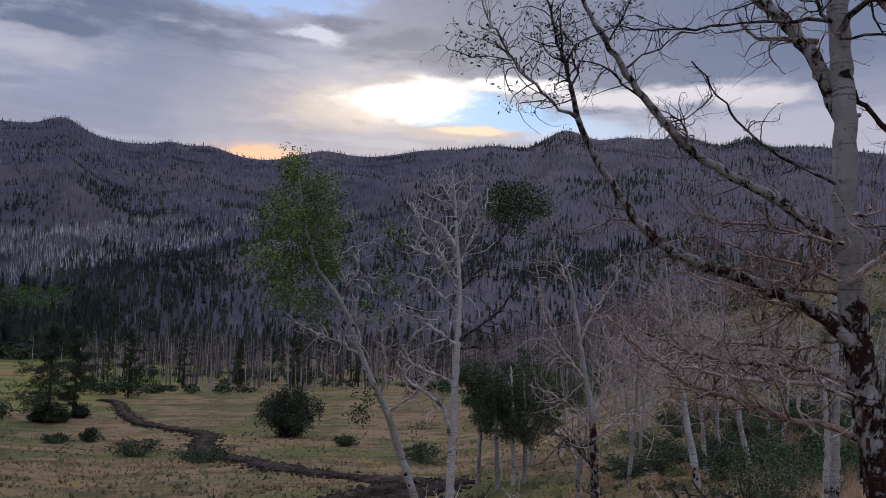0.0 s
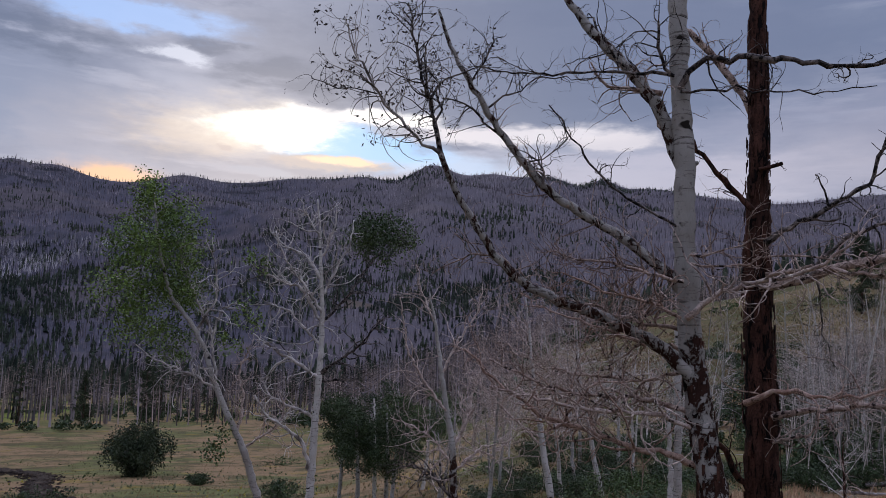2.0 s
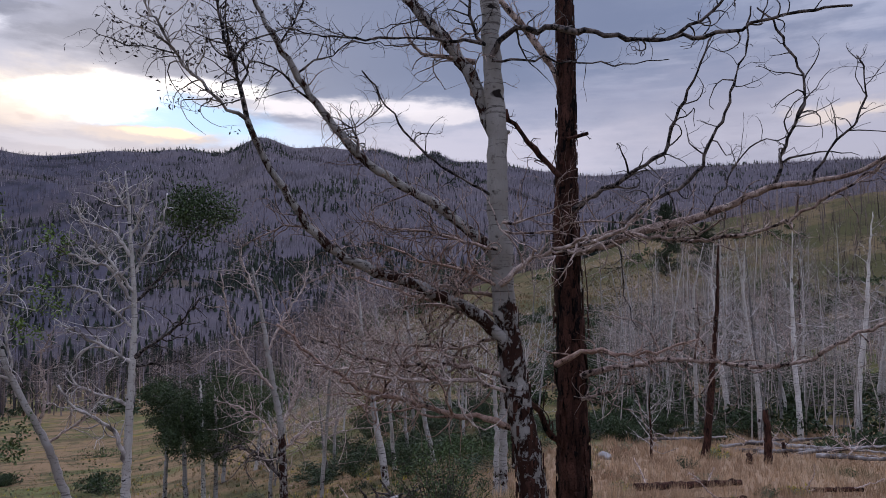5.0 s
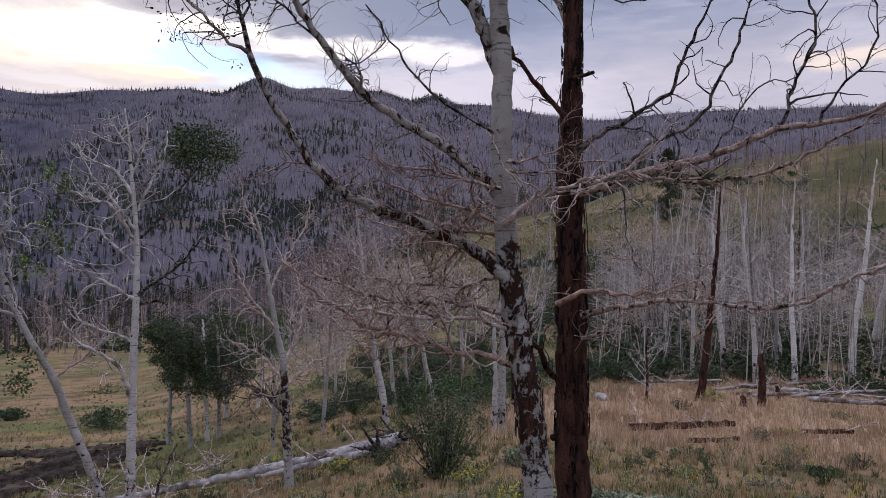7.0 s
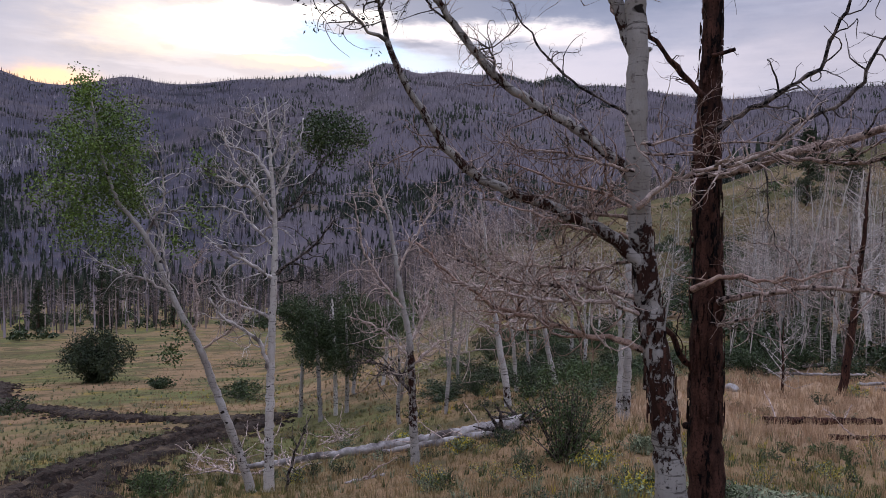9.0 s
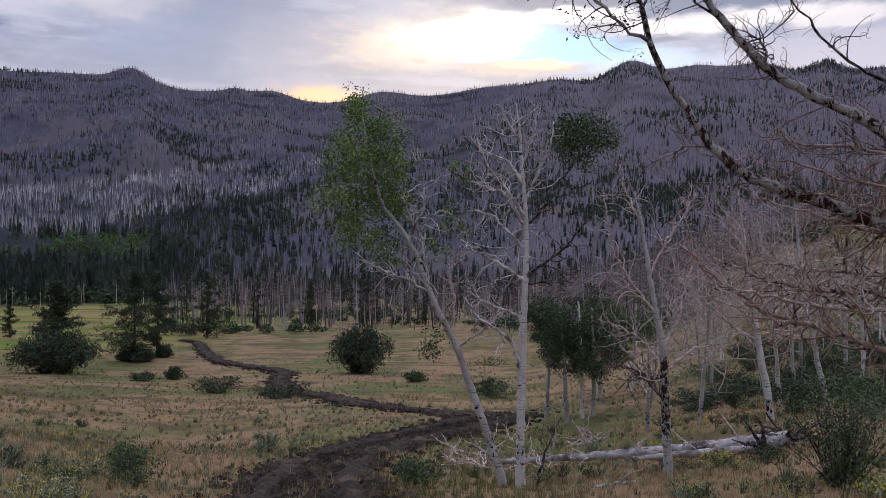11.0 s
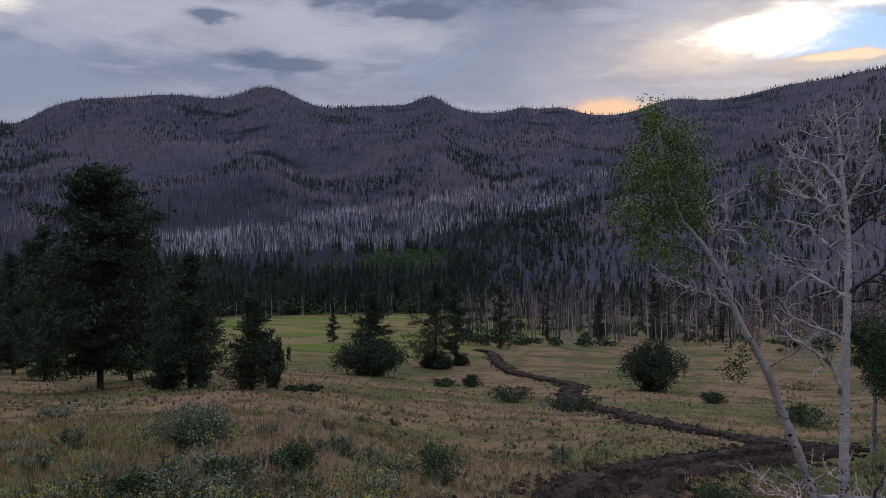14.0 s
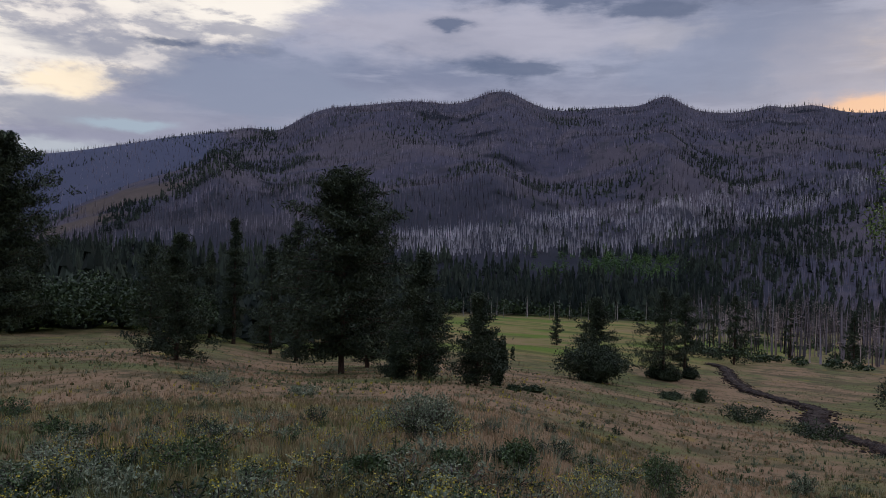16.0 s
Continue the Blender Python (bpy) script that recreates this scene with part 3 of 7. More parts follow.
def sprout(geo, rng, pts, rad, count, length, depth, lift=0.06, wander=0.28, leaves=None, lo=0.2, fine=0.004, coarse=False):
    """Side twigs along a limb, with their own side twigs."""
    m = len(pts)
    for _ in range(count):
        s = lo + (1 - lo) * rng.random()
        i = min(int(s * (m - 1)), m - 2)
        p = pts[i] + (pts[i + 1] - pts[i]) * rng.random()
        t = pts[i + 1] - pts[i]
        t = t / (np.linalg.norm(t) + 1e-9)
        side = rng.normal(size=3)
        side -= t * (side @ t)
        side /= np.linalg.norm(side) + 1e-9
        L = length * (0.35 + 0.9 * rng.random()) * (1.15 - 0.6 * s) * (1.0 if coarse else 1.2)
        r = min(rad[i] * 0.6, fine + L * 0.009)
        line = crooked(rng, p, side * 0.9 + t * (0.2 + 0.8 * rng.random()), L, 4 if coarse else 8, wander * (1.2 if coarse else 0.62), lift * (1.0 if coarse else 0.6), 0.16 if coarse else 0.17)
        taper = np.linspace(r, r * 0.3, len(line))
        geo.tube(line, taper, 4 if r > 0.008 and not coarse else 3)
        if depth > 0:
            sprout(geo, rng, line, taper, (2 if coarse else 1) + int(rng.integers(0, 3)), L * 0.6, depth - 1, lift, wander, leaves, 0.25, fine, coarse)
        elif leaves is not None:
            leaves.extend(line[2:])


def densify(pts, rng, rough, step=0.10):
    """A jointed limb from a few control points: closer points with small kinks."""
    pts = np.asarray(pts, float)
    seg = np.linalg.norm(np.diff(pts, axis=0), axis=1)
    s = np.r_[0, np.cumsum(seg)]
    n = max(4, int(s[-1] / step))
    u = np.linspace(0, s[-1], n)
    out = np.stack([np.interp(u, s, pts[:, i]) for i in range(3)], 1)
    k = out.copy()
    k[1:-1] = (out[:-2] + 2 * out[1:-1] + out[2:]) / 4
    k[1:-1] += rng.normal(size=(n - 2, 3)) * rough
    return k, u / s[-1]

# ---------------------------------------------------------------- the far woods
def stuff(name, v, f, mat, label, category):
    me = mesh_from(name, v, f)
    me.materials.append(mat)
    return tagged(new(name, me), label, category, kind="stuff")


def snag_mesh(p, h, r, rng, arms=0, arm_len=0.16, sway=0.035):
    """Bare tapered poles with short arms, all in one mesh."""
    n = len(p)
    th = np.array([0, 2.1, 4.2])
    lean = rng.normal(size=(n, 2)) * sway
    top = p + np.stack([lean[:, 0] * h, lean[:, 1] * h, h], 1)
    base = p[:, None] + np.stack([np.cos(th), np.sin(th), np.zeros(3)], 1)[None] * r[:, None, None]
    base[:, :, 2] -= 0.4
    v = [np.concatenate([base, top[:, None]], 1).reshape(-1, 3)]
    i = np.arange(n)[:, None] * 4
    f = [i + np.array([[a, (a + 1) % 3, 3]]) for a in range(3)]
    off = n * 4
    for _ in range(arms):
        s = 0.3 + 0.62 * rng.random(n)
        a = rng.random(n) * 6.283
        q = p + (top - p) * s[:, None]
        ln = h * arm_len * (1.2 - s) * (0.6 + 0.8 * rng.random(n))
        dirn = np.stack([np.cos(a), np.sin(a), 0.1 + 0.5 * rng.random(n)], 1)
        e = q + dirn * ln[:, None]
        w = (r * 0.28)[:, None]
        v.append(np.stack([q + [0, 0, 1] * w, q - [0, 0, 1] * w, q + np.stack([-np.sin(a), np.cos(a), np.zeros(n)], 1) * w, e], 1).reshape(-1, 3))
        i = off + np.arange(n)[:, None] * 4
        f += [i + np.array([[0, 1, 3]]), i + np.array([[1, 2, 3]]), i + np.array([[2, 0, 3]])]
        off += n * 4
    return np.concatenate(v), np.concatenate(f)


def spire_mesh(p, h, w, rng, tiers=6, k=6):
    """Far conifers: ragged skirts of drooping boughs on a thin stem."""
    n = len(p)
    v, f, off = [], [], 0
    for t in range(tiers):
        z0 = 0.10 + 0.80 * t / tiers
        z1 = min(1.0, z0 + 0.34)
        rr = w * (1.05 - z0) * 0.5
        a = np.arange(k)[None] * 6.283 / k + rng.random((n, 1)) * 6.283
        jag = rr[:, None] * (0.45 + 0.75 * rng.random((n, k)))
        ring = np.stack([p[:, 0:1] + np.cos(a) * jag, p[:, 1:2] + np.sin(a) * jag, p[:, 2:3] + h[:, None] * (z0 + 0.05 * rng.normal(size=(n, k)))], -1)
        tip = p + np.stack([np.zeros(n), np.zeros(n), h * z1], 1)
        v.append(np.concatenate([ring, tip[:, None]], 1).reshape(-1, 3))
        i = off + np.arange(n)[:, None] * (k + 1)
        f += [i + np.array([[b, (b + 1) % k, k]]) for b in range(k)]
        off += n * (k + 1)
    return np.concatenate(v), np.concatenate(f)


def tuft_mesh(p, h, w, rng, cards=26):
    """Far broadleaf crowns: loose clouds of leaf sprays."""
    n = len(p)
    u = rng.normal(size=(n, cards, 3))
    u /= np.linalg.norm(u, axis=2)[..., None]
    u *= (rng.random((n, cards, 1)) ** 0.4)
    c = p[:, None] + u * np.stack([w, w, h * 0.45], 1)[:, None] * [0.5, 0.5, 1] + np.stack([0 * h, 0 * h, h * 0.52], 1)[:, None]
    g = Geo()
    g.cards(c.reshape(-1, 3), np.repeat(w * 0.75 / cards ** 0.5, cards), 0, 1.2, rng)
    return np.concatenate(g.v), np.concatenate(g.f)


def spread(rng, n, a0, a1, d0, d1, power=1.0):
    az = np.radians(a0 + (a1 - a0) * rng.random(n))
    d = d0 + (d1 - d0) * rng.random(n) ** power
    x, y = d * np.sin(az), d * np.cos(az)
    z = land(x, y)
    return np.stack([x, y, z], 1), np.degrees(az), d, np.degrees(np.arctan2(z - EYE_Z, d))


def far_woods():
    rng = np.random.default_rng(11)
    p, az, d, el = spread(rng, 92000, -84, 66, 335, 1415, 0.8)
    fat = 0.75 + 1.15 * smooth(400, 1200, d)
    lo = np.interp(az, (-46, -29, -23, -16.5, -13), (-1.4, -1.1, 0.8, 2.9, 4.2)) + wave(p[:, 0], p[:, 1], 40, 2) * 0.5
    hi = np.interp(az, (-46, -40, -34.5, -22.7, -13), (0.3, 0.8, 1.9, 3.8, 4.9)) + wave(p[:, 0], p[:, 1], 40, 5) * 0.5
    white = (az > -47) & (az < -11) & (el > lo) & (el < hi) & (rng.random(len(p)) < 0.85)
    patch = wave(p[:, 0], p[:, 1], 75, 3) + 0.5 * wave(p[:, 0], p[:, 1], 22, 6)
    green = ((patch > 0.55) & (rng.random(len(p)) < 0.8)) | ((az < -23) & (el < -1.5)) | ((az > -26) & (el < 2.6 + 1.6 * wave(p[:, 0], p[:, 1], 50, 8)) & (rng.random(len(p)) < 0.62))
    green |= rng.random(len(p)) < 0.02
    green |= (patch > 0.35) & (rng.random(len(p)) < 0.25)
    open_ = ((az > -42) & (az < -31) & (np.abs(el + 1.75) < 0.28))
    lush = (az > -37) & (az < -25.5) & (el > -2.8) & (el < -1.25)
    thin = (rng.random(len(p)) < 0.72 + 0.28 * smooth(-0.4, 0.5, wave(p[:, 0], p[:, 1], 110, 9)))
    bare = wave(p[:, 0], p[:, 1], 26, 4) + 0.6 * wave(p[:, 0], p[:, 1], 9, 7)
    green |= white & (bare > 0.55)
    white &= bare < 0.55
    far_west = (az < -61) & (d > 760)
    thin &= ~far_west | (rng.random(len(p)) < 0.35)
    for cx, cy, rx, ry in CLEARINGS:
        open_ |= ((p[:, 0] - cx) / rx) ** 2 + ((p[:, 1] - cy) / ry) ** 2 + 0.5 * wave(p[:, 0], p[:, 1], 14, 3) < 0.35 + 0.5 * rng.random(len(p))
    # close bands of living conifers along the slopes
    band = wave(p[:, 0], p[:, 1], 150, 12) + 0.7 * wave(p[:, 0], p[:, 1], 48, 15) + 0.25 * wave(p[:, 0], p[:, 1], 14, 4)
    band = ((band + 0.45 * wave(p[:, 0], p[:, 1], 20, 17) > 0.45 + 0.75 * rng.random(len(p))) & (d > 420)) | ((az > -67) & (az < -55) & (np.abs(el - 4.2 - (az + 60.6) * 0.62) < 0.75 + 0.5 * wave(p[:, 0], p[:, 1], 30, 8)))
    white &= ~band
    green |= band
    pick = white & ~open_ & (rng.random(len(p)) < 0.9)
    h = 5 + 7 * rng.random(len(p))
    stuff("pale_aspen_snags", *snag_mesh(p[pick], h[pick] * 0.62, (0.11 + 0.14 * rng.random(pick.sum())) * fat[pick], rng, 2), M["snag_belt"], "pale bleached stand of dead aspens on the burnt mountainside", "dead trees")
    pick = green & ~white & ~open_ & ~lush & (band | (rng.random(len(p)) < 0.40))
    stuff("far_conifers", *spire_mesh(p[pick], 2.5 + 6 * rng.random(pick.sum()) ** 1.6, 2.0 + 1.3 * rng.random(pick.sum()), rng, 3, 5), M["far_conifer"], "dark living conifers scattered over the burnt mountain", "conifers")
    pick = ~white & ~green & ~open_ & ~lush & thin
    near = pick & (d < 650)
    stuff("near_burnt_snags", *snag_mesh(p[near], h[near] * 0.75, (0.17 + 0.20 * rng.random(near.sum())) * fat[near], rng, 3), M["snag"], "grey fire-killed trunks on the lower slopes", "dead trees")
    pick &= ~near
    stuff("burnt_snags", *snag_mesh(p[pick], h[pick] * 0.68, (0.11 + 0.15 * rng.random(pick.sum())) * fat[pick], rng, 0), M["snag"], "grey fire-killed tree trunks covering the mountain slopes", "dead trees")

    q, qa, qd, qe = spread(rng, 26000, -47, -11, 420, 1000)
    inside = (qe > np.interp(qa, (-46, -29, -23, -16.5, -13), (-1.3, -1.0, 0.9, 3.0, 4.3)) + wave(q[:, 0], q[:, 1], 30, 2) * 0.5) & (qe < np.interp(qa, (-46, -40, -34.5, -22.7, -13), (0.2, 0.7, 1.8, 3.7, 4.8)))
    q = q[inside & (wave(q[:, 0], q[:, 1], 26, 4) + 0.6 * wave(q[:, 0], q[:, 1], 9, 7) < 0.5)]
    stuff("bleached_snags", *snag_mesh(q, 3.0 + 4.5 * rng.random(len(q)), 0.09 + 0.13 * rng.random(len(q)), rng, 2), M["snag_belt"], "close-set bleached trunks in the burnt aspen belt", "dead trees")

    # the dark wooded foot of the mountains
    q, qa, qd, qe = spread(rng, 3600, -84, -22.5, 335, 560)
    clear = (qa > -42) & (qa < -31) & (qe > -2.15) & (qe < -1.45)
    grove = (qa > -37) & (qa < -25.5) & (qe > -2.9) & (qe < -1.3)
    keep = (qe < -1.25 + 0.5 * wave(q[:, 0], q[:, 1], 40, 4)) & ~clear
    a = q[keep & ~grove]
    stuff("foot_conifers", *spire_mesh(a, 5 + 7 * rng.random(len(a)), 2.6 + 1.6 * rng.random(len(a)), rng, 6, 5), M["far_conifer"], "close dark conifer forest at the mountain's foot", "conifers")
    a = q[keep & grove]
    a = np.concatenate([a, a + rng.normal(size=a.shape) * [6, 6, 0]])
    a[:, 2] = land(a[:, 0], a[:, 1])
    stuff("foot_aspens", *tuft_mesh(a, 4.5 + 3 * rng.random(len(a)), 2.6 + 1.6 * rng.random(len(a)), rng, 40), M["far_leaf"], "bright green aspen grove at the mountain's foot", "trees")
    q, qa, qd, qe = spread(rng, 9500, -24, 16, 330, 840)
    w = wave(q[:, 0], q[:, 1], 45, 6)
    clear = np.zeros(len(q), bool)
    for cx, cy, rx, ry in CLEARINGS:
        clear |= ((q[:, 0] - cx) / rx) ** 2 + ((q[:, 1] - cy) / ry) ** 2 < 0.9
    q, w = q[~clear], w[~clear]
    a = q[(rng.random(len(q)) < 0.7) & (w > -0.5)]
    stuff("lower_slope_snags", *snag_mesh(a, 3.5 + 5 * rng.random(len(a)), 0.12 + 0.17 * rng.random(len(a)), rng, 2), M["snag"], "dense charred trunks on the lower slope", "dead trees")
    a = q[((rng.random(len(q)) < 0.34) & (w > 0.1)) | (rng.random(len(q)) < 0.03)]
    stuff("lower_slope_conifers", *spire_mesh(a, 3 + 6.5 * rng.random(len(a)) ** 1.5, 2.2 + 1.3 * rng.random(len(a)), rng, 6, 6), M["far_conifer"], "dark conifers crowding the lower slope", "conifers")

    # valley-floor forest behind the meadow
    p, az, d, el = spread(rng, 1500, -84, -23, 255, 345)
    keep = (az > -60) | (d > 200)
    p = p[keep]
    stuff("valley_conifers", *spire_mesh(p, 6 + 8 * rng.random(len(p)), 2.8 + 1.6 * rng.random(len(p)), rng, 8, 5), M["far_conifer"], "dense dark conifer forest along the valley meadow's far edge", "conifers")
    p, az, d, el = spread(rng, 300, -52, -20, 250, 290)
    stuff("valley_willows", *tuft_mesh(p, 3 + 3 * rng.random(len(p)), 4 + 3 * rng.random(len(p)), rng, 60), M["leaf_deep"], "low green willows bordering the valley meadow", "bushes")
    p, az, d, el = spread(rng, 80, -48, -20, 236, 280)
    stuff("valley_aspen_trunks", *snag_mesh(p, 5 + 3 * rng.random(len(p)), np.full(len(p), 0.11), rng, 2), M["snag_pale"], "thin pale aspen trunks at the meadow's edge", "trees")

    # burnt thicket behind the near meadow
    p, az, d, el = spread(rng, 3000, -25, 14, 124, 330, 0.8)
    keep = d > 134 + 10 * wave(p[:, 0], p[:, 1], 14, 3) + 25 * smooth(-19, -25, az)
    p = p[keep]
    q = rng.random(len(p))
    a, b = p[q < 0.5], p[(q >= 0.5) & (q < 0.86)]
    stuff("grey_snag_thicket", *snag_mesh(a, 3 + 7.5 * rng.random(len(a)), 0.10 + 0.07 * rng.random(len(a)), rng, 18, 0.24), M["snag_mid"], "dense grey thicket of dead aspens edging the meadow", "dead trees")
    stuff("dark_snag_thicket", *snag_mesh(b, 3 + 9 * rng.random(len(b)) ** 1.4, 0.14 + 0.10 * rng.random(len(b)), rng, 10, 0.14), M["snag"], "charred dark trunks standing among the grey thicket", "dead trees")
    c = p[(q >= 0.86) & (np.hypot(p[:, 0], p[:, 1]) > 215)]
    stuff("thicket_conifers", *spire_mesh(c, 5 + 7 * rng.random(len(c)), 2.6 + 1.8 * rng.random(len(c)), rng, 7, 7), M["far_conifer"], "surviving dark conifers among the dead thicket", "conifers")
    p, az, d, el = spread(rng, 560, -25, 24, 120, 190)
    p = p[wave(p[:, 0], p[:, 1], 9, 4) > -0.1]
    stuff("thicket_brush", *tuft_mesh(p, 0.6 + 1.9 * rng.random(len(p)) ** 1.5, 1.4 + 1.8 * rng.random(len(p)), rng, 90), M["leaf_deep"], "low dark green brush at the thicket's foot", "bushes")

    # dark forest closing the meadow beyond the old pines
    p, az, d, el = spread(rng, 900, -84, -42, 92, 262)
    keep = (az < -43.5 - (d - 92) * 0.012) & ((d > 105) | (az < -52))
    p = p[keep]
    stuff("forest_edge_conifers", *spire_mesh(p, 5 + 8 * rng.random(len(p)) ** 1.5, 3.4 + 2.2 * rng.random(len(p)), rng, 9, 8), M["far_conifer"], "dense dark forest behind the old pines", "conifers")
    p, az, d, el = spread(rng, 130, -80, -60, 84, 110)
    stuff("forest_edge_aspens", *tuft_mesh(p, 5 + 2 * rng.random(len(p)), 3.5 + 2 * rng.random(len(p)), rng, 330), M["leaf_deep"], "leafy green aspens at the forest's edge", "trees")

    # dead thicket on the flank of the hillside
    p, az, d, el = spread(rng, 1500, 3, 22, 62, 175)
    keep = (d > 118) | (az < 15.5 + 2 * wave(p[:, 0], p[:, 1], 12, 3))
    p = p[keep]
    q = rng.random(len(p))
    a, b, c = p[q < 0.62], p[(q > 0.62) & (q < 0.82)], p[q > 0.82]
    stuff("flank_snags", *snag_mesh(a, 3.5 + 4.5 * rng.random(len(a)), 0.05 + 0.06 * rng.random(len(a)), rng, 20, 0.28, 0.09), M["snag_mid"], "grey dead saplings on the hillside's flank", "dead trees")
    stuff("flank_dark_snags", *snag_mesh(b, 5 + 5 * rng.random(len(b)), 0.09 + 0.08 * rng.random(len(b)), rng, 12, 0.18), M["snag"], "charred trunks on the hillside's flank", "dead trees")
    stuff("flank_brush", *tuft_mesh(c, 1 + 1.4 * rng.random(len(c)), 2 + 1.6 * rng.random(len(c)), rng, 60), M["leaf_dark"], "dark green brush on the hillside's flank", "bushes")

    # dead saplings filling the hollow behind the spur
    p, az, d, el = spread(rng, 3600, 5, 33, 150, 335)
    p = p[wave(p[:, 0], p[:, 1], 22, 9) > -0.55]
    q = rng.random(len(p)) < 0.8
    stuff("hollow_saplings", *snag_mesh(p[q], 3 + 4.5 * rng.random(q.sum()), 0.07 + 0.07 * rng.random(q.sum()), rng, 14, 0.26, 0.08), M["snag_mid"], "grey-brown dead saplings filling the hollow behind the spur", "dead trees")
    stuff("hollow_snags", *snag_mesh(p[~q], 4 + 5 * rng.random((~q).sum()), 0.11 + 0.08 * rng.random((~q).sum()), rng, 8, 0.16), M["snag"], "charred trunks in the hollow behind the spur", "dead trees")

    # the near hillside's crest and flank
    p, az, d, el = spread(rng, 420, 27, 64, 118, 260)
    keep = wave(p[:, 0], p[:, 1], 25, 5) + (az - 36) * 0.05 + (d - 150) * 0.015 > 0.1
    p = p[keep]
    stuff("crest_snags", *snag_mesh(p, 3.5 + 4 * rng.random(len(p)), 0.08 + 0.07 * rng.random(len(p)), rng, 10, 0.2), M["snag_mid"], "bare dead trees along the hillside crest", "dead trees")
    p, az, d, el = spread(rng, 420, 20, 40, 185, 330)
    stuff("hill_back_conifers", *spire_mesh(p, 6 + 6 * rng.random(len(p)), 3 + 1.5 * rng.random(len(p)), rng, 6, 6), M["far_conifer"], "dark conifers beyond the grassy hillside", "conifers")
    p, az, d, el = spread(rng, 2600, 24, 64, 46, 185)
    keep = az + 4 * wave(p[:, 0], p[:, 1], 14, 4) > 39.5 - np.clip(86 - d, 0, 40) * 0.20
    p = p[keep]
    stuff("hillside_saplings", *snag_mesh(p, 1.5 + 2.8 * rng.random(len(p)), 0.03 + 0.03 * rng.random(len(p)), rng, 18, 0.38, 0.11), M["snag_mid"], "grey-brown dead saplings crowding the hillside", "dead trees")
    p, az, d, el = spread(rng, 760, 27, 62, 31, 78)
    keep = (wave(p[:, 0], p[:, 1], 9, 6) > -0.45) & ((d > 36) | (az > 36))
    p = p[keep]
    q = rng.random(len(p)) < 0.72
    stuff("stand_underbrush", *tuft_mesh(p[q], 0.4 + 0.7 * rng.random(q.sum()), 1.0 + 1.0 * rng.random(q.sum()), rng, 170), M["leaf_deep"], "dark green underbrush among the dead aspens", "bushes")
    q = ~q
    stuff("stand_saplings", *snag_mesh(p[q], 1.2 + 2.2 * rng.random(q.sum()), 0.02 + 0.015 * rng.random(q.sum()), rng, 24, 0.4, 0.12), M["snag_mid"], "thin grey dead saplings among the aspens", "dead trees")
    p, az, d, el = spread(rng, 560, 34, 63, 30, 66)
    stuff("stand_twigs", *snag_mesh(p, 1.8 + 4.2 * rng.random(len(p)), 0.018 + 0.018 * rng.random(len(p)), rng, 30, 0.30, 0.13), M["snag_pale"], "thin bleached dead stems and twigs filling the stand", "dead trees")
    p, az, d, el = spread(rng, 620, 26, 62, 58, 130)
    keep = wave(p[:, 0], p[:, 1], 9, 3) + 0.02 * (az - 40) > 0.2
    p = p[keep]
    stuff("hillside_brush", *tuft_mesh(p, 0.5 + 0.8 * rng.random(len(p)), 1.0 + 1.2 * rng.random(len(p)), rng, 70), M["leaf_dark"], "low scrub dotted over the hillside", "bushes")


far_woods()

# ---------------------------------------------------------------- the dirt track
TRACK_FAR = [(-44.2, 102.1), (-40.6, 98.7), (-33.2, 82.9), (-27.6, 72.0), (-22.9, 67.0), (-18.8, 60.7), (-16.3, 55.8), (-14.4, 47.5), (-11.7, 40.7), (-9.0, 37.7), (-5.7, 32.2), (-3.8, 30.6), (-2.2, 30.2), (-0.6, 28.4)]
TRACK_NEAR = [(0.2, 29.8), (-0.8, 27.3), (-2.1, 25.0), (-3.2, 21.2), (-4.0, 18.8), (-3.9, 15.2), (-3.2, 11.9), (-1.8, 6.5)]


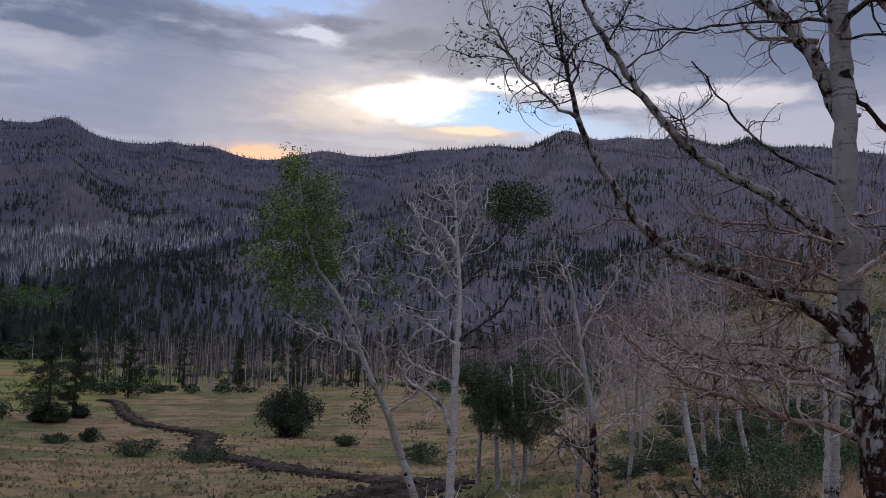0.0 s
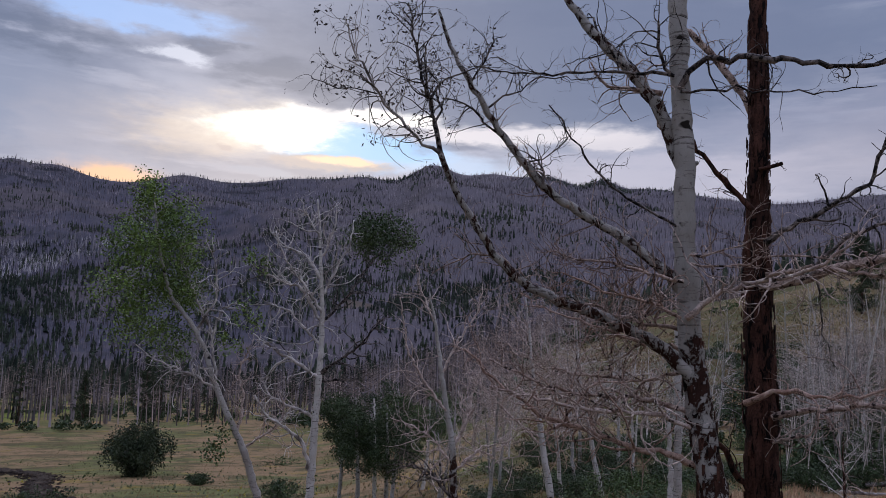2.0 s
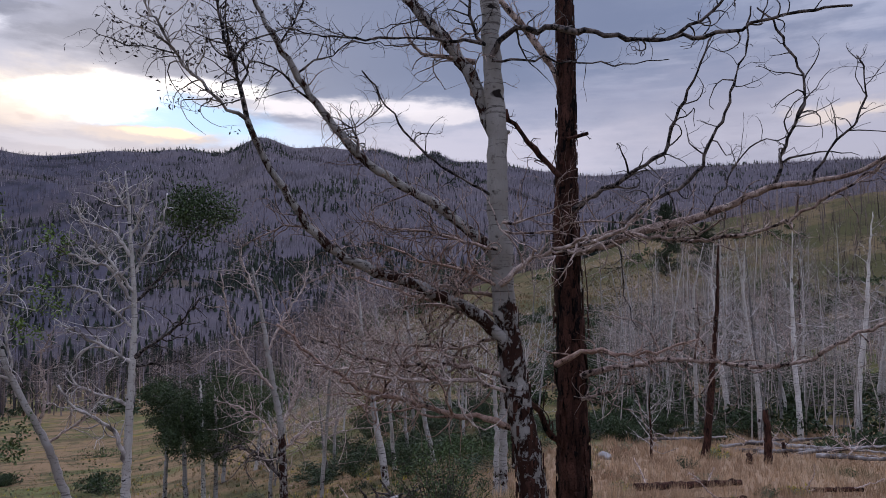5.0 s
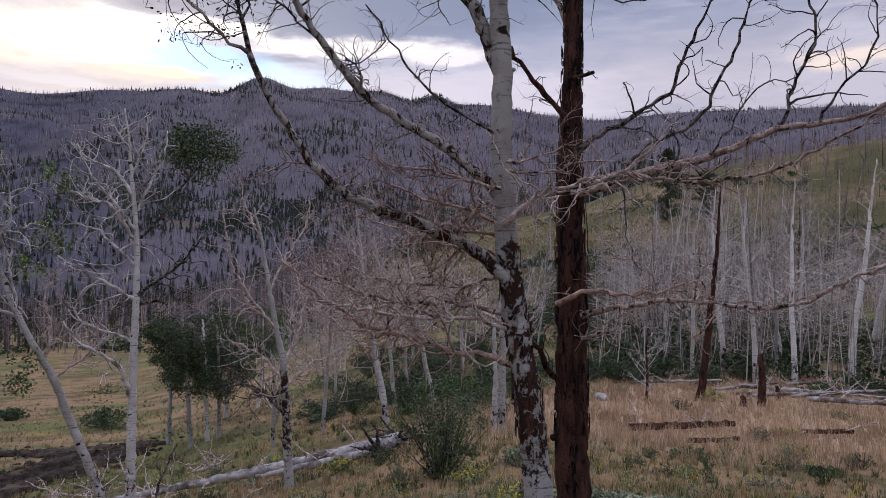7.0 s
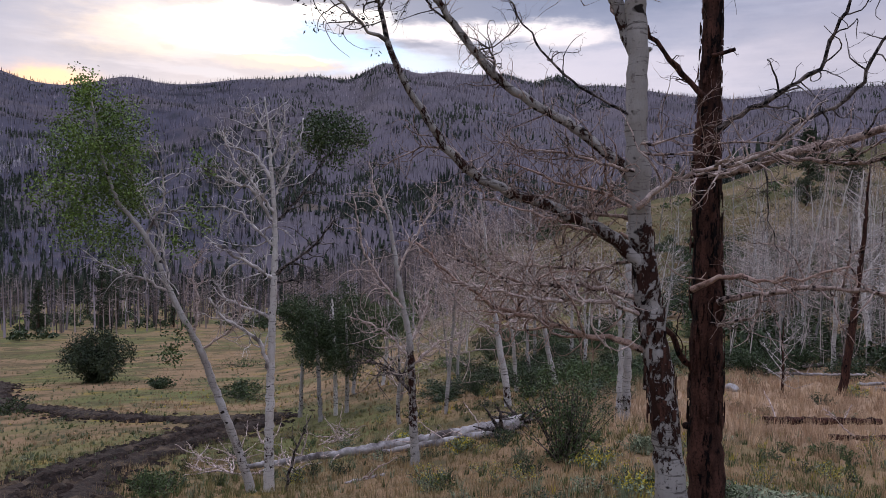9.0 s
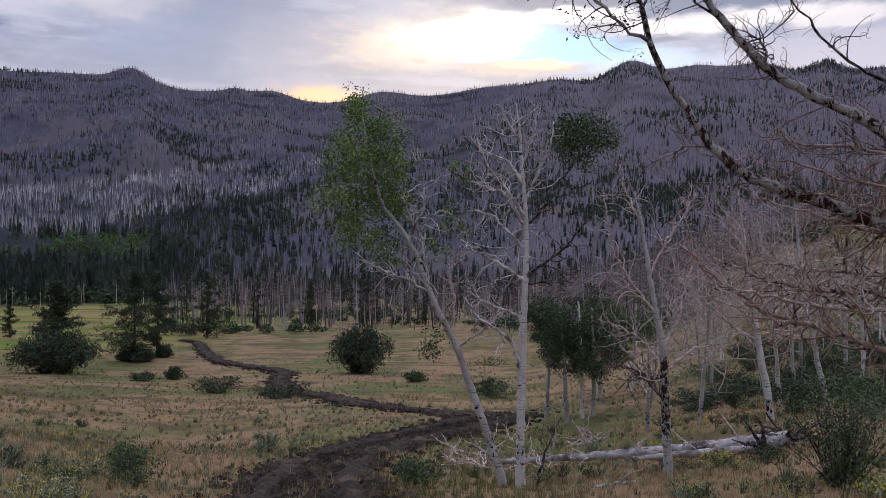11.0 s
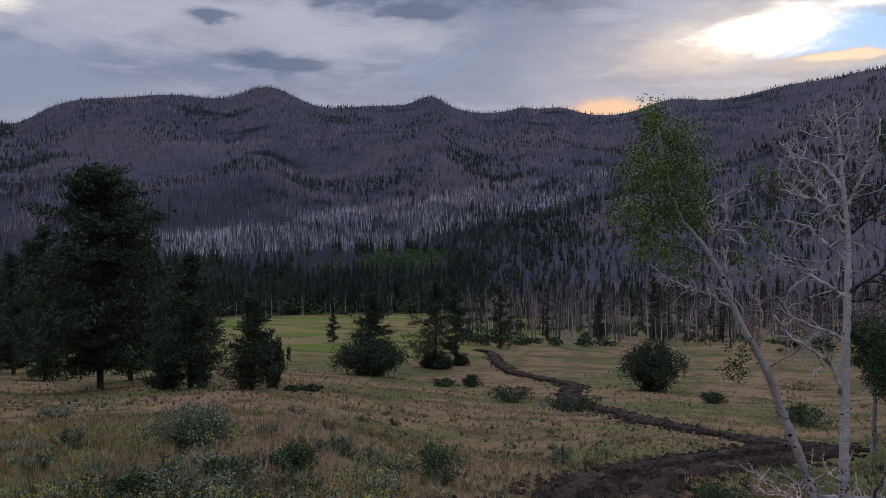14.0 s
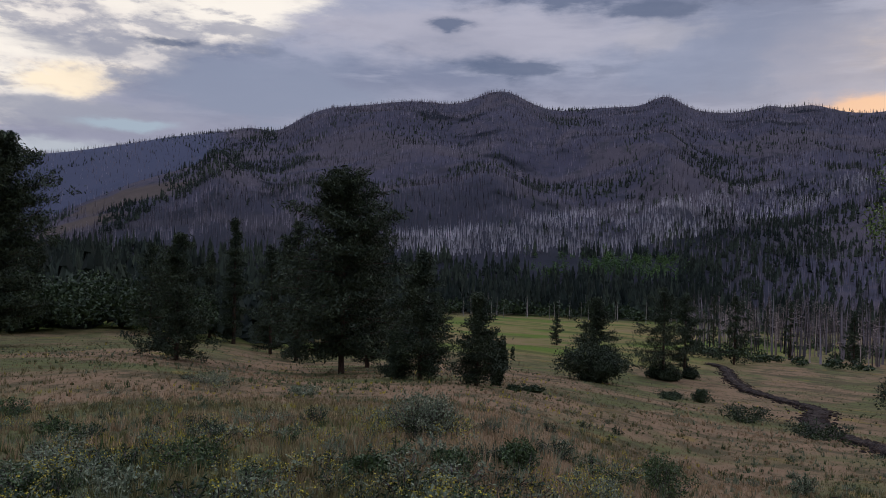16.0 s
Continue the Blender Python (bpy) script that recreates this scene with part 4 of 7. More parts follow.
def track():
    def strip(name, line, width, label, aside=0.0):
        line = np.asarray(line, float)
        s = np.r_[0, np.cumsum(np.linalg.norm(np.diff(line, axis=0), axis=1))]
        n = int(s[-1] / 0.16)
        u = np.linspace(0, s[-1], n)
        p = np.stack([np.interp(u, s, line[:, i]) for i in range(2)], 1)
        for _ in range(60):
            p[1:-1] = (p[:-2] + 2 * p[1:-1] + p[2:]) / 4
        t = np.gradient(p, axis=0)
        t /= np.linalg.norm(t, axis=1)[:, None]
        side = np.stack([t[:, 1], -t[:, 0]], 1)
        p = p + side * aside
        # two ruts with a raised middle
        off = np.array([-1.0, -0.9, -0.74, -0.58, -0.42, -0.2, 0.0, 0.2, 0.42, 0.58, 0.74, 0.9, 1.0])
        dip = np.array([-0.05, 0.05, 0.0, -0.03, 0.0, 0.06, 0.07, 0.06, 0.0, -0.03, 0.0, 0.05, -0.05])
        rng = np.random.default_rng(5)
        wob = 1 + 0.22 * np.sin(u * 0.9) + 0.16 * np.sin(u * 2.3 + 1) + 0.22 * rng.normal(size=n)
        q = p[:, None] + side[:, None] * (off[None] * width / 2 * wob[:, None])[..., None]
        d = np.hypot(q[..., 0], q[..., 1])
        z = land(q[..., 0], q[..., 1]) + 0.035 + 0.0016 * d + dip[None] + rng.normal(size=d.shape) * 0.022
        v = np.concatenate([q, z[..., None]], -1)
        k = len(off)
        i = np.arange(n - 1)[:, None] * k
        j = np.arange(k - 1)[None]
        f = np.stack([i + j, i + j + 1, i + k + j + 1, i + k + j], -1).reshape(-1, 4)
        me = mesh_from(name, v, f, True)
        me.materials.append(M["mud"])
        tagged(new(name, me), label, "dirt track", kind="structure")

    def clods(line, half, count, seed):
        """Churned lumps and crumbs over the ruts and out past their edges."""
        rng = np.random.default_rng(seed)
        line = np.asarray(line, float)
        s = np.r_[0, np.cumsum(np.linalg.norm(np.diff(line, axis=0), axis=1))]
        u = rng.random(count) * s[-1]
        p = np.stack([np.interp(u, s, line[:, i]) for i in range(2)], 1) + rng.normal(size=(count, 2)) * half
        r = 0.03 + 0.09 * rng.random(count) ** 2
        c = np.concatenate([p, (land(p[:, 0], p[:, 1]) + 0.03)[:, None]], 1)
        octa = np.array([(1, 0, 0), (0, 1, 0), (-1, 0, 0), (0, -1, 0), (0, 0, 1), (0, 0, -1)], float) * [1.5, 1.0, 0.7]
        v = c[:, None] + octa[None] * r[:, None, None] * (0.6 + 0.8 * rng.random((count, 6, 1)))
        tri = np.array([(0, 1, 4), (1, 2, 4), (2, 3, 4), (3, 0, 4), (1, 0, 5), (2, 1, 5), (3, 2, 5), (0, 3, 5)])
        f = (np.arange(count)[:, None, None] * 6 + tri[None]).reshape(-1, 3)
        stuff("mud_clods", v.reshape(-1, 3), f, M["mud"], "lumps of churned dark mud along the track", "mud")

    clods(TRACK_NEAR, 0.75, 4200, 71)
    clods(TRACK_FAR, 0.55, 3000, 72)
    strip("dirt_track", TRACK_FAR,
          1.15, "dark muddy two-rut track winding down the meadow")
    strip("dirt_track_near", TRACK_NEAR, 0.95, "churned dark mud rut curving past the near aspens", -0.72)
    strip("dirt_track_near", TRACK_NEAR, 0.85, "churned dark mud rut curving past the near aspens", 0.72)


track()

# ---------------------------------------------------------------- trees
def stand(name, x, y, label, category, group="", sink=0.0):
    ob = new(name)
    ob.empty_display_size = 0.2
    ob.location = (x, y, float(land(x, y)) - sink)
    return tagged(ob, label, category, group)


def stem(tree, spine, radii, mat, seed, rough=0.006, sides=12, name="trunk", label="", step=0.07):
    """A trunk or heavy limb through a few points, with knobs and uneven girth."""
    rng = np.random.default_rng(seed)
    pts, u = densify(spine, rng, rough, step)
    rad = np.interp(u, np.linspace(0, 1, len(radii)), radii) * (1 + rng.normal(size=len(u)) * 0.035)
    g = Geo()
    g.tube(pts, rad, sides, True)
    for _ in range(int(len(u) / 9)):
        i = int(rng.integers(2, len(u) - 2))
        a = rng.normal(size=3)
        a[2] = abs(a[2]) * 0.4
        a /= np.linalg.norm(a)
        q = pts[i] + a * rad[i] * 0.75
        g.tube([q, q + a * rad[i] * 0.5], [rad[i] * 0.32, rad[i] * 0.18], 6, True)
    ob = part(name, g, mat, tree, label)
    return ob


def limb(tree, spine, r0, r1, mat, twigs, length, seed, depth=1, lift=0.05, name="limb", withered=0, fine=0.004, coarse=False):
    """A side limb with its twigs as one part; withered: dry leaves left on the twigs."""
    rng = np.random.default_rng(seed)
    pts, u = densify(spine, rng, 0.008 if coarse else 0.011, 0.22 if coarse else 0.07)
    rad = (r0 + (r1 - r0) * u ** 0.8) * (1 + rng.normal(size=len(u)) * (0.06 if coarse else 0.13))
    g = Geo()
    g.tube(pts, rad, 4 if coarse else 8 if r0 > 0.02 else 6, True)
    tips = [] if withered else None
    sprout(g, rng, pts, rad, twigs if coarse else int(twigs * 0.95) + 2, length, depth, lift, 0.36, tips, 0.12, fine, coarse)
    ob = part(name, g, mat, tree)
    if withered and tips:
        t = np.array(tips)
        t = t[rng.integers(0, len(t), withered)]
        t = t + rng.normal(size=t.shape) * 0.02 - [0, 0, 0.02]
        lv = Geo()
        lv.cards(t, 0.007 + 0.007 * rng.random(len(t)), 0, 1.4, rng)
        part("dry_foliage", lv, M["dark_limb"], ob, "small dark withered leaves", False)
    return ob


def foliage(tree, blobs, count, size, mat, seed, name="crown", label=""):
    """Leaves gathered in uneven sprays inside a few lumps (centre, radii)."""
    rng = np.random.default_rng(seed)
    pts = []
    share = np.array([b[3] * b[4] * b[5] for b in blobs]) ** (2 / 3)
    share = share / share.sum()
    for b, s in zip(blobs, share):
        n = max(6, int(count * s / 26))
        u = rng.normal(size=(n, 3))
        u /= np.linalg.norm(u, axis=1)[:, None]
        c = np.array(b[:3]) + u * (rng.random((n, 1)) ** 0.45) * np.array(b[3:6])
        spray = rng.normal(size=(n, 26, 3)) * (0.13 * np.mean(b[3:6]) + 0.03) * np.array([1, 1, 0.8])
        pts.append((c[:, None] + spray).reshape(-1, 3))
    p = np.concatenate(pts)
    g = Geo()
    g.cards(p, size * (0.7 + 0.6 * rng.random(len(p))), 0.6, 0.95, rng)
    return part(name, g, mat, tree, label, False)


def dead_aspen(name, seed, h, r, label, category, group, mat="aspen", limbs=12, reach=0.26, lean=0.03, first=0.28, twig="pale_limb", at=(0, 0), depth=1, coarse=True, twigs=7, fat=0.006, tilt=None):
    """A bare aspen: wavering stem, rising crooked limbs with curled twigs."""
    rng = np.random.default_rng(seed)
    t = stand(name, at[0], at[1], label, category, group)
    n = 9
    line = [np.array([0, 0, -0.3])]
    d = np.array([rng.normal() * lean, rng.normal() * lean, 1.0]) if tilt is None else np.array([tilt[0] / h, tilt[1] / h, 1.0])
    for i in range(n):
        d = d + np.array([rng.normal() * 0.05, rng.normal() * 0.05, 0])
        line.append(line[-1] + d / np.linalg.norm(d) * (h + 0.3) / n)
    line = np.array(line)
    stem(t, line, [r * 1.15, r, r * 0.85, r * 0.65, r * 0.4, r * 0.14], M[mat], seed + 1, 0.012, 7, step=0.22)
    for i in range(limbs):
        s = first + (0.96 - first) * (i + rng.random()) / limbs
        p = np.array([np.interp(s * n, np.arange(n + 1), line[:, k]) for k in range(3)])
        a = rng.random() * 6.283
        L = h * reach * (1.25 - s) * (0.6 + 0.8 * rng.random()) + 0.25
        pts = crooked(rng, p, (math.cos(a), math.sin(a), 0.25 + 0.5 * rng.random()), L, 6, 0.22, 0.10)
        rr = r * (1.05 - s) * 0.42 + 0.006
        limb(t, pts, rr, rr * 0.25, M[twig], twigs, L * 0.62, seed * 31 + i, depth, 0.06, fine=fat if depth else 0.010, coarse=coarse)
    return t


def conifer(name, seed, h, w, label, category, group, low=0.12, top=0.55, dens=1.0, mat="needle", at=(0, 0), taper=0.9):
    """A pine: tapered trunk, drooping boughs and needle sprays. low: bare share of the trunk; top: roundness of the head."""
    rng = np.random.default_rng(seed)
    t = stand(name, at[0], at[1], label, category, group)
    r = 0.012 * h + 0.05
    g = Geo()
    pts, u = densify([(0, 0, -0.5), (0.01 * h, 0, h * 0.5), (0, 0.008 * h, h * 0.97)], rng, 0.015, h / 16)
    g.tube(pts, r * (1.1 - u * 0.98), 8, True)
    part("trunk", g, M["pine_bark"], t)
    n = int(72 * dens * (0.65 if math.hypot(*at) > 68 else 1.0))
    lv, wood = [], Geo()
    afar = math.hypot(*at) > 105
    for i in range(n):
        s = low + (0.99 - low) * ((i + rng.random()) / n)
        k = (s - low) / (1 - low)
        reach = w * (1 - k ** (1.0 + top * 2)) ** taper * (0.45 + 0.25 * rng.random() + 0.35 * min(1, k * 5)) * (0.45 + 0.8 * rng.random()) + 0.05 * w
        a = rng.random() * 6.283
        p = np.array([np.interp(s, u, pts[:, 0]), np.interp(s, u, pts[:, 1]), s * h])
        bough = crooked(rng, p, (math.cos(a), math.sin(a), -0.12 + 0.55 * k), reach, 5, 0.10, 0.02)
        wood.tube(bough, np.linspace(r * 0.22 * (1.2 - k), 0.01, 6), 4)
        m = int((8 + 15 * min(1.0, reach / 2.0)) * (0.45 if afar else 1.0))
        q = bough[rng.integers(1, 6, m)] + rng.normal(size=(m, 3)) * np.array([0.15, 0.15, 0.09]) * (0.3 + 0.5 * reach)
        # close tufts of needles, hanging a little below the bough
        k2 = 9 if afar else 15
        q = (q[:, None] + rng.normal(size=(m, k2, 3)) * np.array([1, 1, 0.55]) * (0.07 + 0.012 * h)).reshape(-1, 3)
        lv.append(q)
    q = np.concatenate(lv)
    g = Geo()
    g.cards(q, (0.024 + 0.0036 * h) * (1.7 if afar else 1.0) * (0.5 + 0.8 * rng.random(len(q))), 0, 2.1, rng)
    tagged(part("branchwork", wood, M["pine_bark"], t), kind="stuff")
    part("crown", g, M[mat], t, "", False)
    return t


def bush(name, seed, w, h, label, category, group, mat="sage", leaf=0.02, count=1500, stems=26, at=(0, 0), flowers=0):
    """A shrub: many thin stems from one root with leaf sprays."""
    rng = np.random.default_rng(seed)
    t = stand(name, at[0], at[1], label, category, group)
    g, ends = Geo(), []
    for _ in range(stems):
        a = rng.random() * 6.283
        o = rng.random() ** 0.6
        line = crooked(rng, (0.15 * w * math.cos(a) * rng.random(), 0.15 * w * math.sin(a) * rng.random(), -0.05), (o * w * math.cos(a), o * w * math.sin(a), h * (1.05 - 0.5 * o)), math.hypot(o * w, h * (1.05 - 0.5 * o)), 3, 0.14, 0.03)
        g.tube(line, np.linspace(0.008 + 0.004 * h, 0.003, 4), 3)
        ends.append(line[1:] * 0.5 + (line[1:] + line[:-1]) * 0.25)
        ends.append(line[2:])
    e = np.concatenate(ends)
    tagged(part("branchwork", g, M["dark_limb"], t), kind="stuff")
    p = e[rng.integers(0, len(e), count)] + rng.normal(size=(count, 3)) * np.array([w, w, h]) * 0.085
    p[:, 2] = np.abs(p[:, 2])
    lv = Geo()
    lv.cards(p, leaf * (0.6 + 0.8 * rng.random(count)), 0.3, 1.7, rng)
    part("foliage", lv, M[mat], t, "", False)
    if flowers:
        p = e[rng.integers(0, len(e), flowers)] + rng.normal(size=(flowers, 3)) * w * 0.08 + [0, 0, h * 0.12]
        lv = Geo()
        lv.cards(p, leaf * 0.9, 0.3, 1.0, rng)
        part("blossom", lv, M["yellow"], t, "small yellow flower heads", False)
    return t


def flakes(tree, spine, radii, count, mat, seed, z0=-9.0, z1=9.0):
    """Loose plates of bark standing off a trunk."""
    rng = np.random.default_rng(seed)
    spine = np.asarray(spine, float)
    s = np.linspace(0, 1, len(spine))
    v, f = [], []
    while len(f) < count * 12:
        u = rng.random()
        p = np.array([np.interp(u, s, spine[:, k]) for k in range(3)])
        if not z0 < p[2] < z1:
            continue
        r = np.interp(u, np.linspace(0, 1, len(radii)), radii) * 1.0
        a, da = rng.random() * 6.283, 0.06 + 0.14 * rng.random()
        h, t, out_ = 0.02 + 0.07 * rng.random() ** 2, 0.003, 0.001 + 0.006 * rng.random() ** 2
        k = len(v)
        for rr in (r + out_ * 0.2, r + out_ + t):
            for dz, w in ((-h, 0.6), (h, 1.0)):
                for sg in (-1, 1):
                    b = a + sg * da * w * (0.7 + 0.6 * rng.random())
                    v.append(p + [rr * math.cos(b), rr * math.sin(b), dz * (0.7 + 0.6 * rng.random())])
        for q in ((0, 1, 3, 2), (4, 6, 7, 5), (0, 4, 5, 1), (2, 3, 7, 6), (0, 2, 6, 4), (1, 5, 7, 3)):
            f += [(k + q[0], k + q[1], k + q[2]), (k + q[0], k + q[2], k + q[3])]
    me = mesh_from("peeling_bark", v, f)
    me.materials.append(mat)
    ob = new("peeling_bark", me)
    ob.parent = tree
    return tagged(ob, "loose dark flakes of peeling bark", kind="stuff")


def place(ob, x, y, turn=0.0, size=1.0, tall=None, label=""):
    m = Matrix.LocRotScale((x, y, float(land(x, y))), Euler((0, 0, turn)), (size, size, tall or size))
    c = copy_thing(ob, m)
    if label:
        c["label"] = label
    return c

# the two aspens beside the path: one pale and scorched at the foot, one charred
pale_aspen = stand("scorched_aspen", 3.00, 4.93, "tall pale dead aspen with bark charred black at its foot", "dead tree", "dead aspens beside the path")
stem(pale_aspen, [(0.01, -0.00, 0.21), (-0.09, 0.05, 1.12), (-0.14, 0.08, 1.53), (-0.22, 0.12, 2.05), (-0.27, 0.15, 2.50), (-0.29, 0.16, 2.87), (-0.31, 0.17, 3.28), (-0.31, 0.17, 3.70), (-0.33, 0.18, 4.13), (-0.35, 0.19, 4.47), (-0.36, 0.19, 4.77), (-0.38, 0.20, 5.30), (-0.39, 0.21, 6.09)],
     [0.124, 0.112, 0.103, 0.097, 0.091, 0.083, 0.079, 0.074, 0.072, 0.070, 0.066, 0.058, 0.037], M["aspen_a"], 101)
flakes(pale_aspen, [(-0.09, 0.05, 1.12), (-0.14, 0.08, 1.53), (-0.22, 0.12, 2.05), (-0.27, 0.15, 2.50)],
       [0.113, 0.1, 0.09, 0.085], 70, M["burnt"], 61, 0.9, 2.5)
stem(pale_aspen, [(-0.31, 0.17, 3.68), (-0.36, 0.24, 3.88), (-0.41, 0.31, 4.13), (-0.53, 0.41, 4.40), (-0.71, 0.53, 4.67), (-0.88, 0.64, 4.90), (-1.10, 0.76, 5.23)],
     [0.045, 0.051, 0.049, 0.045, 0.042, 0.036, 0.024], M["aspen_limb"], 102, name="limb")
stem(pale_aspen, [(-0.29, 0.10, 2.20), (-0.38, 0.11, 2.35), (-0.53, 0.15, 2.46), (-0.75, 0.21, 2.56), (-0.98, 0.27, 2.66), (-1.26, 0.32, 2.75), (-1.49, 0.36, 2.87), (-1.67, 0.37, 3.03), (-1.79, 0.36, 3.20), (-1.91, 0.35, 3.37), (-2.01, 0.33, 3.54), (-2.10, 0.32, 3.73)],
     [0.041, 0.050, 0.044, 0.041, 0.038, 0.035, 0.032, 0.030, 0.028, 0.025, 0.022, 0.021], M["aspen_limb"], 103, name="limb")
limb(pale_aspen, [(-1.66, 0.44, 3.04), (-1.83, 0.47, 3.06), (-1.98, 0.50, 2.96), (-2.10, 0.52, 2.88)],
     0.008, 0.003, M["brown_limb"], 16, 0.40, 104)
limb(pale_aspen, [(-2.10, 0.32, 3.73), (-2.16, 0.30, 3.96), (-2.21, 0.29, 4.14), (-2.27, 0.28, 4.34), (-2.33, 0.26, 4.53), (-2.39, 0.25, 4.78)],
     0.017, 0.006, M["dark_limb"], 44, 0.57, 105, withered=390)
limb(pale_aspen, [(-2.10, 0.32, 3.73), (-2.24, 0.32, 3.80), (-2.42, 0.32, 3.97), (-2.57, 0.31, 4.12), (-2.67, 0.30, 4.29), (-2.76, 0.28, 4.43), (-2.83, 0.27, 4.64)],
     0.014, 0.005, M["pale_limb"], 32, 0.48, 106, withered=315)
limb(pale_aspen, [(-2.57, 0.31, 4.12), (-2.70, 0.30, 4.13), (-2.87, 0.28, 4.13), (-3.03, 0.26, 4.17)],
     0.006, 0.003, M["dark_limb"], 20, 0.29, 107, withered=82)
limb(pale_aspen, [(-2.15, 0.32, 3.96), (-2.10, 0.35, 4.15), (-2.24, 0.40, 4.40), (-2.28, 0.44, 4.53)],
     0.008, 0.003, M["dark_limb"], 24, 0.40, 108, withered=180)
stem(pale_aspen, [(-0.29, 0.16, 2.76), (-0.39, 0.19, 2.94), (-0.57, 0.26, 3.09), (-0.78, 0.34, 3.25), (-0.96, 0.40, 3.36), (-1.18, 0.46, 3.48), (-1.30, 0.48, 3.59), (-1.42, 0.50, 3.74), (-1.59, 0.53, 3.94), (-1.73, 0.55, 4.15), (-1.85, 0.56, 4.35), (-1.95, 0.57, 4.50), (-2.03, 0.57, 4.65), (-2.12, 0.57, 4.89)],
     [0.036, 0.040, 0.037, 0.036, 0.033, 0.033, 0.031, 0.027, 0.025, 0.024, 0.021, 0.018, 0.015, 0.009], M["aspen_limb"], 109, name="limb")
limb(pale_aspen, [(-1.47, 0.50, 3.73), (-1.27, 0.44, 3.78), (-1.12, 0.39, 3.93), (-1.20, 0.42, 4.10)],
     0.007, 0.003, M["dark_limb"], 16, 0.29, 110)
limb(pale_aspen, [(-1.30, 0.45, 3.59), (-1.27, 0.44, 3.72), (-1.41, 0.48, 3.80)],
     0.011, 0.005, M["dark_limb"], 16, 0.34, 111)
limb(pale_aspen, [(-1.73, 0.55, 4.15), (-1.58, 0.57, 4.26), (-1.33, 0.56, 4.44), (-1.03, 0.52, 4.44), (-0.74, 0.47, 4.47)],
     0.008, 0.003, M["dark_limb"], 13, 0.32, 112)
limb(pale_aspen, [(-1.59, 0.52, 3.93), (-1.74, 0.56, 4.03), (-1.86, 0.58, 4.19), (-2.06, 0.61, 4.22)],
     0.010, 0.005, M["dark_limb"], 16, 0.34, 113)
limb(pale_aspen, [(-1.85, 0.58, 4.35), (-1.75, 0.56, 4.53), (-1.68, 0.54, 4.70)],
     0.008, 0.005, M["dark_limb"], 24, 0.34, 114, withered=90)
limb(pale_aspen, [(-0.39, 0.15, 3.30), (-0.64, 0.25, 3.47), (-0.86, 0.31, 3.62), (-1.04, 0.36, 3.83), (-1.16, 0.38, 4.03), (-1.29, 0.39, 4.18)],
     0.012, 0.005, M["dark_limb"], 8, 0.30, 115)
limb(pale_aspen, [(-0.43, 0.12, 4.40), (-0.67, 0.18, 4.42), (-0.99, 0.27, 4.43), (-1.31, 0.33, 4.40), (-1.59, 0.36, 4.38), (-1.87, 0.38, 4.41)],
     0.014, 0.005, M["dark_limb"], 18, 0.38, 116)
limb(pale_aspen, [(-0.44, 0.12, 4.40), (-0.57, 0.13, 4.55), (-0.58, 0.08, 4.78)],
     0.014, 0.010, M["dark_limb"], 11, 0.40, 117)
limb(pale_aspen, [(-0.42, 0.33, 4.33), (-0.61, 0.44, 4.39), (-0.72, 0.52, 4.39), (-0.83, 0.58, 4.47), (-0.88, 0.63, 4.63)],
     0.020, 0.007, M["brown_limb"], 16, 0.40, 118)
limb(pale_aspen, [(-0.66, 0.44, 4.55), (-0.80, 0.55, 4.75), (-0.87, 0.62, 4.99)],
     0.014, 0.008, M["dark_limb"], 11, 0.46, 119)
limb(pale_aspen, [(-0.25, 0.14, 1.97), (-0.41, 0.16, 2.04), (-0.73, 0.25, 2.07), (-1.05, 0.32, 2.07), (-1.29, 0.34, 2.12), (-1.49, 0.35, 2.22), (-1.69, 0.34, 2.30)],
     0.021, 0.007, M["brown_limb"], 44, 0.57, 120)
limb(pale_aspen, [(-0.28, 0.10, 1.88), (-0.56, 0.12, 1.96), (-0.93, 0.17, 1.98), (-1.18, 0.15, 2.01), (-1.43, 0.12, 2.05), (-1.74, 0.10, 2.13)],
     0.018, 0.007, M["dead_limb"], 36, 0.52, 121)
limb(pale_aspen, [(-0.22, 0.12, 1.61), (-0.45, 0.17, 1.71), (-0.73, 0.24, 1.74), (-1.05, 0.30, 1.84), (-1.29, 0.31, 1.92), (-1.50, 0.31, 2.03), (-1.69, 0.30, 2.19), (-1.89, 0.28, 2.37)],
     0.025, 0.007, M["red_limb"], 38, 0.57, 122)
limb(pale_aspen, [(-0.31, 0.17, 2.55), (-0.60, 0.36, 2.61), (-0.81, 0.50, 2.70), (-0.99, 0.62, 2.73), (-1.26, 0.75, 2.79)],
     0.017, 0.005, M["brown_limb"], 52, 0.48, 123)
limb(pale_aspen, [(-0.36, 0.08, 2.90), (-0.60, 0.14, 2.95), (-0.84, 0.19, 3.00), (-1.08, 0.22, 3.04), (-1.32, 0.25, 3.07)],
     0.014, 0.005, M["brown_limb"], 44, 0.48, 124)
limb(pale_aspen, [(-0.35, 0.13, 2.64), (-0.60, 0.14, 2.77), (-0.90, 0.16, 2.79), (-1.12, 0.13, 2.88), (-1.33, 0.09, 2.91)],
     0.015, 0.005, M["red_limb"], 35, 0.48, 125)
limb(pale_aspen, [(-0.28, 0.26, 2.41), (-0.54, 0.49, 2.47), (-0.82, 0.71, 2.58), (-1.04, 0.89, 2.65), (-1.27, 1.06, 2.80)],
     0.014, 0.005, M["red_limb"], 35, 0.52, 126)
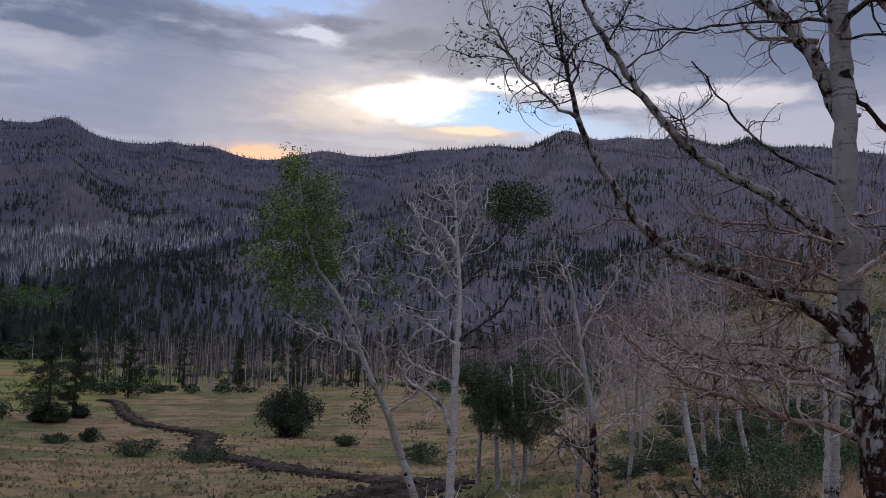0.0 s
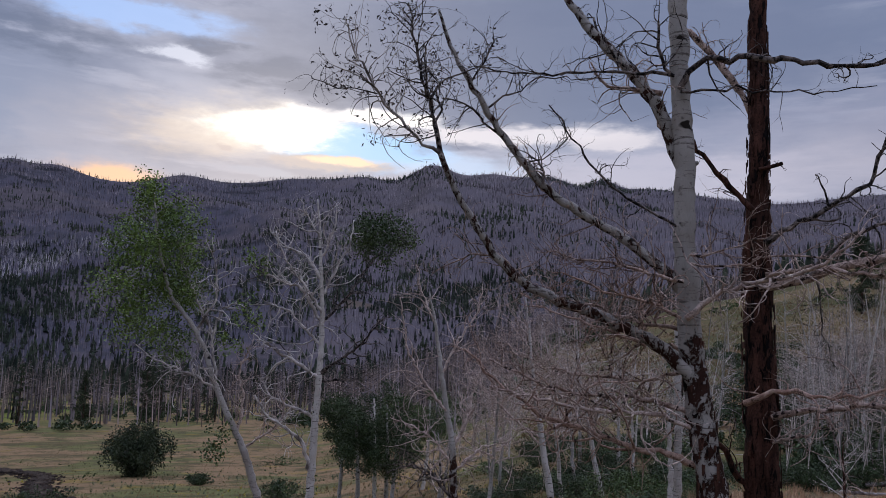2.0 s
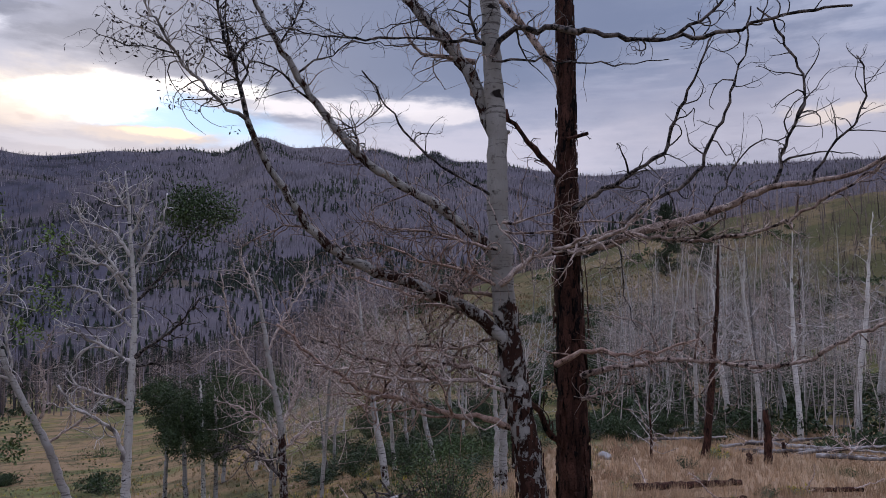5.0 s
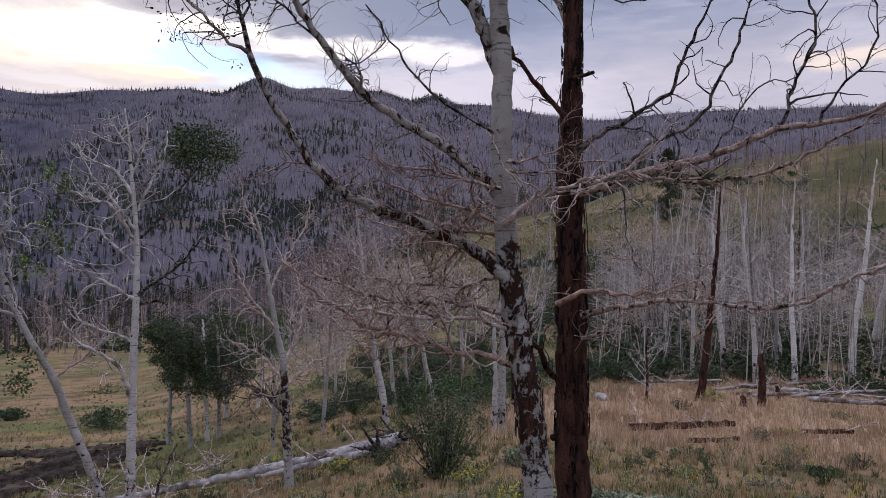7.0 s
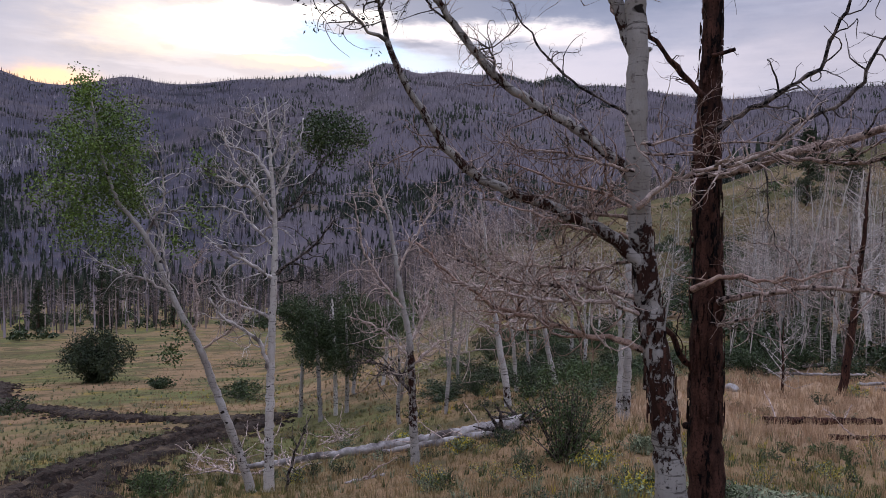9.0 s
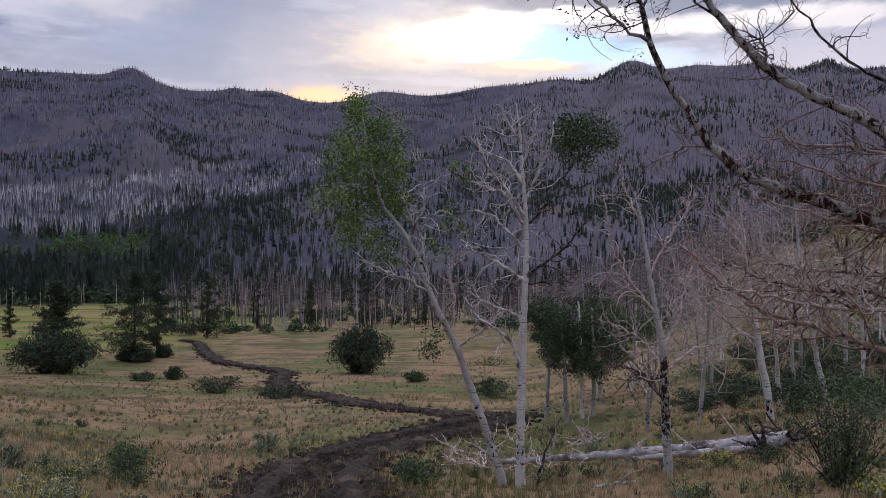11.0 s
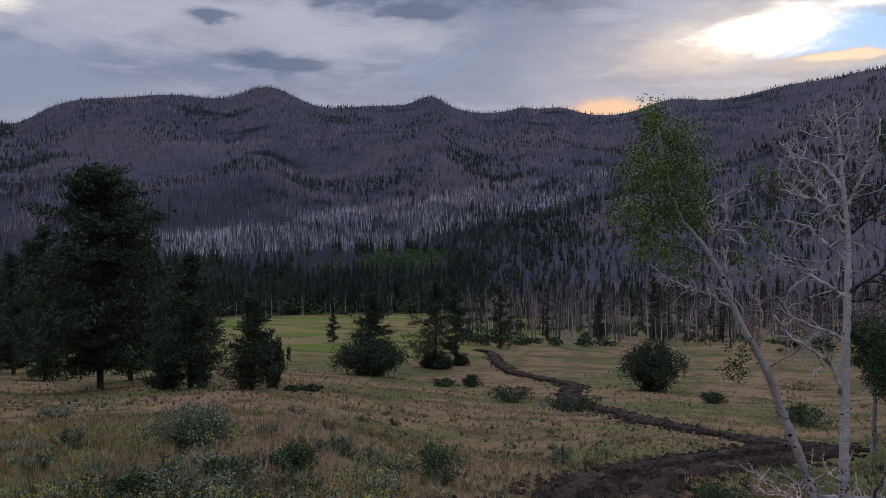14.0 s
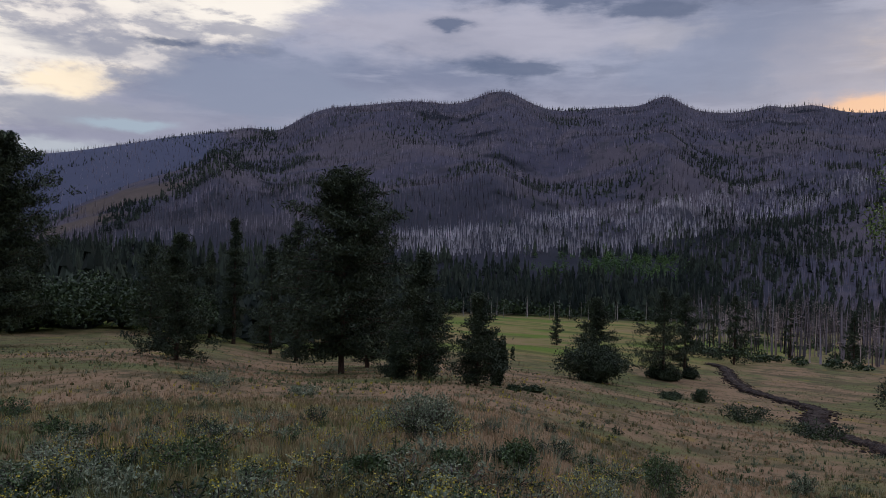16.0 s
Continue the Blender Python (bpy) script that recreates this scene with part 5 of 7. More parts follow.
limb(pale_aspen, [(-0.26, 0.25, 2.25), (-0.53, 0.52, 2.15), (-0.80, 0.76, 2.19), (-1.10, 0.99, 2.22), (-1.41, 1.20, 2.40)],
     0.013, 0.005, M["brown_limb"], 41, 0.57, 127)
limb(pale_aspen, [(-0.34, 0.07, 2.64), (-0.29, 0.01, 2.73), (-0.11, -0.13, 2.86), (0.11, -0.30, 2.93), (0.26, -0.45, 2.97), (0.38, -0.57, 3.09), (0.47, -0.68, 3.24)],
     0.022, 0.010, M["dead_limb"], 24, 0.46, 128)
limb(pale_aspen, [(-0.38, 0.14, 4.31), (-0.33, 0.09, 4.46), (-0.24, 0.01, 4.51), (-0.05, -0.13, 4.49), (0.17, -0.31, 4.43), (0.41, -0.51, 4.36), (0.62, -0.72, 4.31), (0.85, -0.96, 4.32), (1.02, -1.17, 4.37), (1.15, -1.37, 4.38), (1.27, -1.55, 4.35)],
     0.025, 0.008, M["dark_limb"], 16, 0.36, 129)
limb(pale_aspen, [(0.58, -0.65, 4.33), (0.73, -0.77, 4.42), (0.86, -0.89, 4.54), (0.97, -0.99, 4.74)],
     0.014, 0.008, M["dark_limb"], 8, 0.34, 130)
limb(pale_aspen, [(-0.39, 0.10, 4.28), (-0.07, -0.08, 4.28), (0.24, -0.27, 4.23), (0.46, -0.43, 4.20), (0.66, -0.58, 4.22)],
     0.011, 0.003, M["dark_limb"], 8, 0.26, 131)
limb(pale_aspen, [(-0.37, -0.03, 3.02), (-0.15, -0.20, 3.01), (0.09, -0.41, 3.08), (0.30, -0.62, 3.03), (0.50, -0.83, 2.98)],
     0.009, 0.004, M["brown_limb"], 28, 0.40, 132)
limb(pale_aspen, [(-0.37, -0.03, 3.08), (-0.23, -0.18, 3.07), (-0.13, -0.31, 3.16), (-0.06, -0.43, 3.17)],
     0.011, 0.005, M["brown_limb"], 20, 0.40, 133)
for spine, count, length, seed in (([(-0.40, 0.12, 2.37), (-0.75, 0.21, 2.56), (-1.26, 0.32, 2.75), (-1.49, 0.36, 2.87), (-1.79, 0.36, 3.20)], 34, 0.50, 181),
                                   ([(-0.45, 0.21, 2.98), (-0.78, 0.34, 3.25), (-1.18, 0.46, 3.48), (-1.42, 0.50, 3.74), (-1.73, 0.55, 4.15)], 30, 0.46, 182),
                                   ([(-0.36, 0.24, 3.88), (-0.53, 0.41, 4.40), (-0.88, 0.64, 4.90)], 12, 0.40, 183)):
    limb(pale_aspen, spine, 0.012, 0.008, M["brown_limb"], count, length, seed, name="twig")
burnt_aspen = stand("charred_aspen", 3.56, 5.41, "charred dead aspen with peeling red-brown bark", "dead tree", "dead aspens beside the path")
stem(burnt_aspen, [(0.00, -0.00, 0.13), (-0.03, 0.02, 1.08), (-0.04, 0.02, 1.67), (-0.05, 0.03, 2.34), (-0.07, 0.04, 2.94), (-0.07, 0.04, 3.35), (-0.06, 0.04, 3.82), (-0.06, 0.04, 4.43), (-0.06, 0.04, 4.91), (-0.07, 0.04, 5.15), (-0.07, 0.04, 5.73), (-0.07, 0.05, 6.42)],
     [0.154, 0.140, 0.130, 0.126, 0.112, 0.098, 0.084, 0.074, 0.072, 0.070, 0.061, 0.037], M["burnt"], 134)
flakes(burnt_aspen, [(-0.03, 0.02, 1.08), (-0.04, 0.03, 1.94), (-0.07, 0.04, 2.94), (-0.07, 0.04, 3.35), (-0.06, 0.04, 4.43), (-0.07, 0.04, 5.15)],
       [0.141, 0.131, 0.117, 0.098, 0.077, 0.073], 420, M["burnt"], 62)
stem(burnt_aspen, [(-0.11, -0.05, 3.03), (0.07, -0.21, 3.07), (0.26, -0.40, 3.17), (0.43, -0.58, 3.23), (0.63, -0.80, 3.30), (0.78, -0.99, 3.39), (0.91, -1.18, 3.48), (1.05, -1.40, 3.49), (1.18, -1.61, 3.52), (1.27, -1.79, 3.61), (1.37, -2.00, 3.73)],
     [0.036, 0.036, 0.033, 0.033, 0.030, 0.026, 0.023, 0.020, 0.016, 0.013, 0.010], M["brown_limb"], 135, name="limb")
limb(burnt_aspen, [(0.94, -1.15, 3.48), (0.98, -1.20, 3.64), (1.02, -1.24, 3.89), (1.09, -1.32, 4.08), (1.08, -1.31, 4.29), (1.03, -1.25, 4.47), (0.97, -1.19, 4.65), (0.88, -1.10, 4.82)],
     0.017, 0.007, M["dark_limb"], 14, 0.40, 136)
limb(burnt_aspen, [(0.07, -0.41, 3.12), (0.15, -0.47, 3.31), (0.35, -0.62, 3.44), (0.50, -0.74, 3.51), (0.61, -0.84, 3.76), (0.70, -0.92, 4.01), (0.76, -0.98, 4.26), (0.82, -1.04, 4.55), (0.85, -1.07, 4.84)],
     0.017, 0.007, M["dark_limb"], 13, 0.36, 137)
limb(burnt_aspen, [(-0.07, -0.07, 3.38), (0.08, -0.21, 3.52), (0.24, -0.36, 3.63), (0.46, -0.56, 3.80), (0.50, -0.63, 4.06), (0.56, -0.72, 4.26), (0.62, -0.81, 4.51), (0.66, -0.88, 4.66)],
     0.025, 0.007, M["dark_limb"], 14, 0.40, 138)
limb(burnt_aspen, [(0.60, -0.83, 3.30), (0.75, -0.97, 3.62), (0.84, -1.05, 3.83), (1.02, -1.24, 3.85)],
     0.009, 0.004, M["dark_limb"], 10, 0.34, 139)
limb(burnt_aspen, [(-0.13, -0.16, 3.13), (0.19, -0.42, 3.19), (0.40, -0.62, 3.11), (0.62, -0.86, 3.10), (0.82, -1.10, 3.15), (0.97, -1.32, 3.24), (1.11, -1.53, 3.38), (1.25, -1.77, 3.57), (1.34, -1.95, 3.70)],
     0.018, 0.009, M["brown_limb"], 32, 0.52, 140)
limb(burnt_aspen, [(1.04, -1.41, 3.49), (1.11, -1.50, 3.72), (1.23, -1.63, 3.90), (1.27, -1.69, 4.13), (1.23, -1.64, 4.34)],
     0.012, 0.005, M["dark_limb"], 12, 0.40, 141)
limb(burnt_aspen, [(-0.30, -0.17, 2.16), (-0.26, -0.24, 2.22), (-0.11, -0.38, 2.28), (0.07, -0.56, 2.25), (0.24, -0.74, 2.29), (0.42, -0.94, 2.38)],
     0.024, 0.007, M["red_limb"], 16, 0.46, 142)
limb(burnt_aspen, [(-0.03, -0.10, 2.05), (0.13, -0.26, 2.14), (0.34, -0.47, 2.19), (0.60, -0.74, 2.21), (0.77, -0.96, 2.19), (0.95, -1.20, 2.19), (1.07, -1.39, 2.30), (1.17, -1.58, 2.40), (1.25, -1.76, 2.50), (1.35, -1.97, 2.61)],
     0.025, 0.011, M["brown_limb"], 28, 0.46, 143)
limb(burnt_aspen, [(-0.15, -0.03, 3.64), (-0.30, 0.03, 3.80), (-0.47, 0.09, 4.01), (-0.59, 0.11, 4.19)],
     0.025, 0.022, M["burnt"], 8, 0.34, 144)
limb(burnt_aspen, [(-0.07, 0.04, 4.41), (-0.12, 0.10, 4.54), (-0.21, 0.17, 4.74), (-0.32, 0.26, 4.95), (-0.44, 0.34, 5.11), (-0.56, 0.43, 5.29)],
     0.032, 0.026, M["brown_limb"], 14, 0.40, 145)
limb(burnt_aspen, [(-0.11, -0.05, 3.96), (-0.03, -0.10, 3.98), (0.03, -0.14, 4.00)],
     0.020, 0.016, M["burnt"], 3, 0.11, 146)
limb(burnt_aspen, [(-0.03, -0.10, 1.87), (0.13, -0.25, 1.94), (0.22, -0.35, 2.01), (0.30, -0.45, 2.04)],
     0.014, 0.005, M["brown_limb"], 17, 0.34, 147)
limb(burnt_aspen, [(-0.11, 0.07, 1.44), (-0.30, 0.06, 1.72), (-0.46, 0.04, 1.91)],
     0.025, 0.019, M["burnt"], 6, 0.34, 148)
limb(burnt_aspen, [(0.04, -0.51, 3.09), (0.06, -0.52, 2.88), (0.09, -0.54, 2.62), (0.15, -0.59, 2.45)],
     0.007, 0.003, M["dark_limb"], 20, 0.23, 149, lift=-0.02)
# the leaning and the upright aspen, and their neighbours
upright_aspen = stand("bare_aspen", 0.27, 13.04, "pale upright aspen, mostly bare with one leafy branch", "aspen", "aspens by the log")
stem(upright_aspen, [(0.00, -0.00, -0.23), (-0.01, 0.00, 0.99), (0.01, -0.00, 2.16), (0.04, -0.00, 3.32), (0.06, -0.00, 4.19), (0.02, -0.00, 4.96), (-0.03, 0.00, 5.53), (-0.08, 0.00, 6.10), (-0.14, 0.00, 6.57)],
     [0.101, 0.082, 0.073, 0.065, 0.058, 0.048, 0.038, 0.025, 0.010], M["aspen"], 150)
limb(upright_aspen, [(-0.01, 0.00, 2.06), (-0.18, -0.07, 2.54), (-0.47, -0.15, 2.79), (-0.75, -0.23, 2.96), (-0.96, -0.32, 3.29)],
     0.046, 0.015, M["pale_limb"], 18, 0.62, 151, fine=0.006)
limb(upright_aspen, [(0.03, -0.00, 2.92), (-0.28, 0.10, 3.05), (-0.67, 0.20, 3.18), (-0.92, 0.29, 3.48)],
     0.035, 0.012, M["pale_limb"], 18, 0.62, 152, fine=0.006)
limb(upright_aspen, [(0.04, -0.00, 3.56), (-0.29, -0.10, 3.81), (-0.77, -0.21, 4.07), (-1.04, -0.32, 4.27)],
     0.038, 0.012, M["pale_limb"], 21, 0.69, 153, fine=0.006)
limb(upright_aspen, [(0.05, -0.00, 4.48), (-0.31, 0.07, 5.05), (-0.79, 0.13, 5.21), (-1.18, 0.17, 5.42)],
     0.038, 0.012, M["pale_limb"], 26, 0.69, 154, fine=0.006)
limb(upright_aspen, [(0.04, -0.00, 4.67), (-0.31, -0.10, 5.14), (-0.60, -0.20, 5.50), (-0.79, -0.31, 5.95)],
     0.031, 0.009, M["pale_limb"], 21, 0.62, 155, fine=0.006)
limb(upright_aspen, [(0.07, -0.00, 3.66), (0.37, -0.15, 3.89), (0.73, -0.30, 4.19), (1.00, -0.46, 4.59)],
     0.035, 0.012, M["dark_limb"], 21, 0.62, 156, fine=0.006)
limb(upright_aspen, [(0.07, -0.00, 3.52), (0.67, -0.03, 3.57), (1.05, -0.06, 3.68)],
     0.023, 0.008, M["dark_limb"], 14, 0.50, 157, fine=0.006)
limb(upright_aspen, [(0.02, -0.00, 4.96), (0.26, 0.06, 5.44), (0.45, 0.12, 5.84), (0.50, 0.18, 6.28)],
     0.031, 0.009, M["pale_limb"], 18, 0.62, 158, fine=0.006)
limb(upright_aspen, [(-0.02, 0.00, 5.24), (-0.27, 0.10, 5.63), (-0.66, 0.20, 5.77), (-0.91, 0.29, 6.02)],
     0.031, 0.009, M["pale_limb"], 21, 0.62, 159, fine=0.006)
limb(upright_aspen, [(-0.04, 0.00, 5.53), (0.15, -0.00, 6.01), (0.19, -0.01, 6.44)],
     0.023, 0.008, M["pale_limb"], 18, 0.56, 160, fine=0.006)
limb(upright_aspen, [(-0.06, 0.00, 5.91), (-0.28, 0.00, 6.24), (-0.43, 0.00, 6.56)],
     0.023, 0.008, M["pale_limb"], 18, 0.56, 161, fine=0.006)
limb(upright_aspen, [(0.06, -0.00, 4.09), (-0.50, 0.17, 4.66), (-0.80, 0.33, 4.76), (-1.15, 0.47, 4.75)],
     0.031, 0.009, M["pale_limb"], 21, 0.62, 162, fine=0.006)
limb(upright_aspen, [(0.04, -0.00, 4.48), (0.47, 0.18, 4.97), (0.77, 0.36, 5.47), (1.08, 0.54, 5.84)],
     0.031, 0.012, M["dark_limb"], 18, 0.62, 163, fine=0.006)
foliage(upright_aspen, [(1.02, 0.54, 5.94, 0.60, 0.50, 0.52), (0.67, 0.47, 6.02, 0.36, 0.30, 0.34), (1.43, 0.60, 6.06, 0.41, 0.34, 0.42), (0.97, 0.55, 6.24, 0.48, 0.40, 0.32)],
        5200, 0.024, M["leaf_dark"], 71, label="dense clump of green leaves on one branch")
foliage(upright_aspen, [(-1.07, -0.02, 5.50, 0.32, 0.27, 0.27), (-1.18, 0.27, 4.65, 0.29, 0.25, 0.45), (-1.56, 0.24, 4.06, 0.29, 0.25, 0.34)],
        700, 0.028, M["leaf"], 72, label="sparse green leaves")
leaning_aspen = stand("leafy_aspen", 0.03, 13.24, "leaning pale aspen, half dead, with a tall thin green crown", "aspen", "aspens by the log")
stem(leaning_aspen, [(0.03, -0.00, -0.25), (-0.22, -0.00, 0.60), (-0.51, -0.01, 1.39), (-0.86, -0.03, 2.38), (-1.15, -0.05, 2.96), (-1.41, -0.07, 3.50), (-1.59, -0.09, 4.02), (-1.82, -0.12, 4.45), (-2.15, -0.17, 4.83), (-2.32, -0.20, 5.34), (-2.45, -0.22, 5.90), (-2.54, -0.24, 6.55)],
     [0.088, 0.074, 0.070, 0.066, 0.059, 0.049, 0.043, 0.041, 0.034, 0.025, 0.020, 0.010], M["aspen"], 164)
limb(leaning_aspen, [(-1.39, -0.07, 3.40), (-1.67, -0.18, 3.60), (-2.03, -0.30, 3.74), (-2.37, -0.44, 3.89), (-2.62, -0.56, 4.12)],
     0.027, 0.008, M["pale_limb"], 26, 0.62, 165, fine=0.006)
limb(leaning_aspen, [(-1.30, -0.06, 3.16), (-1.45, -0.00, 3.83), (-1.51, 0.07, 4.31), (-1.38, 0.16, 4.70), (-1.05, 0.26, 4.90)],
     0.031, 0.012, M["pale_limb"], 26, 0.62, 166, fine=0.006)
limb(leaning_aspen, [(-1.50, -0.08, 4.31), (-1.89, -0.03, 5.07), (-2.09, 0.04, 5.55), (-2.21, 0.12, 5.94)],
     0.027, 0.008, M["pale_limb"], 21, 0.62, 167, fine=0.006)
limb(leaning_aspen, [(-1.00, -0.04, 2.67), (-0.92, 0.04, 3.15), (-1.03, 0.10, 3.73), (-0.84, 0.18, 4.22)],
     0.031, 0.009, M["dead_limb"], 26, 0.56, 168, fine=0.006)
limb(leaning_aspen, [(-1.73, -0.11, 4.36), (-1.44, -0.18, 4.89), (-1.48, -0.28, 5.45), (-1.66, -0.40, 5.81)],
     0.027, 0.008, M["pale_limb"], 21, 0.62, 169, fine=0.006)
limb(leaning_aspen, [(-0.91, -0.03, 2.43), (-0.52, -0.11, 2.68), (-0.23, -0.20, 2.99), (-0.33, -0.30, 3.38)],
     0.023, 0.008, M["dead_limb"], 21, 0.56, 170, fine=0.006)
foliage(leaning_aspen, [(-2.65, -0.06, 6.58, 0.33, 0.28, 0.39), (-2.37, -0.01, 6.16, 0.65, 0.54, 0.51), (-2.69, -0.27, 5.70, 0.64, 0.54, 0.50), (-2.09, 0.04, 5.65, 0.53, 0.45, 0.51), (-2.78, -0.29, 5.05, 0.59, 0.49, 0.50), (-2.27, 0.01, 5.07, 0.53, 0.45, 0.46), (-2.69, -0.27, 4.39, 0.47, 0.39, 0.45), (-2.03, 0.25, 4.99, 0.48, 0.40, 0.46), (-2.21, 0.23, 4.20, 0.48, 0.40, 0.40)],
        15000, 0.024, M["leaf"], 73, label="thin green crown of small leaves")
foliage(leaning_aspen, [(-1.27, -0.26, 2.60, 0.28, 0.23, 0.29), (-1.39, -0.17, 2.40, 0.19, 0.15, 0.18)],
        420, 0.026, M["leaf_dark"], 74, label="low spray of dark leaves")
forked_aspen = stand("bare_aspen", 2.83, 13.34, "slender dead aspen with a scorched foot and tangled twigs", "dead tree", "dead aspens by the log")
stem(forked_aspen, [(0.01, -0.00, -0.35), (-0.03, 0.01, 0.51), (-0.08, 0.02, 1.31), (-0.13, 0.03, 2.22), (-0.27, 0.06, 2.92), (-0.39, 0.08, 3.62), (-0.50, 0.10, 4.31), (-0.64, 0.12, 4.91)],
     [0.090, 0.080, 0.070, 0.065, 0.050, 0.040, 0.030, 0.015], M["aspen_c"], 171)
limb(forked_aspen, [(-0.12, 0.03, 2.22), (0.11, 0.08, 2.62), (0.22, 0.16, 3.11), (0.38, 0.22, 3.62)],
     0.036, 0.012, M["dead_limb"], 26, 0.75, 172, fine=0.006)
limb(forked_aspen, [(-0.25, 0.05, 2.82), (-0.67, 0.02, 3.32), (-0.99, -0.03, 3.81), (-1.19, -0.10, 4.79)],
     0.032, 0.012, M["dead_limb"], 26, 0.75, 173, fine=0.006)
limb(forked_aspen, [(-0.07, 0.01, 1.31), (-0.55, -0.03, 1.83), (-0.96, -0.10, 1.94), (-1.27, -0.19, 1.81)],
     0.032, 0.010, M["dark_limb"], 26, 0.75, 174, fine=0.006)
limb(forked_aspen, [(-0.11, 0.02, 1.92), (-0.52, 0.20, 2.39), (-0.91, 0.36, 2.57), (-1.20, 0.50, 2.65)],
     0.028, 0.008, M["dead_limb"], 26, 0.75, 175, fine=0.006)
limb(forked_aspen, [(-0.10, 0.02, 1.82), (0.36, 0.02, 2.22), (0.86, -0.01, 2.33), (1.17, 0.01, 2.53)],
     0.028, 0.008, M["dead_limb"], 26, 0.75, 176, fine=0.006)
limb(forked_aspen, [(-0.36, 0.07, 3.52), (-0.06, 0.12, 4.12), (0.24, 0.15, 4.53), (0.35, 0.23, 5.03)],
     0.028, 0.008, M["dead_limb"], 26, 0.75, 177, fine=0.006)
limb(forked_aspen, [(-0.50, 0.10, 4.31), (-0.76, 0.29, 4.92), (-0.85, 0.46, 5.43)],
     0.020, 0.008, M["dead_limb"], 21, 0.62, 178, fine=0.006)
# a dead sapling leaning beside the upright aspen
sapling = stand("dead_sapling", 0.52, 12.8, "thin dark dead sapling leaning beside the aspen", "dead sapling", "dead aspens by the log")
stem(sapling, [(0, 0, -0.1), (0.10, 0, 0.45), (0.22, 0.02, 0.8), (0.42, 0.03, 1.25)], [0.03, 0.024, 0.018, 0.008], M["dark_limb"], 191, 0.012, 7)
limb(sapling, [(0.20, 0.02, 0.72), (0.10, 0.05, 0.95), (0.14, 0.05, 1.15)], 0.012, 0.004, M["dark_limb"], 5, 0.25, 192)
# conifers on the meadow
MEADOW_PINES = [  # x, y, height, half-width, form
    (-22.6, 26.6, 4.2, 1.2, "young"),
    (-34.4, 56.3, 6.9, 1.7, "pine"),
    (-35.2, 70.3, 9.0, 2.8, "pine"),
    (-35.6, 76.0, 8.7, 2.2, "pine"),
    (-42.7, 107.1, 9.7, 2.6, "pine"),
    (-69.7, 102.7, 4.7, 1.6, "young"),
    (-50.5, 53.4, 6.6, 1.7, "pine"),
    (-36.6, 30.3, 12.2, 3.1, "big"),
    (-27.3, 27.7, 6.4, 1.4, "pine"),
    (-41.9, 37.2, 10.4, 2.5, "pine"),
    (-39.8, 21.1, 6.9, 2.1, "pine"),
    (-76.4, 47.7, 14.4, 2.3, "spire"),
    (-82.1, 48.0, 10.3, 1.7, "spire"),
    (-65.9, 45.4, 11.0, 2.0, "pine"),
    (-58.0, 42.8, 12.8, 2.7, "pine"),
    (-61.4, 18.6, 15.3, 3.2, "big"),
    (-87.0, 30.5, 9.3, 2.5, "spire"),
    (-86.6, 39.5, 7.1, 1.8, "spire"),
    (-28.2, 26.9, 2.5, 1.0, "young"),
    (-75.4, 37.3, 9.5, 2.1, "pine"),
    (-85.8, 27.6, 6.9, 2.7, "pine"),
    (-33.4, 130.7, 8.4, 2.2, "spire"),
    (-25.5, 137.5, 11.4, 1.4, "spire"),
    (23.6, 148.2, 8.8, 2.7, "spire"),
    (62.5, 77.4, 9.1, 2.2, "pine"),
    (66.3, 74.8, 6.1, 1.8, "pine"),
]
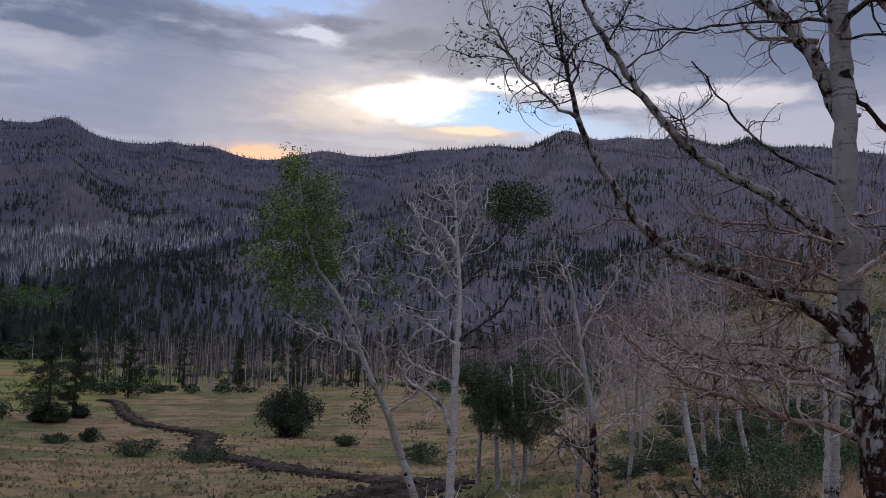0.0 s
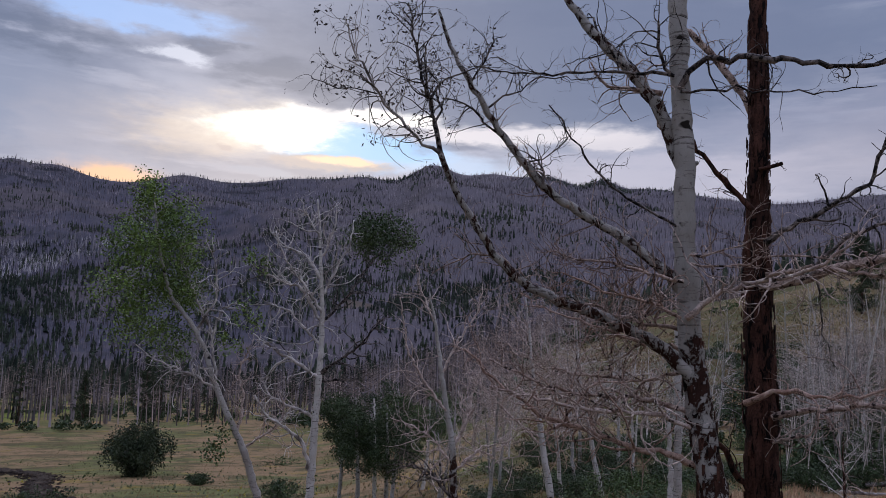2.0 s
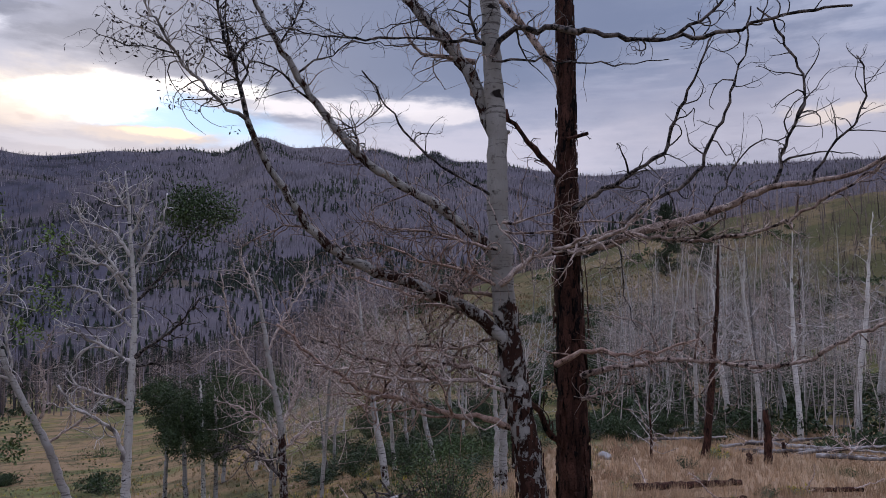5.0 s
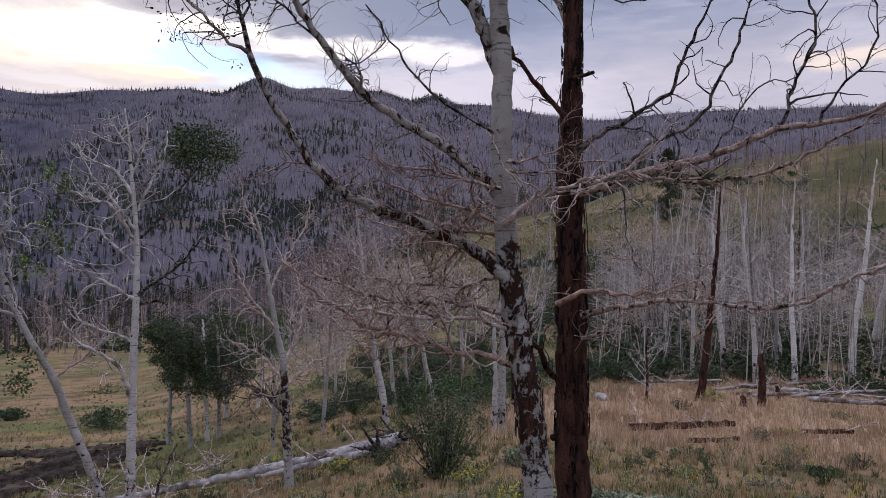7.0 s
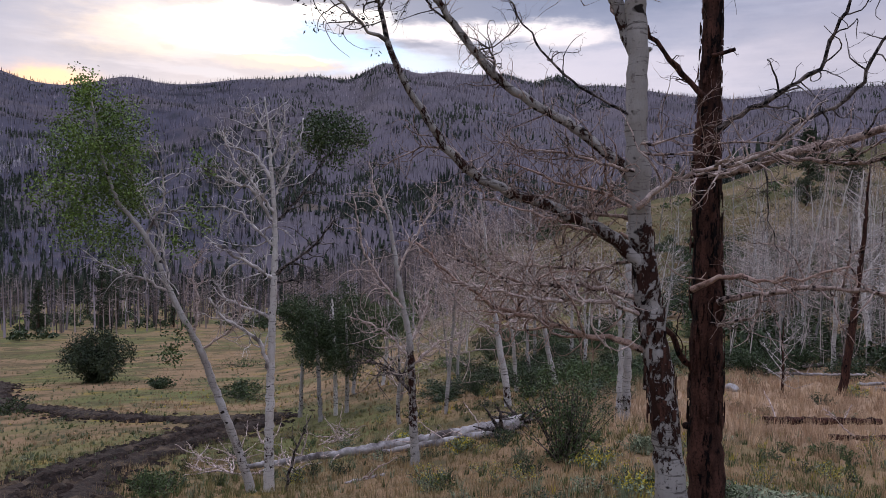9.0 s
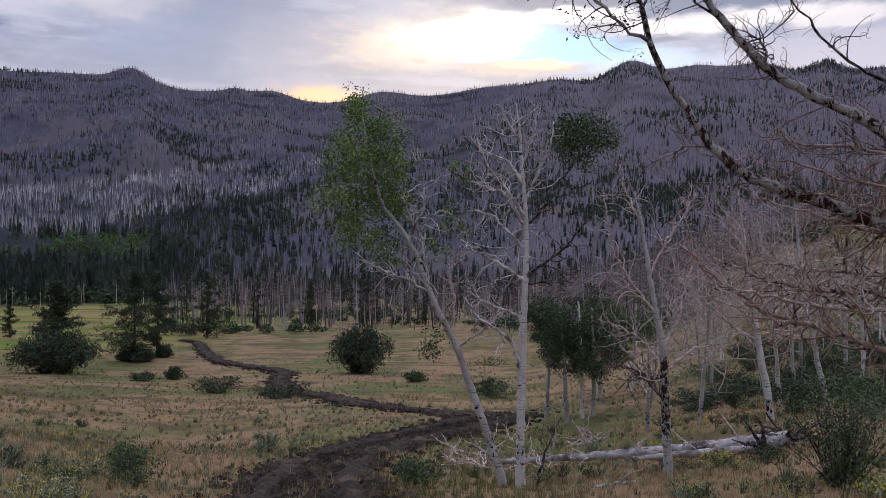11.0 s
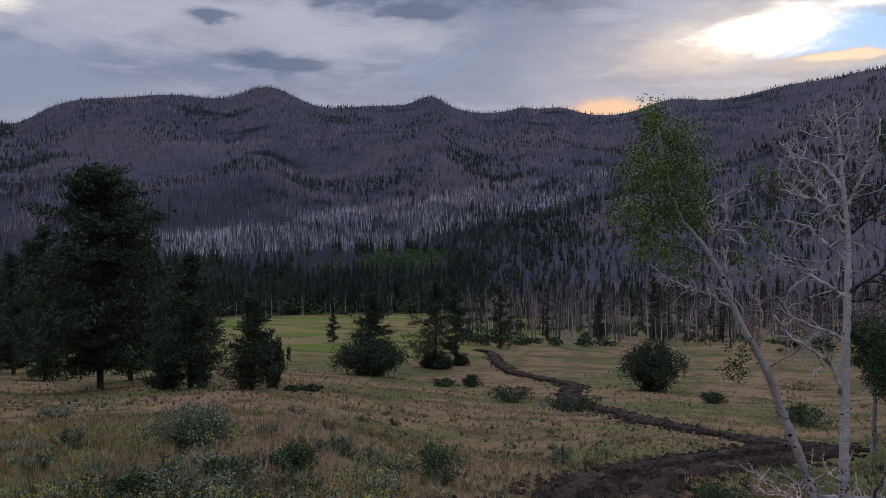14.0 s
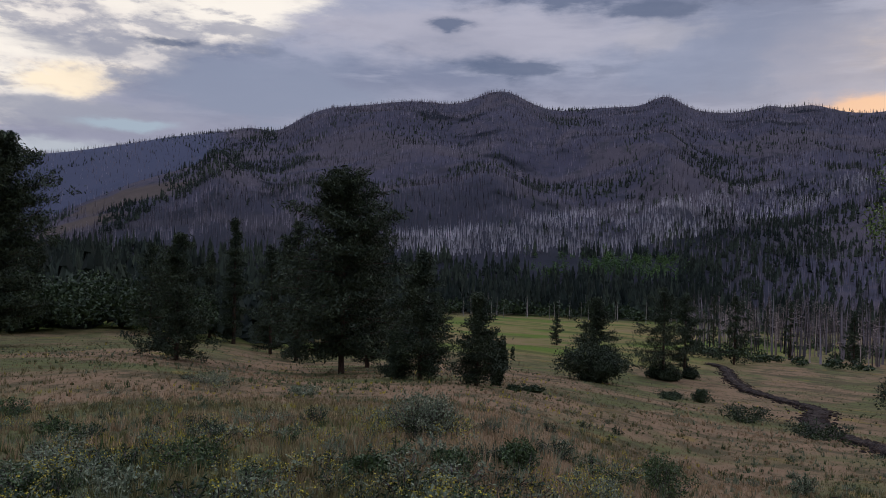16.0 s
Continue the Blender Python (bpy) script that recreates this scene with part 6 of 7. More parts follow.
MEADOW_BUSHES = [  # x, y, half-width, height, form
    (-31.4, 51.1, 2.75, 2.93, "juniper"),
    (-10.4, 55.4, 2.12, 3.50, "juniper"),
    (-34.7, 75.5, 0.68, 1.04, "juniper"),
    (-35.4, 70.8, 1.52, 1.04, "juniper"),
    (-15.5, 40.1, 1.33, 0.87, "low"),
    (-11.0, 37.1, 1.43, 0.68, "low"),
    (-5.6, 48.2, 0.86, 0.67, "low"),
    (-0.3, 37.2, 1.43, 0.85, "green"),
    (-23.4, 48.0, 1.11, 0.52, "low"),
    (-22.1, 30.3, 0.61, 0.31, "low"),
    (-21.8, 28.4, 0.37, 0.25, "low"),
    (-8.6, 8.4, 0.55, 0.70, "willow"),
    (-32.1, 30.2, 0.72, 0.81, "sage"),
    (-24.9, 14.6, 0.96, 0.49, "sage"),
    (-22.2, 49.9, 0.65, 0.89, "low"),
    (-23.8, 29.6, 0.39, 2.28, "juniper"),
    (4.75, 11.1, 0.78, 1.6, "alder"),
    (-1.5, 13.1, 0.47, 0.56, "green"),
    (-6.2, 12.1, 0.55, 0.71, "green"),
    (-6.0, 7.6, 0.28, 0.40, "green"),
    (-6.4, 20.2, 0.28, 0.58, "sage"),
    (-8.2, 8.5, 0.35, 0.69, "willow"),
    (-6.3, 8.1, 0.23, 0.34, "green"),
    (-7.3, 14.1, 0.41, 0.60, "green"),
    (-6.1, 5.2, 0.27, 0.28, "green"),
    (-14.3, 5.1, 0.45, 0.32, "green"),
    (-8.4, 4.5, 0.56, 0.37, "green"),
    (-7.4, 4.6, 0.29, 0.16, "flower"),
    (-19.8, 6.2, 0.54, 0.51, "green"),
    (-9.1, 3.2, 0.32, 0.18, "flower"),
    (-7.7, 3.3, 0.37, 0.25, "sage"),
    (-6.0, 6.3, 0.23, 0.25, "green"),
    (-21.3, 15.9, 0.59, 0.37, "sage"),
    (-0.6, 38.6, 1.14, 0.82, "low"),
    (-1.1, 67.0, 1.98, 0.71, "green"),
    (3.9, 13.9, 0.37, 0.25, "flower"),
    (4.9, 10.3, 0.34, 0.22, "flower"),
    (4.3, 7.9, 0.33, 0.23, "flower"),
    (-1.8, 14.8, 0.44, 0.33, "green"),
    (6.3, 11.6, 0.34, 0.31, "sage"),
    (16.9, 18.7, 0.48, 0.32, "flower"),
    (10.0, 11.5, 0.43, 0.23, "green"),
    (14.3, 13.3, 0.36, 0.16, "flower"),
    (11.4, 9.8, 0.31, 0.16, "green"),
    (3.2, 16.3, 0.31, 0.29, "flower"),
]
PATHS = [np.array(TRACK_FAR), np.array(TRACK_NEAR) + [0.6, 0.2], np.array(TRACK_NEAR) - [0.6, 0.2]]


def off_track(x, y, gap):
    ok = np.ones(len(x), bool)
    for line in PATHS:
        for a, b in zip(line[:-1], line[1:]):
            ab = b - a
            t = np.clip(((x - a[0]) * ab[0] + (y - a[1]) * ab[1]) / (ab @ ab), 0, 1)
            ok &= np.hypot(x - a[0] - t * ab[0], y - a[1] - t * ab[1]) > gap
    return ok


SHAPES = {"young": (0.06, 0.15, 0.9), "pine": (0.05, 0.45, 0.8), "big": (0.11, 1.1, 0.55), "spire": (0.05, 0.05, 1.0)}
for i, (x, y, h, w, form) in enumerate(MEADOW_PINES):
    low, top, taper = SHAPES[form]
    words = {"young": "small dark green pine standing alone in the meadow", "pine": "dark green ponderosa pine on the meadow's edge",
             "big": "tall old ponderosa pine with a ragged rounded crown", "spire": "narrow dark spruce rising at the meadow's edge"}[form]
    w *= {"young": 1.05, "pine": 1.2, "big": 1.35, "spire": 1.1}[form]
    conifer({"young": "young_pine", "pine": "pine", "big": "old_pine", "spire": "spruce"}[form], 300 + i, h, w, words, "conifer", "conifers round the meadow", low, top, 2.0 if form == "big" else 1.1, at=(x, y), taper=taper)

FORMS = {  # name, label, material, leaf size, leaves, stems, flowers
    "juniper": ("juniper_bush", "dense dark green rounded juniper in dry grass", "needle", 0.030, 13000, 70, 0),
    "low": ("low_shrub", "low dark spreading shrub in the dry grass", "leaf_deep", 0.016, 4200, 44, 0),
    "green": ("green_shrub", "small leafy green shrub among dry grass", "leaf_dark", 0.014, 1700, 30, 0),
    "sage": ("sagebrush", "grey-green sagebrush clump in the meadow", "sage", 0.013, 1700, 34, 0),
    "flower": ("rabbitbrush", "yellow-flowering rabbitbrush clump among dry grass", "sage", 0.018, 700, 26, 500),
    "willow": ("willow_shrub", "upright grey-green willow shrub with thin stems", "sage", 0.010, 3600, 64, 0),
    "alder": ("leafy_shrub", "tall dark leafy shrub beside the fallen log", "leaf_dark", 0.013, 5600, 70, 0),
}
for i, (x, y, w, h, form) in enumerate(MEADOW_BUSHES):
    name, words, mat, leaf, count, stems, flowers = FORMS[form]
    d = math.hypot(x, y)
    bush(name, 500 + i, w, h, words, "shrub", "shrubs of the meadow", mat, leaf * (1 + d / 60) * (1.35 if d > 30 and form != "juniper" else 1), count if d < 30 or form == "juniper" else count // 2, stems, at=(x, y), flowers=flowers)

# surviving conifers along the thicket
KEEP = [conifer("thicket_pine", 360 + i, h, w, "dark conifer surviving among the burnt thicket", "conifer", "conifers in the thicket", low, top, 0.55, at=q) for i, (h, w, low, top, q) in enumerate([(9.5, 1.9, 0.08, 0.25, (-42.0, 128.0)), (7.0, 1.6, 0.1, 0.1, (-14.0, 138.0)), (11.0, 2.2, 0.25, 0.6, (-26.0, 141.0))])]
R = random.Random(23)
for i in range(44):
    a, d = radians(R.uniform(-24, 13)), R.uniform(132, 225)
    place(R.choice(KEEP), d * math.sin(a), d * math.cos(a), R.uniform(0, 6.28), R.uniform(0.5, 1.0), R.uniform(0.5, 1.15))

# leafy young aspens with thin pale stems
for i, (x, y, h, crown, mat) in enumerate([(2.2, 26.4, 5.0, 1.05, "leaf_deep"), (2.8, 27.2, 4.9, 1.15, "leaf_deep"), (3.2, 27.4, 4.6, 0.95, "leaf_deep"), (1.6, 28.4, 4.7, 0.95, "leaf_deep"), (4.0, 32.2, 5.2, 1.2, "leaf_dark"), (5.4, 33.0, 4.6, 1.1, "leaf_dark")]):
    t = stand("leafy_aspen", x, y, "young aspen with a dense dark crown on a thin stem", "aspen", "leafy aspen clump")
    stem(t, [(0, 0, -0.2), (-0.12 + 0.06 * i, 0, h * 0.4), (-0.3 + 0.1 * i, 0, h * 0.85)], [0.085, 0.065, 0.03], M["aspen"], 640 + i, 0.01, 8)
    rng = np.random.default_rng(660 + i)
    lumps = []
    for k in range(13):
        u = rng.normal(size=3)
        u /= np.linalg.norm(u)
        o = u * rng.random() ** 0.5 * np.array([crown, crown, 1.65])
        lumps.append((o[0] - 0.2 + 0.06 * i, o[1], h * 0.60 + o[2], 0.45, 0.45, 0.42))
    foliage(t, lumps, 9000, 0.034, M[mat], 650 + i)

# dead aspens: a few forms, then the stand and the thicket
FORM = []
for i, (h, r, n, reach, mat, twig) in enumerate([(7.7, 0.105, 15, 0.24, "aspen", "pale_limb"), (6.3, 0.052, 14, 0.30, "aspen", "dead_limb"), (8.4, 0.115, 13, 0.20, "aspen", "pale_limb"),
                                              (2.1, 0.045, 13, 0.50, "burnt", "pale_limb"), (4.2, 0.045, 13, 0.46, "aspen", "pale_limb"), (6.8, 0.12, 13, 0.2, "burnt", "pale_limb")]):
    x, y = [(23.07, 21.16), (27.6, 20.6), (24.71, 20.05), (14.73, 18.99), (14.6, 27.0), (16.45, 18.74)][i]
    FORM.append(dead_aspen("dead_aspen", 700 + i * 7, h, r, "charred dead aspen standing in the stand" if mat == "burnt" else "bare dead aspen with pale bark and curled twigs", "dead tree", "stand of dead aspens", mat, n, reach, 0.03, 0.22 if h < 6 else 0.35, twig, at=(x, y), twigs=5))

FAR = [dead_aspen("dead_aspen", 760 + i * 5, h, r, "bare dead aspen with pale bark", "dead tree", "stand of dead aspens", m, n, c, 0.03, 0.3, w, at=q, depth=0)
       for i, (h, r, n, c, m, w, q) in enumerate([(7.4, 0.060, 15, 0.30, "aspen", "pale_limb", (30.0, 34.0)), (6.0, 0.046, 15, 0.34, "aspen", "pale_limb", (33.0, 30.0)), (8.2, 0.066, 15, 0.28, "aspen", "dead_limb", (27.0, 36.0)), (6.5, 0.08, 9, 0.22, "burnt", "dark_limb", (36.0, 33.0))])]
R = random.Random(17)
made = 0
while made < 72:
    a, d = radians(R.uniform(29, 60)), R.uniform(29, 78)
    x, y = d * math.sin(a), d * math.cos(a)
    if wave(x, y, 7, 2) < -0.3 or (a < radians(36) and (d < 38 or R.random() < 0.5)):
        continue
    place(R.choice((FAR[0], FAR[1], FAR[2], FAR[0], FAR[1], FAR[2], FAR[0], FAR[3])) if d > 33 else R.choice((FORM[0], FORM[1], FORM[1], FORM[1])), x, y, R.uniform(0, 6.28), R.uniform(0.5, 0.95), R.uniform(0.7, 1.1))
    made += 1
# the trunks along the stand's front: place, form, girth and height against the form's own
for x, y, form, girth, tall in ((20.2, 23.4, FORM[1], 1.5, 1.15), (21.7, 21.7, FORM[2], 0.85, 0.88), (23.7, 25.5, FORM[0], 0.75, 1.02), (25.1, 25.1, FORM[2], 0.7, 0.85), (26.1, 24.5, FORM[1], 1.3, 0.8), (29.6, 23.0, FORM[2], 1.3, 0.9),
                                (21.7, 26.3, FORM[1], 0.95, 0.8), (21.2, 28.0, FORM[1], 0.95, 0.72), (26.6, 21.9, FORM[1], 1.1, 1.05), (22.4, 24.0, FORM[0], 1.0, 0.95), (24.3, 23.2, FORM[1], 1.2, 1.15)):
    place(form, x, y, R.uniform(0, 6.28), girth, tall)
made = 0
while made < 26:
    a, d = radians(R.uniform(10, 31)), R.uniform(27, 50)
    x, y = d * math.sin(a), d * math.cos(a)
    place(R.choice((FAR[1], FORM[4], FAR[1])), x, y, R.uniform(0, 6.28), R.uniform(0.6, 0.95), R.uniform(0.65, 0.95))
    made += 1

# the dead aspens behind the log, each with a crown of curled twigs
for i, (x, y, h, r, tilt, n, w, mat, twigs) in enumerate([
        (6.67, 19.53, 5.8, 0.095, (-0.7, 0.2), 24, "dead_limb", "aspen_b", 11), (8.88, 21.53, 6.0, 0.08, (-0.75, 0.3), 15, "pale_limb", "aspen", 8),
        (5.2, 20.6, 5.0, 0.055, (0.1, 0.0), 20, "dead_limb", "aspen_b", 11), (7.9, 22.4, 5.4, 0.06, (-0.3, 0.1), 20, "dead_limb", "aspen_b", 11),
        (10.84, 28.9, 4.8, 0.07, (-0.2, 0.1), 16, "dead_limb", "aspen_b", 9), (12.44, 28.7, 4.6, 0.07, (-0.1, 0.0), 14, "pale_limb", "aspen", 9),
        (3.95, 20.97, 2.7, 0.06, (-0.2, 0.0), 10, "dead_limb", "aspen_b", 6), (6.46, 24.8, 3.8, 0.045, (-0.25, 0.1), 14, "dead_limb", "aspen", 8),
        (9.4, 25.4, 5.2, 0.06, (-0.3, 0.1), 18, "dead_limb", "aspen_b", 10), (7.2, 27.0, 5.2, 0.055, (0.2, 0.0), 18, "dead_limb", "aspen_b", 10),
        (11.2, 24.6, 4.8, 0.055, (0.2, 0.0), 16, "dead_limb", "aspen_b", 10), (13.2, 25.5, 4.6, 0.05, (0.0, 0.1), 16, "dead_limb", "aspen_b", 10)]):
    dead_aspen("tangled_aspen", 840 + i * 3, h, r, "dead aspen with a tangle of curled grey-pink twigs" if w == "dead_limb" else "slender dead aspen with white bark and few limbs", "dead tree", "tangled dead aspens", mat, n, 0.46, 0.03, 0.34, w, at=(x, y), coarse=i > 3, twigs=twigs, fat=0.008, tilt=tilt)

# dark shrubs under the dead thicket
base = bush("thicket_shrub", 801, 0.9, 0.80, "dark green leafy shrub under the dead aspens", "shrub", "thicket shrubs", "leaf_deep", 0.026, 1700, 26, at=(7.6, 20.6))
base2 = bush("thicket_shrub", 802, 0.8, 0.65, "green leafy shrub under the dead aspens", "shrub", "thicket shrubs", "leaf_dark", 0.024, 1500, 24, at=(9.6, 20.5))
made = 0
while made < 110:
    a, d = radians(R.uniform(13, 57)), R.uniform(20, 42)
    x, y = d * math.sin(a), d * math.cos(a)
    if (a > radians(29) and d < 28.5) or (a < radians(19) and d < 23) or wave(x, y, 5, 8) < -0.25:
        continue
    place(R.choice((base, base, base2)), x, y, R.uniform(0, 6.28), R.uniform(0.6, 1.35), R.uniform(0.5, 1.05))
    made += 1

# small herbs and brush through the near grass
HERBS = [bush("sage_herb", 811, 0.22, 0.24, "low grey-green sage plant in dry grass", "herb", "meadow herbs", "sage", 0.0095, 620, 14, at=(2.4, 8.6)),
         bush("green_herb", 812, 0.24, 0.22, "low green herb in dry grass", "herb", "meadow herbs", "leaf_dark", 0.0095, 620, 13, at=(-3.0, 9.0)),
         bush("rabbitbrush", 813, 0.26, 0.26, "low rabbitbrush with yellow flower heads", "shrub", "meadow herbs", "sage", 0.0095, 480, 14, at=(3.6, 9.8), flowers=330),
         bush("dark_herb", 814, 0.25, 0.26, "low dark green herb in dry grass", "herb", "meadow herbs", "leaf_deep", 0.0100, 620, 13, at=(-5.0, 8.0))]
made = 0
while made < 280:
    a, d = radians(R.uniform(-82, 56)), 5.0 * (30 / 5.0) ** R.random()
    x, y = d * math.sin(a), d * math.cos(a)
    if not off_track(np.array([x]), np.array([y]), 1.6)[0] or wave(x, y, 3.5, 6) < -0.2:
        continue
    place(R.choice(HERBS), x, y, R.uniform(0, 6.28), R.uniform(0.6, 1.5), R.uniform(0.6, 1.5))
    made += 1

for i in range(150):
    a, d = radians(R.uniform(-82, -30)), 4.8 + 10 * R.random() ** 1.5
    place(R.choice((HERBS[0], HERBS[0], HERBS[1], HERBS[2], HERBS[2], HERBS[3])), d * math.sin(a), d * math.cos(a), R.uniform(0, 6.28), R.uniform(0.9, 1.9), R.uniform(0.8, 1.6))

# ---------------------------------------------------------------- fallen timber
def log(name, p0, p1, r0, r1, label, mat="log", stubs=5, seed=1, lift=0.0, roots=False):
    rng = np.random.default_rng(seed)
    (x0, y0), (x1, y1) = p0, p1
    n = 7
    x, y = np.linspace(x0, x1, n), np.linspace(y0, y1, n)
    z = land(x, y)
    z = np.polyval(np.polyfit(np.arange(n), z, 2), np.arange(n)) + np.linspace(r0, r1, n) * 0.7 + lift * np.linspace(0.3, 1, n)
    ob = new(name)
    ob.location = (x0, y0, float(land(x0, y0)))
    tagged(ob, label, "fallen log", "fallen timber")
    pts = np.stack([x, y, z], 1) - np.array(ob.location)
    stem(ob, pts, np.linspace(r0, r1, 5), M[mat], seed, 0.012, 10, "bole")
    for i in range(stubs):
        s = rng.random() * 0.85
        p = np.array([np.interp(s, np.linspace(0, 1, n), pts[:, k]) for k in range(3)])
        line = crooked(rng, p, (rng.normal(), rng.normal(), 0.35), 0.3 + 0.8 * rng.random(), 4, 0.2, 0.0)
        limb(ob, line, 0.022, 0.006, M["dead_limb"], 4, 0.25, seed * 13 + i, 0, name="broken_branch")
    if roots:
        for i in range(9):
            line = crooked(rng, pts[0], (rng.normal() * 0.7, rng.normal() * 0.7, rng.normal() * 0.35 + 0.25), 0.55 + 0.45 * rng.random(), 4, 0.2, 0.0)
            limb(ob, line, 0.06, 0.012, M["dark_limb"], 6, 0.3, seed * 17 + i, 0, name="root")
    return ob


log("fallen_log", (5.65, 15.6), (-0.15, 16.4), 0.155, 0.055, "long bleached fallen aspen log lying in the grass", "log", 8, 41, 0.10, True)
log("fallen_log", (5.0, 15.0), (2.6, 15.6), 0.10, 0.05, "short bleached log beside the long one", "log", 5, 42, 0.05, True)
log("fallen_log", (2.2, 12.9), (1.5, 12.7), 0.03, 0.02, "small bleached branch lying in the grass", "log", 1, 43)
log("fallen_log", (10.9, 14.6), (13.4, 14.0), 0.09, 0.07, "blackened log lying in dry grass", "burnt", 3, 44, 0.12)
log("fallen_log", (11.2, 13.0), (12.2, 12.6), 0.06, 0.05, "short blackened log in dry grass", "burnt", 2, 45, 0.12)
log("fallen_log", (14.5, 13.3), (15.6, 12.6), 0.06, 0.05, "charred log end in dry grass", "burnt", 3, 46, 0.12)
for i in range(20):
    a, d, t = radians(R.uniform(34, 57)), R.uniform(26, 38), R.uniform(-0.6, 0.6)
    x, y, L = d * math.sin(a), d * math.cos(a), R.uniform(1.5, 4.5)
    log("fallen_log", (x, y), (x + L * math.cos(t - 0.75), y + L * math.sin(t - 0.75)), R.uniform(0.05, 0.09), 0.03, "grey fallen trunk under the dead aspens", "log", 4, 60 + i, R.uniform(0, 0.5))
for i in range(12):
    a, d, t = radians(R.uniform(-3, 10)), R.uniform(15, 21), R.uniform(0, 3.1)
    x, y, L = d * math.sin(a) - 0.8, d * math.cos(a), R.uniform(0.5, 1.2)
    log("dead_branch", (x, y), (x + L * math.cos(t), y + L * math.sin(t)), 0.018, 0.008, "dry grey branch lying by the track", "dead_limb", 5, 100 + i, 0.1)

for i, (x, y, h, r) in enumerate([(17.77, 17.5, 1.55, 0.11), (19.44, 18.48, 0.45, 0.08), (21.52, 19.39, 0.25, 0.08), (22.38, 19.32, 0.3, 0.08), (17.05, 17.5, 0.3, 0.10), (7.85, 15.16, 4.3, 0.080), (7.62, 15.05, 2.6, 0.055)]):
    t = stand("burnt_stump", x, y, "burnt broken aspen stump in dry grass", "stump", "burnt stumps")
    stem(t, [(0, 0, -0.2), (0.03, 0, h * 0.5), (-0.02, 0.03, h)], [r * 1.25, r, r * 0.7], M["burnt" if i < 5 else "aspen_b"], 900 + i, 0.009, 9)
    limb(t, [(0, 0, h * 0.6), (0.2, 0.1, h * 0.8), (0.35, 0.1, h)], r * 0.3, 0.008, M["dark_limb"], 3, 0.3, 920 + i)

rock = bmesh.new()
bmesh.ops.create_icosphere(rock, subdivisions=3, radius=0.2)
for v in rock.verts:
    v.co *= 1 + 0.35 * noise.noise(v.co * 4)
    v.co.z *= 0.7
me = bpy.data.meshes.new("pale_rock")
rock.to_mesh(me)
me.materials.append(M["rock"])
ob = tagged(new("pale_rock", me), "pale weathered rock lying in dry grass", "rock")
ob.location = (13.3, 19.3, float(land(13.3, 19.3)) + 0.08)

# ---------------------------------------------------------------- grass
def grass(name, label, mat, seed, n, a0, a1, d0, d1, blades, h0, h1, width, keep=None, power=1.0):
    rng = np.random.default_rng(seed)
    az = np.radians(a0 + (a1 - a0) * rng.random(n))
    d = d0 * (d1 / d0) ** (rng.random(n) ** power)
    x, y = d * np.sin(az), d * np.cos(az)
    ok = off_track(x, y, 0.10 + 0.55 * rng.random(n))
    ok &= ~((d > 7.3) & (d < 10.6) & (x > 0.62 * y) & (y > 0) & (rng.random(n) < 0.88))
    if keep is not None:
        ok &= keep(x, y, rng.random(n))
    x, y, d = x[ok], y[ok], d[ok]
    n = len(x)
    c = np.stack([x, y, land(x, y) - 0.02], 1)
    h = (h0 + (h1 - h0) * rng.random(n))
    th = rng.random((n, blades)) * 6.283
    out = np.stack([np.cos(th), np.sin(th), 0 * th], -1)
    root = c[:, None] + out * (0.05 * rng.random((n, blades, 1)))
    hh = h[:, None] * (0.55 + 0.6 * rng.random((n, blades)))
    spread_ = 0.10 + 0.42 * rng.random((n, blades, 1)) ** 1.5
    tip = root + out * spread_ * hh[..., None] + np.array([0, 0, 1]) * hh[..., None]
    side = np.stack([-np.sin(th + 0.6), np.cos(th + 0.6), 0 * th], -1) * (width * (1 + d / 40))[:, None, None]
    v = np.stack([root - side, root + side, tip], 2).reshape(-1, 3)
    f = np.arange(len(v)).reshape(-1, 3)
    stuff(name, v, f, M[mat], label, "grass")


def benchy(x, y):
    return ((x - 19.5) / 12.5) ** 2 + ((y - 16.5) / 7.0) ** 2


greener = lambda x, y, r: (wave(x, y, 4.0, 3) + 0.6 * wave(x, y, 1.6, 5) > 0.12) & (benchy(x, y) > 0.8 + 0.6 * r)
strawy = lambda x, y, r: (wave(x, y, 4.0, 3) < 0.35) & (benchy(x, y) > 0.8 + 0.6 * r)
pinkish = lambda x, y, r: benchy(x, y) < 0.7 + 0.7 * r
grass("dry_grass", "dry straw-coloured meadow grass", "grass_near", 1, 30000, -84, 60, 3.0, 24, 7, 0.08, 0.24, 0.0042, strawy)
grass("green_grass", "green grass and herbs among the straw", "grass_green", 2, 22000, -84, 60, 3.0, 26, 7, 0.06, 0.20, 0.0052, greener)
grass("path_side_grass", "short trodden dry grass on the rise", "grass_near", 7, 2600, -180, 180, 0.5, 6.0, 7, 0.05, 0.14, 0.0042)
grass("pink_grass", "pinkish dry grass on the bench", "grass_pink", 3, 17000, 22, 66, 7, 34, 9, 0.18, 0.42, 0.0042, pinkish)
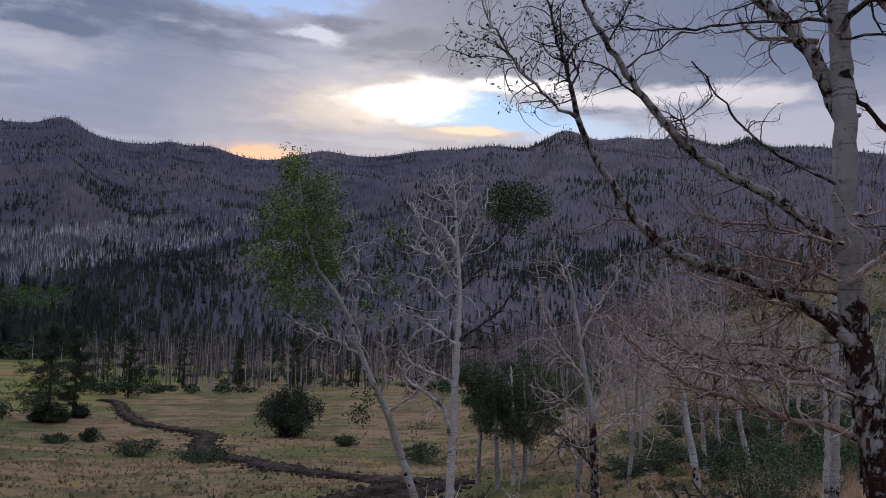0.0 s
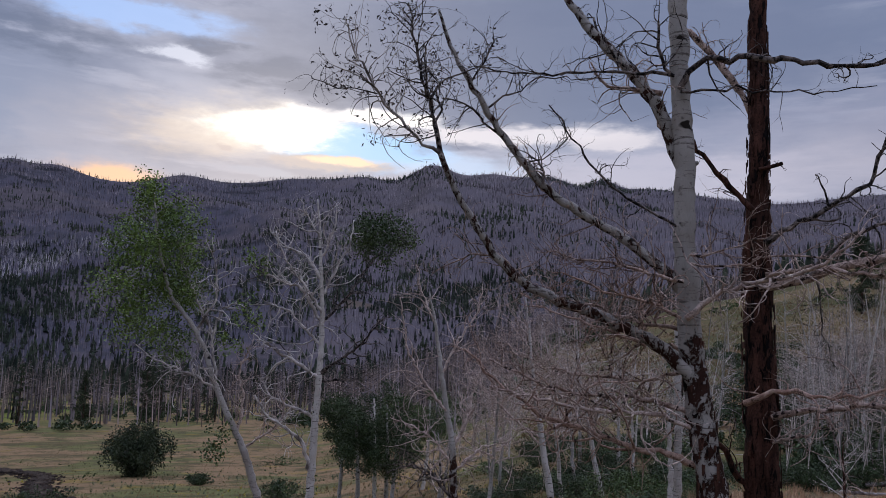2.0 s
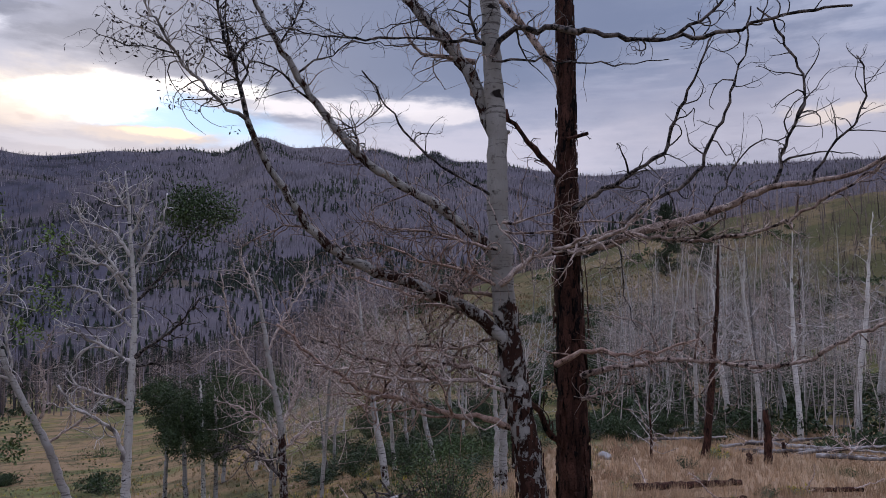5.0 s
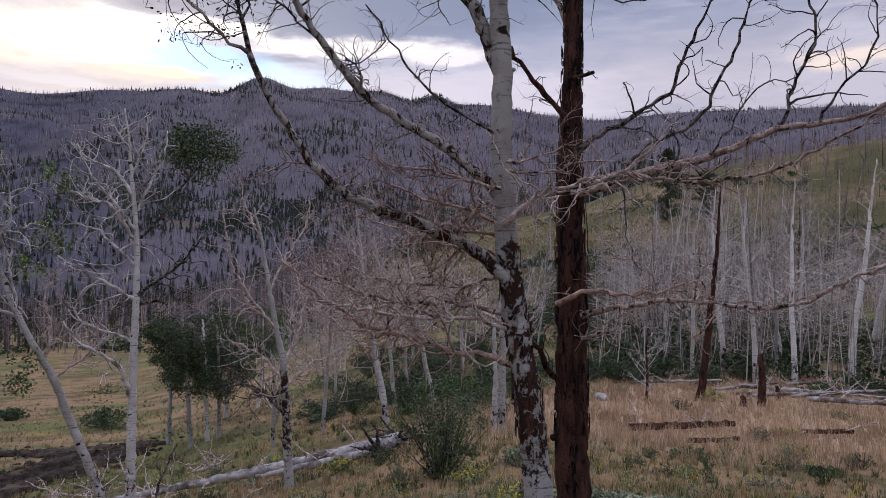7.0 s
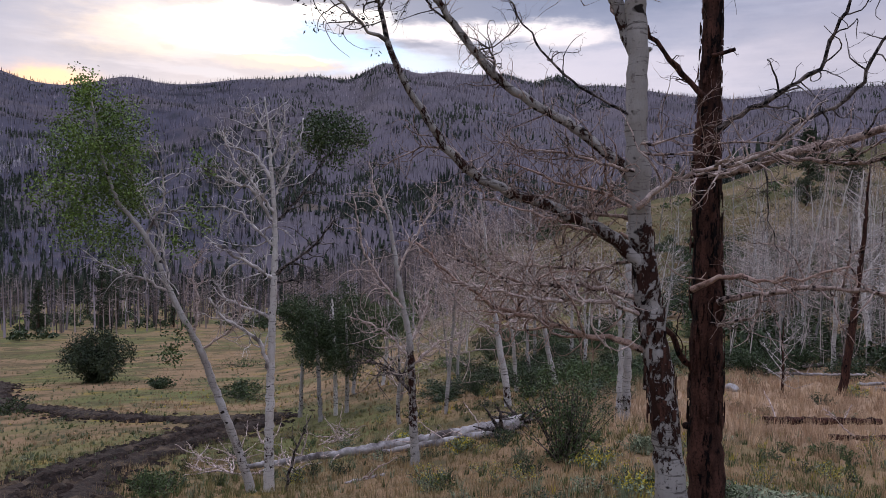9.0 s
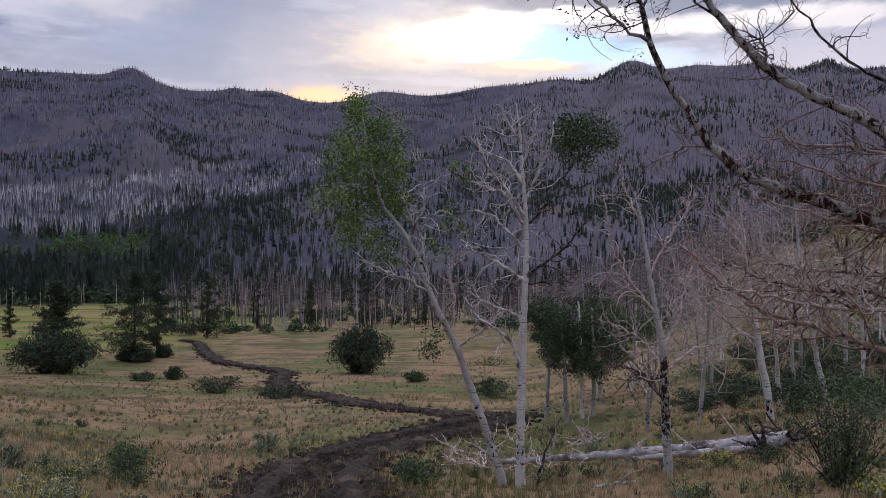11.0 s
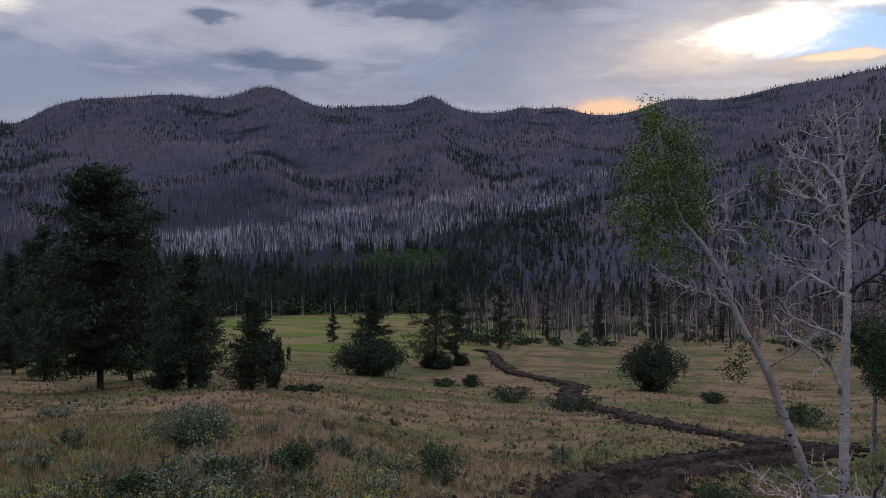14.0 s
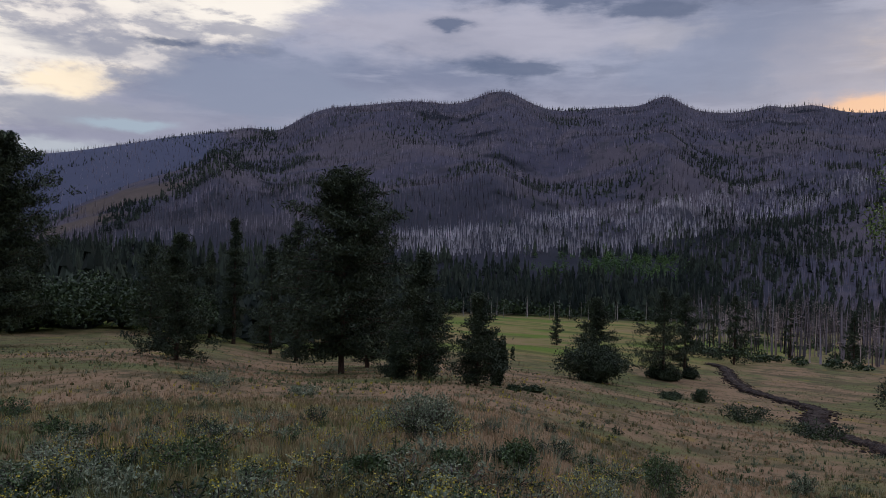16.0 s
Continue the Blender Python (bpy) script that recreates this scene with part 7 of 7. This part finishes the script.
grass("far_dry_grass", "dry straw grass across the meadow", "grass_straw", 4, 26000, -76, 34, 20, 120, 4, 0.06, 0.14, 0.0065, strawy)
grass("far_green_grass", "greener tufts across the meadow", "grass_green", 5, 18000, -76, 40, 20, 120, 4, 0.06, 0.13, 0.0075, greener)

grass("hill_grass", "tan grass tufts on the hillside", "grass_straw", 6, 12000, 16, 48, 44, 125, 5, 0.15, 0.4, 0.010, lambda x, y, r: wave(x, y, 6, 3) < 0.3)


def tussocks(name, label, mat, seed, n, d0, d1, blades, h0, h1, width, cut):
    """Low tufts of brush and bunch-grass in drifts of their own."""
    drift = lambda x, y, r: (wave(x, y, 5.0, seed) + 0.7 * wave(x, y, 1.7, seed + 2) + 0.5 * (r - 0.5) > cut) & (benchy(x, y) > 0.75)
    grass(name, label, mat, seed, n, -82, 54, d0, d1, blades, h0, h1, width, drift, 0.85)


tussocks("straw_tussocks", "pale tan bunch-grass through the meadow", "grass_near", 21, 9000, 5, 48, 12, 0.12, 0.26, 0.0065, 0.0)
tussocks("grey_tussocks", "grey-green sage tufts through the meadow", "sage", 22, 6000, 5, 60, 12, 0.10, 0.24, 0.0075, 0.1)
tussocks("green_tussocks", "dark green tufts through the meadow", "leaf_dark", 23, 6500, 5, 80, 12, 0.08, 0.22, 0.0075, 0.1)
tussocks("yellow_tussocks", "yellowish flowering tufts through the meadow", "yellow", 24, 2600, 5, 60, 9, 0.10, 0.20, 0.006, 0.25)

# creeping weeds on the damp ground beside the charred aspen
rng = np.random.default_rng(8)
n = 16000
az, d = np.radians(rng.uniform(31, 60, n)), rng.uniform(7.3, 10.6, n)
x, y = d * np.sin(az), d * np.cos(az)
ok = wave(x, y, 1.2, 4) > -0.1
x, y = x[ok], y[ok]
g = Geo()
g.cards(np.stack([x, y, land(x, y) + 0.03 + 0.07 * rng.random(len(x))], 1), 0.022, 3.0, 1.0, rng)
stuff("creeping_weeds", np.concatenate(g.v), np.concatenate(g.f), M["sage"], "low grey-green creeping weeds over damp soil", "weeds")
